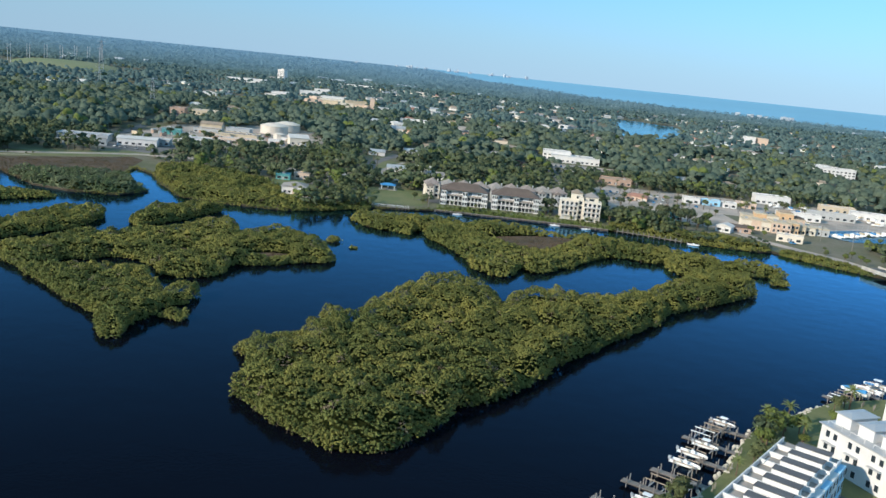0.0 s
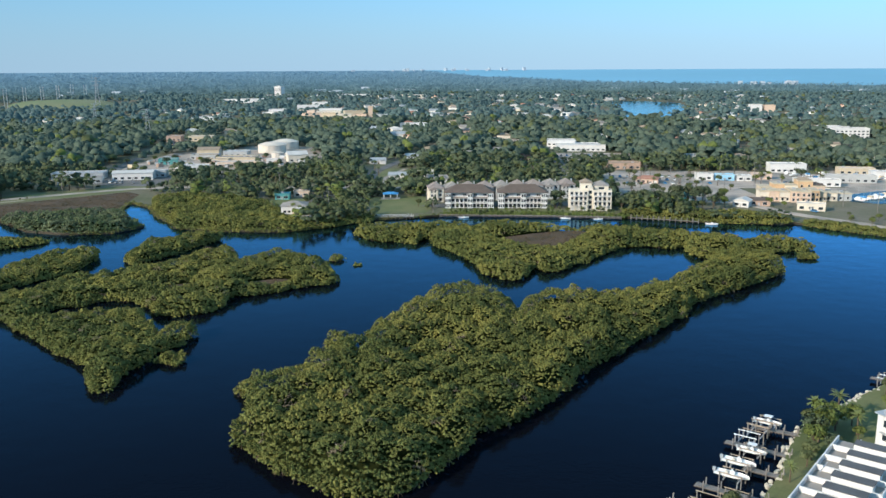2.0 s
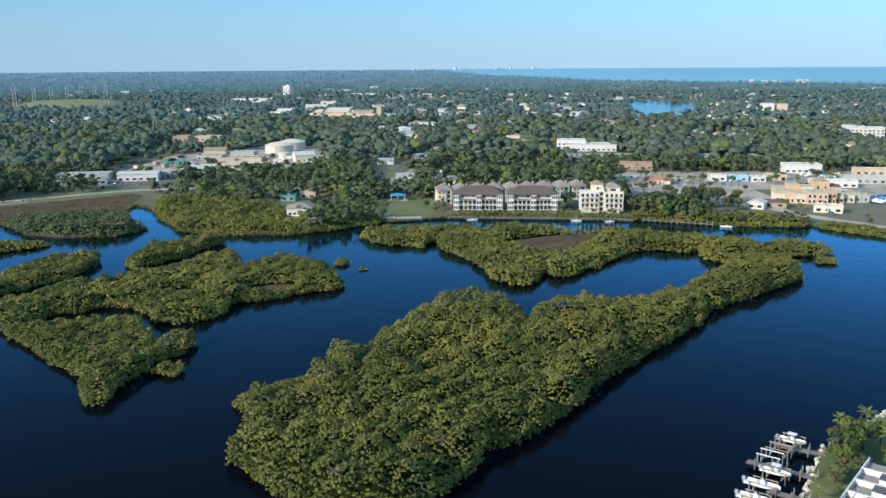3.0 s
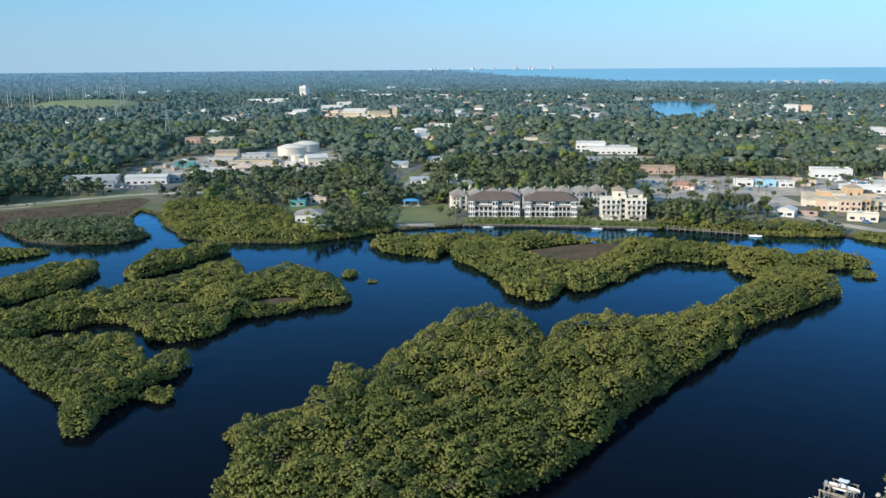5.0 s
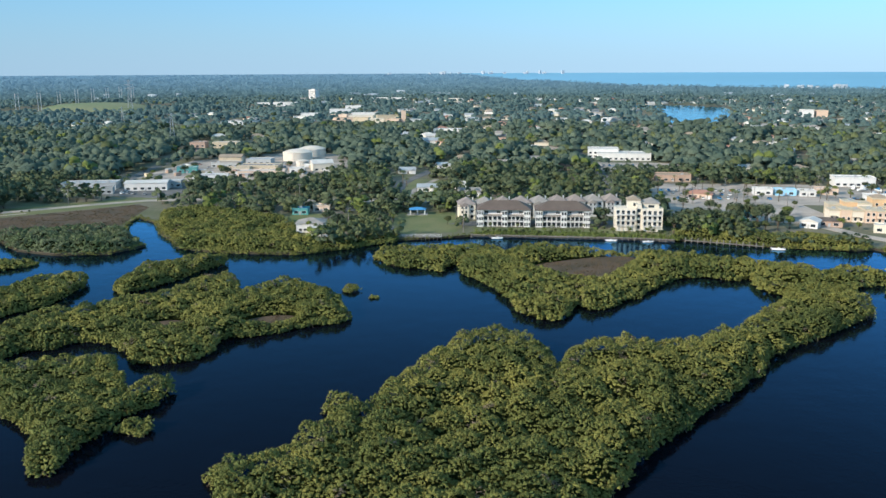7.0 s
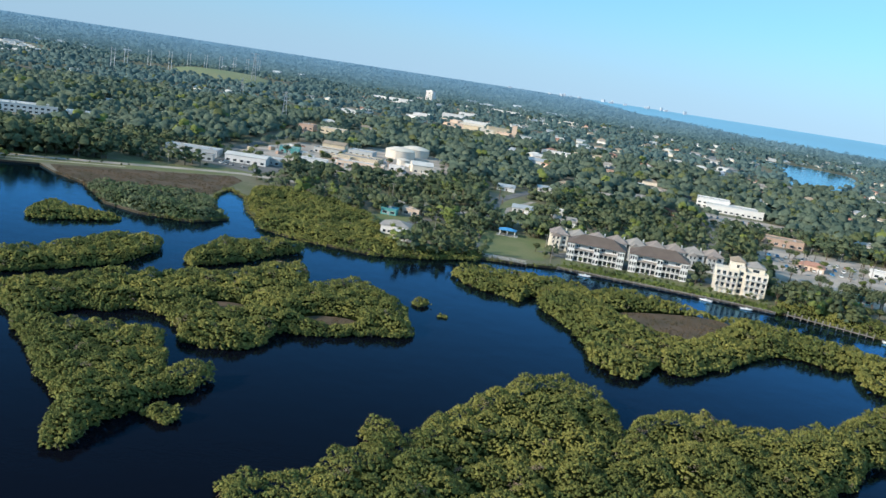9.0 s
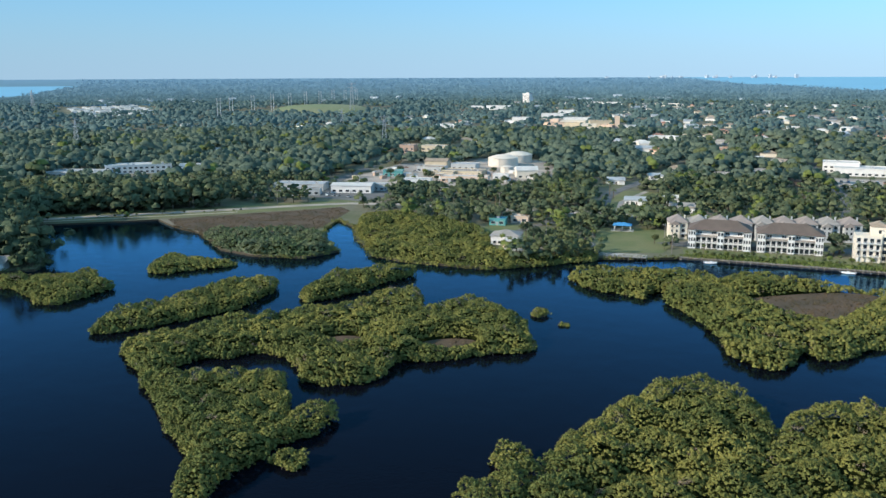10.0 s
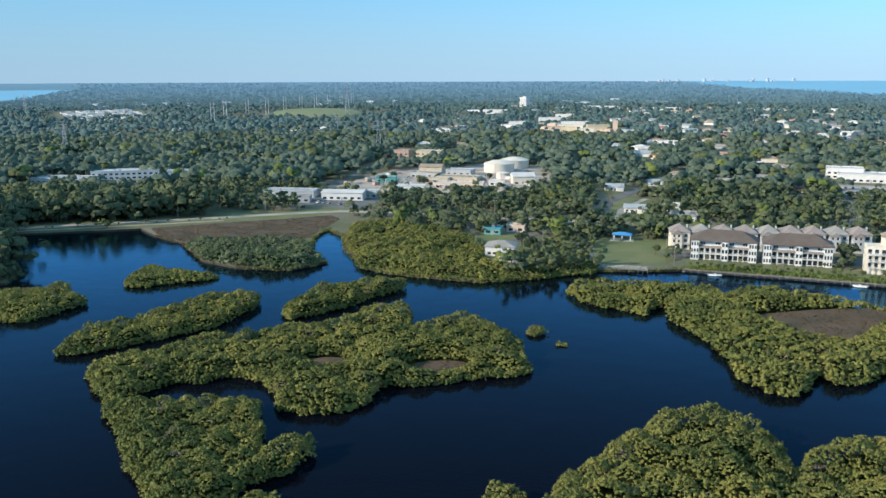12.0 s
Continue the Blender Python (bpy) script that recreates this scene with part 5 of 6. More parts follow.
DOCKS = ((73, 198.5, 62.5, 204), (67.5, 187.5, 53.5, 196.2), (62.5, 178, 54.5, 183), (56, 167.6, 42, 176.2), (48, 161, 34.5, 169.4), (40, 151.4, 27, 160.4))
for ax, ay, bx, by in DOCKS:
    dock(ax, ay, ax + .86 * (bx - ax), ay + .86 * (by - ay))
OUT = 146.0                                             # the docks' bearing
for x, y, kind in ((66.0, 204.8, "canopy"), (61.5, 199.8, ""), (58.6, 196.6, ""), (57.6, 189.6, "canopy"), (53.2, 184.0, "open"), (50.0, 178.4, "open"), (47.0, 170.0, ""), (41.0, 168.6, ""), (36.0, 160.0, "canopy"), (63.4, 202.6, "")):
    inward = 2.2 + max(0, 180 - y) * .11
    x, y = x + .83 * inward, y - .56 * inward
    boat_lift(x, y, OUT)
    if kind:
        boat(x, y, 1.25, OUT + 180, 5.9 if kind == "canopy" else 6.8, kind)
dock(117, 228, 105.5, 236, "timber dock with brown deck by the upper bank")
dock(125, 235, 116.5, 245, "timber dock with brown deck by the upper bank")
for x, y, kind, cover in ((108, 231.5, "", None), (111.5, 235.5, "", None), (116, 239.5, "cover", BLUECOVER), (121, 242.0, "canopy", BLUECOVER), (125.5, 246, "canopy", None)):
    boat_lift(x, y, 140)
    if kind:
        boat(x, y, 1.3, 140, 7.6, kind, "motorboat under light blue canvas on a lift" if cover else "white motorboat on a lift", cover)
g = np.random.default_rng(3)
bank = np.array(SOUTH[:9], dtype=float)
riprap = thing("riprap", pose(0, 0, 0), "pale limestone boulders along the bank", "boulders", kind="")
shapes = []
for k in range(5):
    m = Mesh().ring(0, 0, [(.25, -.3), (.5, -.1), (.46, .25), (.2, .42)], 6)
    m.v = [tuple(c * g.uniform(.8, 1.25) for c in v) for v in m.v]
    shapes.append(m.data("boulder", STONE))
for a, b in zip(bank[:-1], bank[1:]):
    for i in range(int(np.linalg.norm(b - a) / .55)):
        p = a + (b - a) * g.uniform(0, 1) + g.normal(0, .55, 2)
        part("boulder", shapes[int(g.integers(5))], None, riprap, at=pose(p[0], p[1], .45 + g.uniform(-.3, .5), g.uniform(0, 360), g.uniform(0, 360), g.uniform(0, 360)))


# ---- single trees and palms ----
def tree_kind(height, spread, mat, seed):
    """A broadleaf tree: tapered trunk, limbs, and a crown of leaf sprays in lobes."""
    g = np.random.default_rng(seed)
    top = thing("tree", pose(0, 0, -60), "", "tree", "single broadleaf trees")
    part("trunk", Mesh().ring(0, 0, [(.34, -.2), (.24, height * .25), (.14, height * .55)], 8), BARK, top)
    limbs, cs, rs = Mesh(), [], []
    for i in range(9):
        a, e = g.uniform(0, 6.28), g.uniform(.35, 1.0)
        c = (math.cos(a) * spread * .55 * g.uniform(.5, 1.1), math.sin(a) * spread * .55 * g.uniform(.5, 1.1), height * (.5 + .36 * e))
        limbs.beam((0, 0, height * g.uniform(.25, .5)), c, .13)
        cs.append(c), rs.append(spread * g.uniform(.32, .5))
    cs.append((0, 0, height * .84)), rs.append(spread * .45)
    part("branchwork", limbs, BARK, top)
    part("crown", quads("crown", tufts(np.array(cs), np.array(rs), 54, .5, .85, -.5, .4, soft3=(.1, .8, .25)), mat), None, top)
    return top


TREES = [tree_kind(8.5, 4.2, LIGHTGREEN, 1), tree_kind(7.0, 3.6, OLIVE, 2), tree_kind(10.0, 4.6, FOREST_NEAR, 3)]
TREE_LABEL = ["fresh green broadleaf tree with rounded crown", "olive-green spreading tree with open crown", "dark green tall broadleaf tree"]


def tree(k, x, y, size=1.0, turn=0.0, z=LAND):
    at = pose(x, y, z, 0, 0, turn)
    ob = TREES[k]
    if ob.matrix_basis.translation.z < -10:
        ob.matrix_basis = at
    else:
        ob = copy_thing(ob, at)
    ob.scale = (size, size, size)
    return tagged(ob, TREE_LABEL[k], "tree")


def palm_kind(height, seed, fronds=20):
    g = np.random.default_rng(seed)
    top = thing("palm_tree", pose(0, 0, -60), "cabbage palm with grey trunk and round crown", "palm", "palms")
    part("trunk", Mesh().ring(0, 0, [(.26, -.2), (.2, height * .5), (.17, height)], 8), BARK, top)
    frond = Mesh()
    for i in range(5):
        t = i / 4
        wdt = .34 * math.sin(math.pi * (.12 + .85 * t))
        frond.v += [(.2 + 2.0 * t, -wdt, -.9 * t * t), (.2 + 2.0 * t, 0, .12 - .9 * t * t), (.2 + 2.0 * t, wdt, -.9 * t * t)]
    frond.f = [(3 * i + j, 3 * i + j + 3, 3 * i + j + 4, 3 * i + j + 1) for i in range(4) for j in range(2)]
    me = frond.data("frond", PALM)
    for i in range(fronds):
        part("frond", me, None, top, at=pose(0, 0, height, 0, g.uniform(-65, 35), i * 137.5))
    return top



def far_palm_kind(height, seed):
    """A palm far off, whose fronds cannot be told apart."""
    g = np.random.default_rng(seed)
    top = thing("palm_tree", pose(0, 0, -60), "tall cabbage palm among other trees", "palm", "palms")
    part("trunk", Mesh().ring(0, 0, [(.26, -.2), (.2, height * .5), (.17, height)], 6), BARK, top)
    m = Mesh()
    for i in range(22):
        a, e = i * 2.4, g.uniform(-.5, 1.0)
        u, v = math.cos(a), math.sin(a)
        pts = [(.2 + 1.9 * t) for t in (0, .5, 1)]
        for p0, p1, t0, t1 in ((pts[0], pts[1], 0, .5), (pts[1], pts[2], .5, 1)):
            z0, z1 = height + e * t0 * 1.2 - .9 * t0 * t0, height + e * t1 * 1.2 - .9 * t1 * t1
            w0, w1 = .35, (.4 if t1 < 1 else .08)
            m.add([(p0 * u - w0 * v, p0 * v + w0 * u, z0), (p0 * u + w0 * v, p0 * v - w0 * u, z0), (p1 * u + w1 * v, p1 * v - w1 * u, z1), (p1 * u - w1 * v, p1 * v + w1 * u, z1)], [(0, 1, 2, 3)])
    part("crown", m, PALM, top)
    return top


def palm(k, x, y, z=LAND, size=1.0, turn=0):
    ob, at = PALMS[k], pose(x, y, z, 0, 0, turn)
    if ob.matrix_basis.translation.z < -10:
        ob.matrix_basis = at
    else:
        ob = copy_thing(ob, at)
    ob.scale = (size, size, size)
    return ob


PALMS = [palm_kind(7.0, 1), palm_kind(5.0, 2), far_palm_kind(7.0, 3), far_palm_kind(5.5, 4)]
for k, x, y, s in ((0, 73, 190, .75), (0, 76, 195, .85), (2, 79, 199, .7), (0, 80, 204, .7), (1, 71, 186, .6), (0, 84, 208, .5), (2, 76, 187, .55), (1, 45, 158, .8), (1, 48, 163, .6), (1, 42, 152, .8), (0, 99, 212, .5), (1, 104, 224, .6), (1, 108, 227, .5), (0, 85, 196, .4), (0, 78, 197, .8), (2, 74, 193, .75), (0, 82, 201, .75), (1, 77, 203, .6), (0, 87, 204, .6), (1, 69, 183, .5)):
    tree(k, x, y, s, x * 37 % 360)
for k, x, y, s in ((0, 84, 205, 1.0), (1, 79.5, 207, .9), (1, 86, 199, .9), (1, 63, 176, .7), (1, 109, 226, 1.1)):
    palm(k, x, y, size=s)
for k, x, y, s in ((2, 82, 500, .9), (2, 88, 508, 1.0), (0, 95, 502, .9), (2, 101, 512, 1.1), (2, 110, 505, 1.1), (2, 117, 514, 1.0), (1, 122, 500, .9), (2, 108, 520, 1.0), (1, 129, 505, .8), (2, 46, 519, .9), (2, 49, 525, .9), (2, 47, 532, .8),
                   (1, -86, 504, .8), (2, -93, 498, .9), (1, -80, 520, .9), (2, -74, 545, 1.0), (2, -66, 560, 1.0), (1, -82, 535, .9), (2, -40, 562, 1.0), (2, -32, 560, .9), (1, -36, 515, .7), (1, -30, 503, .5), (2, -100, 510, .9), (1, -104, 520, .8),
                   (1, 132, 545, .9), (1, 140, 520, .8), (1, 146, 532, 1.0), (2, 128, 516, 1.1), (2, 134, 524, 1.2), (0, 138, 534, 1.1), (2, 126, 528, 1.2), (2, 118, 524, 1.2), (0, 144, 514, .8),
                   (2, 136, 508, .9), (2, 120, 534, 1.1), (0, 150, 540, .9), (1, 128, 554, .8), (2, 98, 522, 1.0), (2, 92, 518, 1.0), (0, 172, 520, .6), (1, 161, 530, .6), (0, 178, 512, .5), (1, 186, 508, .5), (2, 112, 556, .9),
                   (1, 104, 548, .8), (0, 156, 556, .6), (1, 120, 570, .6), (2, 100, 572, .8), (0, 140, 584, .6), (1, 168, 585, .6), (2, 84, 560, 1.0), (2, 76, 572, 1.0), (1, 110, 616, .7), (0, 128, 628, .7), (2, 150, 622, .7), (1, 172, 628, .7),
                   (0, 196, 622, .7), (2, 96, 640, .9), (1, 118, 660, .7), (2, 160, 664, .8), (0, 184, 668, .8), (1, 206, 640, .7), (2, 232, 634, .9), (0, 250, 652, .8), (2, 140, 676, .9), (1, 100, 700, .9), (2, 142, 712, .9), (0, 78, 712, .9)):
    tree(k, x, y, s, x * 53 % 360)
for i, (x, y) in enumerate(((-90, 478), (-118, 492), (-120, 499), (-96, 489), (58, 492), (20, 497), (36, 498), (2, 500), (-12, 499), (46, 496), (69, 493), (80, 492))):
    palm(2 + i % 2, x, y, size=.6 if -20 < x else .9, turn=i * 50)
g = np.random.default_rng(9)
for i in range(46):
    palm(2 + i % 2, g.uniform(-175, -70), g.uniform(575, 690), size=g.uniform(1.0, 1.5), turn=g.uniform(0, 360))
for i in range(22):
    palm(2 + i % 2, g.uniform(90, 250), g.uniform(600, 720), size=g.uniform(.9, 1.3), turn=g.uniform(0, 360))
for i in range(34):                                     # clipped shrubs before the townhouses
    x = -19 + 2.9 * i
    tree(1 if i % 3 else 0, x, 491.5 + g.uniform(-1.5, 5), g.uniform(.22, .42), g.uniform(0, 360))

# ---- river front: seawall, park, shore house ----
wall = thing("seawall", pose(0, 0, 0), "weathered timber seawall with mooring posts", "seawall")
line = [(-22, 487.6), (2, 486.6), (62, 483.6), (79, 480.6)]
for (ax, ay), (bx, by) in zip(line[:-1], line[1:]):
    n, a = math.hypot(bx - ax, by - ay), math.degrees(math.atan2(by - ay, bx - ax))
    part("wall", Mesh().box(0, -.3, -1.5, n, .1, LAND + .2), TIMBER, wall, at=pose(ax, ay, 0, 0, 0, a))
    part("walkway", Mesh().box(0, -1.5, .8, n, -.3, 1.0), DARKWOOD, wall, at=pose(ax, ay, 0, 0, 0, a))
    for i in range(int(n / 3)):
        part("post", Mesh().ring(3 * i + 1, -1.6, [(.13, -1.5), (.13, 2.0)], 6), TIMBER, wall, at=pose(ax, ay, 0, 0, 0, a))
for x, y, l, turn, kind in ((-8, 483.0, 5.5, 0, "open"), (48, 480.8, 5.4, 180, "open"), (66, 478.8, 5.0, 0, "open"), (124, 464.5, 6, -20, "open")):
    boat(x, y, -.15, turn, l, kind, "small white boat moored at the seawall", GELCOAT)
dock(84, 481, 118, 468, "long low timber dock along the eastern shore")
pav = thing("picnic_pavilion", pose(-56, 548, LAND, 0, 0, 4), "open park pavilion with bright blue roof", "pavilion")
part("slab", Mesh().box(-6, -4, 0, 6, 4, .2), CONCRETE, pav)
part("roof", Mesh().hip(-4.5, -3, 4.5, 3, 3.0, 1.3, .5), BLUECOVER, pav, "bright blue hipped roof")
for u in (-4.2, 0, 4.2):
    for v in (-2.7, 2.7):
        part("post", Mesh().box(u - .2, v - .2, .2, u + .2, v + .2, 3.0), WHITE, pav)
for u in (-2.4, 2.0):
    t = part("picnic_table", Mesh().box(u - .9, -.4, .9, u + .9, .4, .98).box(u - .8, -.06, .2, u - .7, .06, .9).box(u + .7, -.06, .2, u + .8, .06, .9), TIMBER, pav)
pier = thing("fishing_pier", pose(-62, 478.5, 0, 0, 0, 2), "grey fishing pier with rails at the park", "pier")
part("deck", Mesh().box(0, -1.2, 1.35, 26, 1.2, 1.5), TIMBER, pier)
for v in (-1.15, 1.15):
    part("rail", Mesh().box(0, v - .05, 2.45, 26, v + .05, 2.55).box(0, v - .03, 1.95, 26, v + .03, 2.02), WHITE, pier)
    for i in range(14):
        part("post", Mesh().box(2 * i - .06, v - .06, -1.2, 2 * i + .06, v + .06, 2.5), TIMBER, pier)
ramp = thing("boardwalk", pose(-66, 508, LAND, 0, 0, -74), "sloping timber boardwalk down to the pier", "boardwalk")
part("deck", Mesh().box(0, -1.1, .2, 27, 1.1, .32), TIMBER, ramp)
for v in (-1.05, 1.05):
    part("rail", Mesh().box(0, v - .05, 1.2, 27, v + .05, 1.3), TIMBER, ramp)
home = thing("shore_house", pose(-104, 486, LAND, 0, 0, 6), "grey-roofed shore house with white boathouse front", "house")
part("wall", Mesh().box(-8, 2, 0, 6, 14, 4.6), WHITE, home)
part("roof", Mesh().hip(-8, 2, 6, 14, 4.6, 2.4, .6), ROOF_GREY, home)
part("boathouse", Mesh().box(-1, -4, -.4, 8, 2, 3.4), PINK, home)
part("boathouse_roof", Mesh().box(-1.3, -4.3, 3.4, 8.3, 2, 3.6), ROOF_WHITE, home)
part("boathouse_door", Mesh().box(.2, -4.1, -.4, 3.6, -3.95, 2.8).box(4.2, -4.1, -.4, 7.4, -3.95, 2.8), GLASS, home)
part("terrace", Mesh().box(-2, -9, -.6, 10, -4, .3), CONCRETE, home)
for v in (-6, -3.5):
    window(home, v, 2, 1.0, 1.5, 1.2)
boat(-93, 474, .2, 40, 6.0, "canopy", "white motorboat moored at the shore house")
shed = commercial(-124, 541, 9, 7, 3.4, TEAL, BLUECOVER, "small teal shed with blue roof", 5, 12, "garden_shed")
shed = commercial(-114, 552, 10, 7, 3.6, PINK, ROOF_WHITE, "small pinkish house with pale roof", 5, 8, "garden_house")


def utility_pole(x, y, h, turn=0):
    top = thing("utility_pole", pose(x, y, LAND, 0, 0, turn), "tall timber utility pole with crossarm", "pole", "utility poles")
    part("pole", Mesh().ring(0, 0, [(.2, -.3), (.14, h)], 8), TIMBER, top)
    part("crossarm", Mesh().box(-1.3, -.08, h - .8, 1.3, .08, h - .6), TIMBER, top)
    for u in (-1.1, 0, 1.1):
        part("insulator", Mesh().ring(u, 0, [(.08, h - .6), (.06, h - .3)], 6), WHITE, top)


for x, y, h in ((122, 640, 11), (160, 572, 10), (178, 648, 11), (205, 655, 11), (142, 600, 10), (104, 590, 10), (228, 612, 11), (186, 580, 10), (-87, 499, 12), (-26, 494, 13), (-31, 513, 11), (-28, 536, 11), (60, 596, 11), (110, 596, 11), (150, 606, 12), (190, 606, 12), (140, 640, 11), (-180, 604, 10), (-140, 603, 10), (-100, 603, 10), (-360, 508, 10), (-320, 536, 10), (-280, 570, 10), (215, 520, 10), (225, 498, 11)):
    utility_pole(x, y, h, 15)


def pylon_kind(h=46):
    """A lattice transmission tower with three arms."""
    top = thing("transmission_tower", pose(-825, 1768, LAND), "steel lattice transmission tower above the trees", "pylon", "transmission towers")
    for a in range(4):
        s, c = (1, 1, -1, -1)[a], (1, -1, -1, 1)[a]
        part("leg", Mesh().beam((4 * s, 4 * c, 0), (.7 * s, .7 * c, h), .45), STEEL, top)
    m = Mesh()
    for i in range(9):
        z0, z1 = h * i / 9, h * (i + 1) / 9
        r0, r1 = 4 - 3.3 * i / 9, 4 - 3.3 * (i + 1) / 9
        for (a, b), (c, d) in (((1, 1), (1, -1)), ((1, -1), (-1, -1)), ((-1, -1), (-1, 1)), ((-1, 1), (1, 1))):
            m.beam((a * r0, b * r0, z0), (c * r1, d * r1, z1), .25)
    tagged(part("bracing", m, STEEL, top), kind="stuff")
    for z in (.72, .84, .96):
        part("arm", Mesh().beam((-7, 0, h * z), (7, 0, h * z), .45), STEEL, top)
    return top


pyl = pylon_kind()
pyl.matrix_basis = pose(-806, 1795, LAND, 0, 0, 20)
pyl.scale = (1.25, 1.25, 1.4)
for x, y, s in ((-381, 982, .8), (-742, 900, .7), (-1640, 1740, 1.0), (-560, 1240, .7)):
    o = copy_thing(pyl, pose(x, y, LAND, 0, 0, 20))
    o.scale = (s, s, s)


def twin_poles():
    """Two tall steel poles with a crossbeam, of a transmission line."""
    top = thing("transmission_poles", pose(-922, 1463, LAND, 0, 0, 30), "pair of tall pale transmission-line poles", "pylon", "twin-pole transmission line")
    for u in (-3, 3):
        part("pole", Mesh().ring(u, 0, [(.7, 0), (.45, 40)], 8), ROOF_METAL, top)
    for z in (30, 36):
        part("crossbeam", Mesh().beam((-5, 0, z), (5, 0, z), .5), ROOF_METAL, top)
    return top


twin = twin_poles()
for i in range(9):
    copy_thing(twin, pose(-985 - 14 * i, 1600 + 105 * i, LAND, 0, 0, 30))

# ---- bridge ----
bridge = thing("road_bridge", pose(210, 434, 0, 0, 0, -71), "pale concrete road bridge on round piers", "bridge")
part("deck", Mesh().box(-4, -5.5, 2.2, 150, 5.5, 3.0), CONCRETE, bridge)
part("roadway", Mesh().box(-4, -4.9, 3.0, 150, 4.9, 3.05), ASPHALT, bridge)
for v in (-5.3, 5.3):
    part("parapet", Mesh().box(-4, v - .15, 3.0, 150, v + .15, 4.0), CONCRETE, bridge)
for i in range(10):
    for v in (-4, 0, 4):
        part("pier", Mesh().ring(4 + 15 * i, v, [(.5, -2), (.5, 1.4)], 10), CONCRETE, bridge)
    part("pier_cap", Mesh().box(3.2 + 15 * i, -5.2, 1.4, 4.8 + 15 * i, 5.2, 2.2), CONCRETE, bridge)


# ---- parked cars and marina boats ----
def car_kind(mat, label):
    c = thing("car", pose(0, 0, -60), label, "car", "parked cars")
    part("body", Mesh().box(-2.2, -.88, .35, 2.2, .88, .95), mat, c)
    part("cabin", Mesh().add([(-1.5, -.8, .95), (1.1, -.8, .95), (1.1, .8, .95), (-1.5, .8, .95), (-1.1, -.68, 1.5), (.4, -.68, 1.5), (.4, .68, 1.5), (-1.1, .68, 1.5)],
                                [(4, 5, 6, 7), (0, 1, 5, 4), (1, 2, 6, 5), (2, 3, 7, 6), (3, 0, 4, 7)]), GLASS, c)
    part("car_roof", Mesh().box(-1.08, -.66, 1.5, .38, .66, 1.55), mat, c)
    for u in (-1.4, 1.4):
        for v in (-.8, .8):
            part("wheel", Mesh().box(u - .32, v - .1, 0, u + .32, v + .1, .64), DARKWOOD, c)
    return c


CARS = [car_kind(GELCOAT, "white parked car"), car_kind(STEEL, "silver-grey parked car"), car_kind(ROOF_RED, "dark red parked car"), car_kind(BLUECOVER, "blue parked car")]
CAR_LABEL = ["white saloon car parked on the paving", "silver-grey car parked on the paving", "dark red car parked on the paving", "blue car parked on the paving"]
g = np.random.default_rng(21)
spots = [(100 + 5.2 * i, 616 + 18 * j, 90) for i in range(13) for j in range(3)] + [(-286 + 4.5 * i, 622 - i, 100) for i in range(9)] + [(-280 + 9 * i, 795 - 12 * (i % 3), 20) for i in range(10)] + \
        [(76 + 5 * i, 780 + 24 * j, 90) for i in range(13) for j in range(2)] + [(215 + 5 * i, 612 + 5 * j, 20) for i in range(7) for j in range(2)] + [(-150, 596, 0), (-20, 597, 0), (40, 600, 180), (190, 498, -70)]
for i, (x, y, turn) in enumerate(spots):
    if g.random() < .7:
        k = int(g.choice(4, p=[.4, .35, .1, .15]))
        at = pose(x, y, LAND + .2, 0, 0, turn + g.uniform(-4, 4))
        if CARS[k].matrix_basis.translation.z < -10:
            CARS[k].matrix_basis, o = at, CARS[k]
        else:
            o = copy_thing(CARS[k], at)
        tagged(o, CAR_LABEL[k])
def yard_boat(cover, label):
    """A boat far off: hull, cabin and cover or mast."""
    b = thing("motorboat", pose(0, 0, -60), label, "boat", "marina boats")
    part("hull", hull(8.5, 2.7, 1.3), GELCOAT, b)
    part("cabin", Mesh().box(-1.8, -.9, 1.1, 1.4, .9, 2.3), cover, b)
    part("mast", Mesh().ring(.2, 0, [(.07, 1.2), (.04, 8.5)], 5), STEEL, b)
    return b


FLEET = [yard_boat(GELCOAT, "white boat with low cabin in the marina"), yard_boat(BLUECOVER, "white boat with blue cover in the marina"), yard_boat(TAN, "white boat with tan cover in the marina")]
g = np.random.default_rng(44)
for i in range(48):
    if i < 14:                                         # along the basin's quay
        x, y, z, turn = 232 + 5 * i, 541 + 3.2 * i + g.uniform(-2, 2), LAND + .1, 120 + g.uniform(-8, 8)
    else:                                              # laid up on the hard
        x, y, z, turn = 236 + (i % 9) * 11 + g.uniform(-3, 3), 596 + (i // 9) * 15 + g.uniform(-4, 4), LAND + .3, g.uniform(-30, 30) + 90 * (i % 2)
    ob = FLEET[i % 3]
    if i < 3:
        ob.matrix_basis = pose(x, y, z, 0, 0, turn)
    else:
        copy_thing(ob, pose(x, y, z, 0, 0, turn))
for x, y, w, d, h, wall, roof, turn in ((232, 604, 30, 9, 4.2, WHITE, ROOF_WHITE, -12), (262, 622, 34, 9, 4.6, GREYWALL, ROOF_WHITE, -10), (300, 640, 30, 10, 5, WHITE, ROOF_METAL, -14), (212, 562, 22, 8, 3.6, CREAM, ROOF_METAL, -20), (286, 668, 26, 10, 4.4, TAN, ROOF_WHITE, -8)):
    commercial(x, y, w, d, h, wall, roof, "long low boatyard shed with pale roof", turn, 20, "boat_shed")
house(4, -305, 366, 25, 0)
# trees added round the house, mostly out of view, to shade it
for k, x, y, s in ((2, -312, 360, 1.3), (2, -318, 366, 1.4), (2, -308, 357, 1.1), (2, -296, 380, 1.2), (2, -303, 384, 1.3), (2, -294, 372, .7), (2, -322, 360, 1.4), (2, -315, 380, 1.4)):
    tree(k, x, y, s, x * 31 % 360)


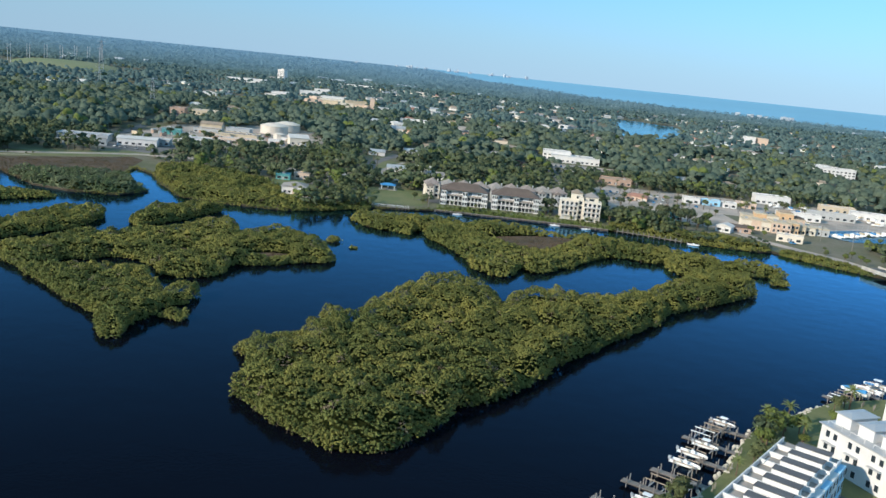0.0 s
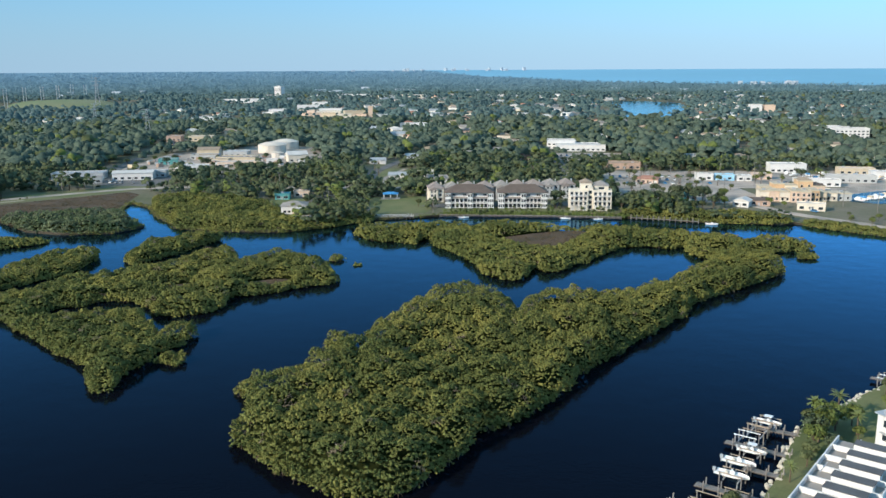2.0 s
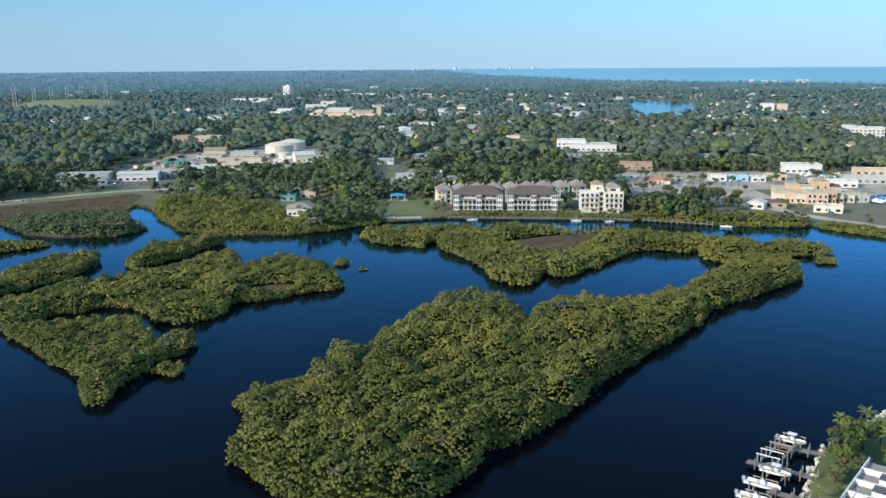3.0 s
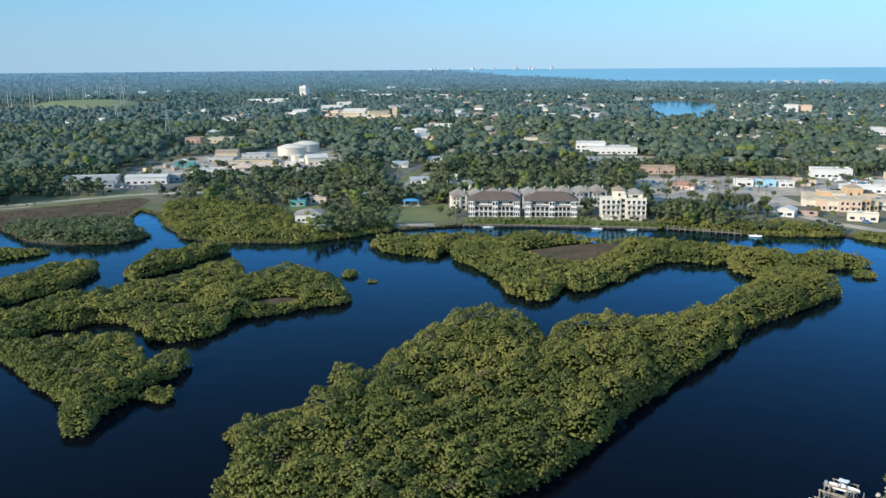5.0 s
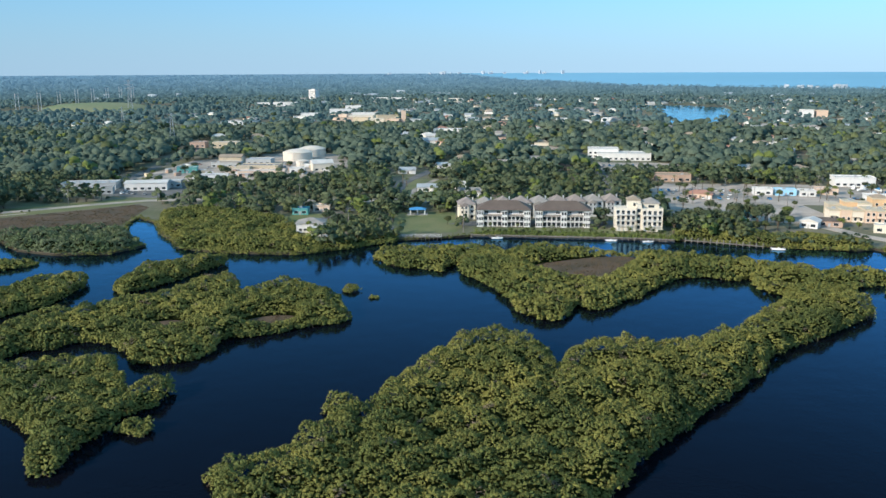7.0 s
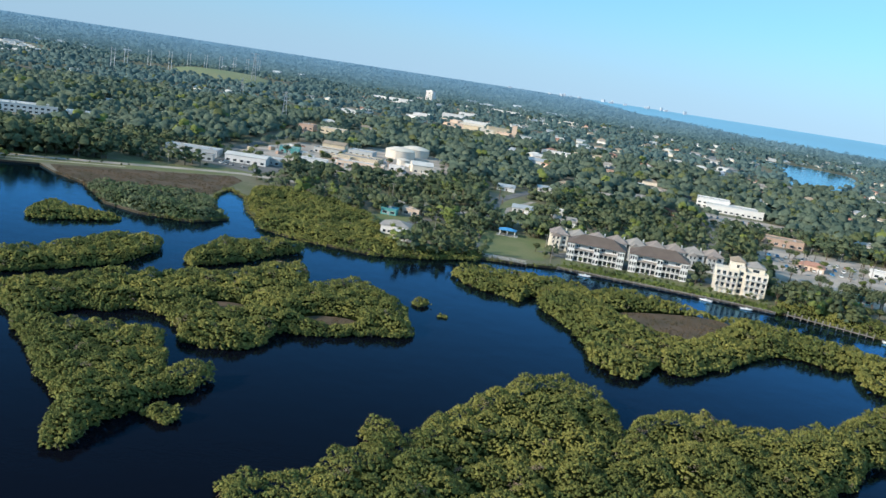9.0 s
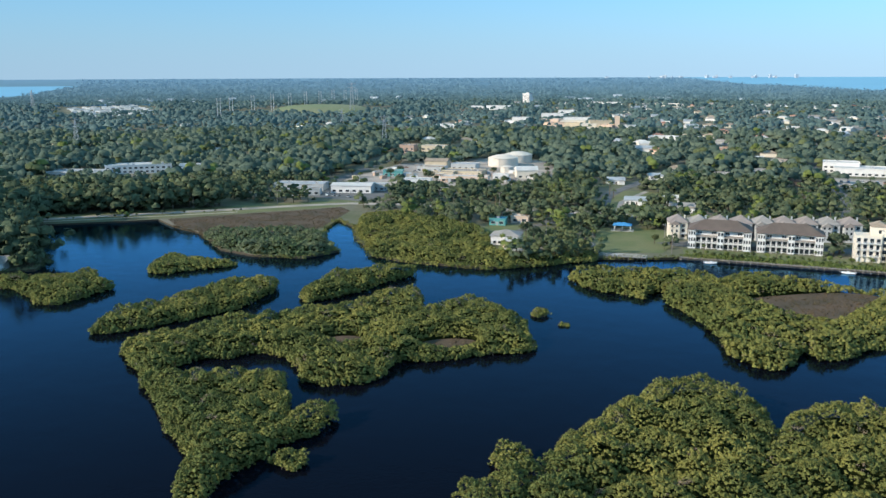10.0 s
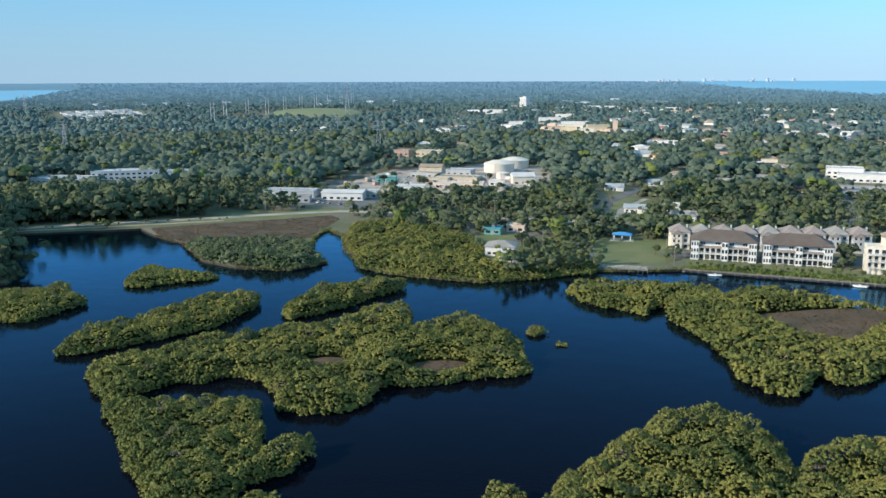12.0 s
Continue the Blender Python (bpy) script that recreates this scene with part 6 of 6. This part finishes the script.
# ---- works yard and verge ----
def container_kind(mat, label):
    """A corrugated steel store container with a pair of doors."""
    c = thing("storage_container", pose(0, 0, -60), label, "container", "containers in the works yard")
    rim = [(-3 + .25 * k, -1.2 - .06 * (k // 2 % 2)) for k in range(25)]
    rim += [(x, -y) for x, y in rim[::-1]]
    k = len(rim)
    m = Mesh().add([(x, y, z) for z in (.15, 2.6) for x, y in rim], [tuple(range(k - 1, -1, -1)), tuple(range(k, 2 * k))] + [(i, (i + 1) % k, k + (i + 1) % k, k + i) for i in range(k)])
    part("body", m, mat, c)
    for v in (-.6, .6):
        part("door", Mesh().box(3.0, v - .56, .25, 3.06, v + .56, 2.5), mat, c)
    part("skid", Mesh().box(-3, -1.1, 0, 3, -.8, .15).box(-3, .8, 0, 3, 1.1, .15), STEEL, c)
    return c


STORES = [(container_kind(TAN, "tan steel container"), "tan steel storage container on the dusty yard"), (container_kind(GREYWALL, "grey container"), "grey steel storage container on the dusty yard"),
          (container_kind(WHITE, "white container"), "white steel storage container on the dusty yard"), (container_kind(BRICKRED, "brown container"), "brown steel storage container on the dusty yard")]
g = np.random.default_rng(31)
for i in range(44):
    ob, label = STORES[i % 4]
    at = pose(-292 + 3.3 * i + g.uniform(-1.5, 1.5), 712 + (i * 37 % 84) * .9, LAND + .12, 0, 0, g.uniform(-25, 25) + 90 * (i % 2))
    if i < 4:
        ob.matrix_basis = at
        tagged(ob, label)
    else:
        tagged(copy_thing(ob, at), label)
for i in range(26):
    tree((1, 2, 0)[i % 3], g.uniform(-300, -150), g.uniform(700, 800) if i % 2 else g.uniform(700, 722), g.uniform(.5, .9), g.uniform(0, 360))
for i in range(14):                                    # bushes along the causeway
    t = (i + g.uniform(.1, .9)) / 14
    tree(1 + i % 2, -384 + 100 * t + 3, 472 + 72 * t - 1, g.uniform(.16, .34), g.uniform(0, 360))
for i in range(16):                                    # scrub beside the causeway to the bridge
    x = g.uniform(192, 240)
    tree(i % 2, x, 700 - 1.25 * x + g.uniform(8, 40), g.uniform(.25, .5), g.uniform(0, 360))
for i in range(30):                                    # planting on the car park
    tree((1, 2, 0)[i % 3], g.uniform(96, 260), g.uniform(598, 688), g.uniform(.35, .7), g.uniform(0, 360))
for i in range(9):
    palm(2 + i % 2, g.uniform(100, 180), g.uniform(640, 690), size=g.uniform(.9, 1.2), turn=g.uniform(0, 360))
rail = thing("guard_rail", pose(0, 0, LAND), "grey steel guard rail along the causeway", "guard rail")
steps = [(-372, 477), (-352, 494), (-325, 515), (-297, 537)]
for (ax, ay), (bx, by) in zip(steps[:-1], steps[1:]):
    part("beam", Mesh().beam((ax, ay, .72), (bx, by, .72), .3), STEEL, rail)
    n = int(math.hypot(bx - ax, by - ay) / 4)
    for i in range(n):
        x, y = ax + (bx - ax) * i / n, ay + (by - ay) * i / n
        part("post", Mesh().box(x - .08, y - .08, 0, x + .08, y + .08, .8), TIMBER, rail)

# far walls: haze is in the bluish colour and a faint emission
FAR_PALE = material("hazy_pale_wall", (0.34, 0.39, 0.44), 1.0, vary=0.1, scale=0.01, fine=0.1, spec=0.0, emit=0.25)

# ---- roads, yards, parks ----
strip("road", [(-560, 330), (-470, 400), (-376, 481), (-356, 498), (-327, 519), (-298, 542), (-266, 569), (-238, 589), (-200, 597), (-130, 596), (-40, 596), (60, 600), (150, 602), (260, 590)], 7.5, LAND + .18, LOT, "pale two-lane road along the causeway")
strip("road", [(-470, 391), (-374, 471), (-325, 507), (-288, 536)], 2.4, LAND + .14, LOT, "narrow pale path beside the causeway road", "path")
strip("road", [(-106, 500), (-110, 520), (-104, 545), (-92, 570), (-86, 594)], 5, LAND + .16, ASPHALT, "grey asphalt drive to the shore house", "drive")
strip("road", [(-66, 604), (-70, 650), (-60, 706)], 4, LAND + .16, LOT, "pale path through the open grass", "path")
strip("road", [(158, 600), (152, 560), (158, 530), (167, 513), (174, 496), (187, 478), (202, 461), (210, 442), (211, 436)], 8, LAND + .2, LOT, "pale road running to the bridge")
strip("road", [(-285, 620), (-310, 760), (-345, 1000), (-390, 1400)], 8, LAND + .18, ASPHALT, "straight grey street through the woods")
strip("road", [(-76, 600), (-84, 680), (-70, 760), (-40, 900)], 8, LAND + .18, ASPHALT, "grey street among trees")
strip("road", [(60, 604), (70, 720), (62, 900), (90, 1200)], 7, LAND + .18, ASPHALT, "wide grey street between shops")
strip("road", [(-400, 1280), (-100, 1300), (250, 1230), (520, 1180)], 10, LAND + .18, ASPHALT, "cross street in the suburbs")
for o, mat, label, category in (([(90, 548), (150, 530), (180, 536), (176, 600), (268, 600), (262, 668), (205, 690), (90, 690)], LOT, "pale car park of broken asphalt", "car park"),
                                ([(-296, 700), (-240, 672), (-150, 688), (-140, 790), (-175, 905), (-240, 905), (-300, 830)], LOT, "pale dusty works yard", "yard"),
                                ([(-285, 612), (-236, 600), (-222, 640), (-236, 662), (-330, 640)], ASPHALT, "grey roadside forecourt", "yard"),
                                ([(72, 768), (142, 772), (142, 832), (72, 832)], LOT, "car park before the white store", "car park"),
                                ([(206, 540), (300, 595), (335, 600), (340, 690), (262, 690), (268, 602), (214, 590)], LOT, "pale boatyard by the marina", "yard"),
                                ([(-36, 518), (-24, 512), (66, 520), (70, 532), (-20, 528)], ASPHALT, "asphalt lane behind the townhouses", "lane")):
    sheet("pavement", o, LAND + .1, mat, label, category)
for o, label in (([(-470, 388), (-374, 468), (-320, 504), (-286, 530), (-240, 572), (-230, 600), (-250, 602), (-300, 562), (-380, 498), (-480, 415)], "rough green verge along the causeway road"),
                 ([(-88, 470), (-74, 474), (-58, 486), (-30, 494), (-27, 512), (-33, 552), (-45, 558), (-70, 552), (-66, 520), (-80, 500)], "mown riverside park lawn"),
                 ([(-20, 490), (62, 486), (80, 483), (80, 500), (52, 506), (10, 508), (-22, 508)], "lawn before the townhouses"),
                 ([(-128, 498), (-116, 484), (-92, 480), (-88, 500), (-110, 545), (-130, 548)], "small lawn by the shore house"),
                 ([(-82, 604), (-56, 604), (-50, 704), (-76, 706)], "strip of open grass in the woods"),
                 ([(-440, 690), (-380, 720), (-380, 760), (-450, 745)], "school playing field")):
    sheet("lawn", o, LAND + .07, GRASS, label, "lawn")
MOUND = material("pale_mound_grass", (0.150, 0.185, 0.085), 0.95, vary=0.2, scale=0.01, fine=0.2, second=(0.18, 0.19, 0.10))
rim = rounded([(-1090, 1930), (-1060, 2050), (-940, 2075), (-835, 1985), (-756, 1790), (-830, 1715), (-960, 1745)], 3)
m, mid, k = Mesh(), rim.mean(0), len(rim)
for share, z in ((1.0, -.3), (.9, 4.0), (.72, 8.5), (.5, 10.6), (.25, 11.4), (.03, 11.6)):
    m.v += [(*map(float, mid + (p - mid) * share), LAND + z) for p in rim]
m.f = [(a * k + i, a * k + (i + 1) % k, (a + 1) * k + (i + 1) % k, (a + 1) * k + i) for a in range(5) for i in range(k)] + [tuple(range(5 * k, 6 * k))]
me = m.data("lawn", MOUND)
me.polygons.foreach_set("use_smooth", [True] * len(me.polygons))
tagged(new("lawn", me), "pale green grassy mound far off", "field", kind="structure")
clear(-1090, 1640, -756, 2075)
for o in ([(118, 474), (184, 532)], [(-66, 484), (-28, 552)], [(-118, 474), (-92, 520)], [(-80, 640), (-54, 706)], [(90, 530), (268, 690)], [(-296, 664), (-146, 830)], [(-84, 586), (-50, 706)], [(-134, 482), (-92, 548)], [(72, 762), (142, 830)], [(212, 520), (310, 600)], [(268, 590), (340, 690)], [(168, 432), (236, 512)], [(212, 500), (312, 600)],
          [(-330, 470), (-205, 575)], [(-30, 486), (85, 508)], [(-290, 600), (-225, 650)]):
    clear(*o[0], *o[1])
sheet("water", rounded(LAKE_SHAPE), LAND + .3, LAKE, "blue lake among the suburbs", "lake")
MARINA = [(226, 537), (239, 527), (262, 535), (290, 556), (302, 588), (262, 580), (236, 564)]
sheet("water", MARINA, LAND + .25, LAKE, "blue marina basin", "marina")
ROADS = [(np.array([(-560, 330), (-470, 400), (-376, 481), (-298, 542), (-238, 589), (-200, 597), (60, 600), (260, 590)]), 14), (np.array([(-285, 620), (-310, 760), (-345, 1000), (-390, 1400)]), 9),
         (np.array([(-76, 600), (-84, 680), (-70, 760), (-40, 900)]), 8), (np.array([(60, 604), (70, 720), (62, 900), (90, 1200)]), 5), (np.array([(158, 600), (158, 530), (187, 478), (211, 436)]), 9),
         (np.array([(-400, 1280), (-100, 1300), (250, 1230), (520, 1180)]), 9)]

# ---- woods ----
def open_ground(xy):
    """Whether each place is free for a tree."""
    ok, gap = inside(np.array(SHORE + arc, dtype=float), xy)
    ok &= gap > 3
    for x0, y0, x1, y1 in CLEAR:
        ok &= ~((xy[:, 0] > x0) & (xy[:, 0] < x1) & (xy[:, 1] > y0) & (xy[:, 1] < y1))
    for line, half in ROADS:
        for a, b in zip(line[:-1], line[1:]):
            e = b - a
            t = np.clip(((xy - a) @ e) / (e @ e), 0, 1)
            ok &= np.linalg.norm(xy - a - t[:, None] * e, axis=1) > half
    for shape, room in ((LAKE_SHAPE, 4), (MARINA, 3), (WOODLESS, 0), (MARSH_WOOD, 0)):
        hit, gap = inside(np.array(shape, dtype=float), xy)
        ok &= ~hit & (gap > room)
    return ok


MARSH_WOOD = [(-265, 463), (-247, 445), (-212, 425), (-180, 430), (-172, 453), (-189, 474), (-205, 490), (-240, 476)]
WOODLESS = [(-208, 545), (-204, 512), (-183, 477), (-160, 449), (-126, 438), (-88, 444), (-96, 464), (-112, 482), (-118, 505), (-135, 530), (-160, 545), (-190, 556)]


def places(near, far, step, a0=-56, a1=38):
    """Jittered places between two distances within the bearings a0 to a1 of the first eye."""
    span = np.arange(-far, far, step)
    xy = np.stack(np.meshgrid(span, np.arange(0, far, step), indexing="ij"), axis=-1).reshape(-1, 2)
    xy = xy + rng.uniform(-.5, .5, xy.shape) * step
    r, a = np.hypot(xy[:, 0], xy[:, 1]), np.degrees(np.arctan2(xy[:, 0], xy[:, 1]))
    xy = xy[(r >= near) & (r < far) & (a > a0) & (a < a1)]
    return xy[open_ground(xy)]


def wood(name, xy, tall, lobes, count, size, mats, label, trunks, seg=7, lobe=1.0, spread=1.0):
    """Many trees as one: crowns of several lobes of leaf sprays round a dark core, on trunks."""
    n = len(xy)
    h = tall * rng.uniform(.65, 1.25, n) * (1 + .2 * waves2(xy[:, 0], xy[:, 1], .03, 5))
    r = h * rng.uniform(.42, .62, n)
    kind = rng.choice(len(mats), n, p=[w for _, w in mats])
    top = None
    for k, (mat, _) in enumerate(mats):
        s = kind == k
        if not s.any():
            continue
        c = np.column_stack([xy[s], LAND + h[s] - r[s] * .95])
        cs, rs, mid = [], [], []
        for _ in range(lobes):
            d = rng.normal(size=(s.sum(), 3)) * np.array([.44, .44, .26])
            cs.append(c + d * r[s, None] * spread), rs.append(r[s] * rng.uniform(.46, .70, s.sum()) * lobe), mid.append(c - np.array([0, 0, 1.0]) * r[s, None] * .5)
        cs, rs = np.concatenate(cs), np.concatenate(rs)
        q = None if not count else tufts(cs, rs, count, np.clip(rs * size, .3, 3.0) * 1.22, .85, -.5, .3, np.concatenate(mid), 3, (0.8, 0.45, 0.2))
        q = joined((q[0], np.repeat(q[1][:, None, :], 3, axis=1)), domes(cs, rs * .86, np.concatenate(mid), seg, .85, .55, .85, .25, .26)) if count else domes(cs, rs, np.concatenate(mid), seg, .85, .55, .85, .25, .26)
        me = quads(name, q, mat)
        if top is None:
            top = tagged(new(name, me), label, "woods", kind="stuff")
        else:
            part("crowns", me, None, top)
    if trunks:
        m = Mesh()
        for (x, y), hh, rr in zip(xy, h, r):
            m.ring(x, y, [(.3, LAND - .2), (.16, LAND + hh - rr)], 4, False)
        part("trunks", m, BARK, top)
    return top


WEST_BANK = [(-490, 325), (-345, 354), (-320, 374), (-300, 380), (-302, 396), (-326, 408), (-352, 432), (-372, 455), (-382, 476), (-470, 400)]
xy = np.stack(np.meshgrid(np.arange(-500, -290, 5.2), np.arange(320, 490, 5.2), indexing="ij"), axis=-1).reshape(-1, 2)
xy = xy + rng.uniform(-2, 2, xy.shape)
ok, gap = inside(np.array(WEST_BANK, dtype=float), xy)
wood("bank_woods", xy[ok & (gap > 2)], 20.0, 16, 10, .4, ((FOREST_NEAR, .92), (OLIVE, .08)), "tall dark trees on the west bank", True, 4, .50, 1.35)
ROADSIDE = [(-482, 402), (-382, 488), (-330, 530), (-305, 549), (-318, 566), (-352, 552), (-400, 520), (-500, 440)]
xy = np.stack(np.meshgrid(np.arange(-500, -290, 7.0), np.arange(400, 570, 7.0), indexing="ij"), axis=-1).reshape(-1, 2)
xy = xy + rng.uniform(-2.6, 2.6, xy.shape)
ok, gap = inside(np.array(ROADSIDE, dtype=float), xy)
wood("bank_woods", xy[ok & (gap > 1.5)], 19.0, 16, 10, .4, ((FOREST_NEAR, .76), (OLIVE, .24)), "tall broad trees behind the causeway road", True, 4, .50, 1.35)
wood("near_woods", places(380, 560, 6.8), 7.6, 14, 10, .42, ((FOREST_NEAR, .56), (OLIVE, .32), (LIGHTGREEN, .12)), "mixed broadleaf trees near the shore", True, 4, .54, 1.35)
wood("near_woods", places(560, 760, 9.2), 10.2, 12, 9, .42, ((FOREST_NEAR, .78), (OLIVE, .16), (LIGHTGREEN, .06)), "mixed broadleaf trees behind the shore road", True, 4, .60, 1.3)
wood("middle_woods", places(760, 1300, 9.8), 12.5, 4, 3, .36, ((FOREST, .88), (OLIVE, .09), (LIGHTGREEN, .03)), "dense suburban tree cover", False, 5, .98, 1.1)
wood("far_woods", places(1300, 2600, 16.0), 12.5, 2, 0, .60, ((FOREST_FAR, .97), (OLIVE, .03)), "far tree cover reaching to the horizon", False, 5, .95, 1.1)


def beyond(near, far, step):
    """Places on the rising sheet of the distance."""
    span = np.arange(-far, far, step)
    p = np.stack(np.meshgrid(span, np.arange(0, far, step), indexing="ij"), axis=-1).reshape(-1, 2)
    p = p + rng.uniform(-.5, .5, p.shape) * step
    r, a = np.hypot(p[:, 0], p[:, 1]), np.degrees(np.arctan2(p[:, 0], p[:, 1]))
    bay = np.where(a > -4, east_bay(a), np.where(a < -41.5, west_bay(a), 17000))
    return p[(r < far_radius(bay)) & (r > near) & (r < far) & (a > -54) & (a < 36) & (waves2(p[:, 0], p[:, 1], .02, 3) > -.75)]


p = np.concatenate([beyond(2560, 3300, 18), beyond(3300, 4750, 26)])
r = np.hypot(p[:, 0], p[:, 1])
c = np.column_stack([p, far_height(r) + rng.uniform(1, 7, len(p)) * np.clip((4900 - r) / 1500, .25, 1)])
# these crowns take the far land's painted haze and its glow
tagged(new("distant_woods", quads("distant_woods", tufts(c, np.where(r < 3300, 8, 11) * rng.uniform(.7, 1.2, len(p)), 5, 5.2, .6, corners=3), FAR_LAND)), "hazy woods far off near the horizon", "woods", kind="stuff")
far_block = thing("distant_building", pose(-400, 3000, far_height(3026)), "pale building far off in the haze", "building", "pale buildings near the horizon")
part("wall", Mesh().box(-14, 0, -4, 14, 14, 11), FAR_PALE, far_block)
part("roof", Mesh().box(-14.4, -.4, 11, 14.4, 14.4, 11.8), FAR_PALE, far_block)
g = np.random.default_rng(12)
for i in range(62):
    if i < 36:
        a, r = g.uniform(-40, 33), g.uniform(2600, 3000)
    elif i < 52:                                       # the skyline beyond the woods
        a, r = g.uniform(-9, 3), g.uniform(4740, 4800)
    else:                                              # white villas on the bay's shore
        a, r = g.uniform(16.5, 20), far_radius(3780)
    o = copy_thing(far_block, pose(r * math.sin(radians(a)), r * math.cos(radians(a)), far_height(r) + 4, 0, 0, g.uniform(-30, 30)))
    o.scale = (g.uniform(.4, 1.2) if i < 36 else g.uniform(.15, .6), 1, g.uniform(.3, .6) if i < 36 else g.uniform(.5, 1.2))
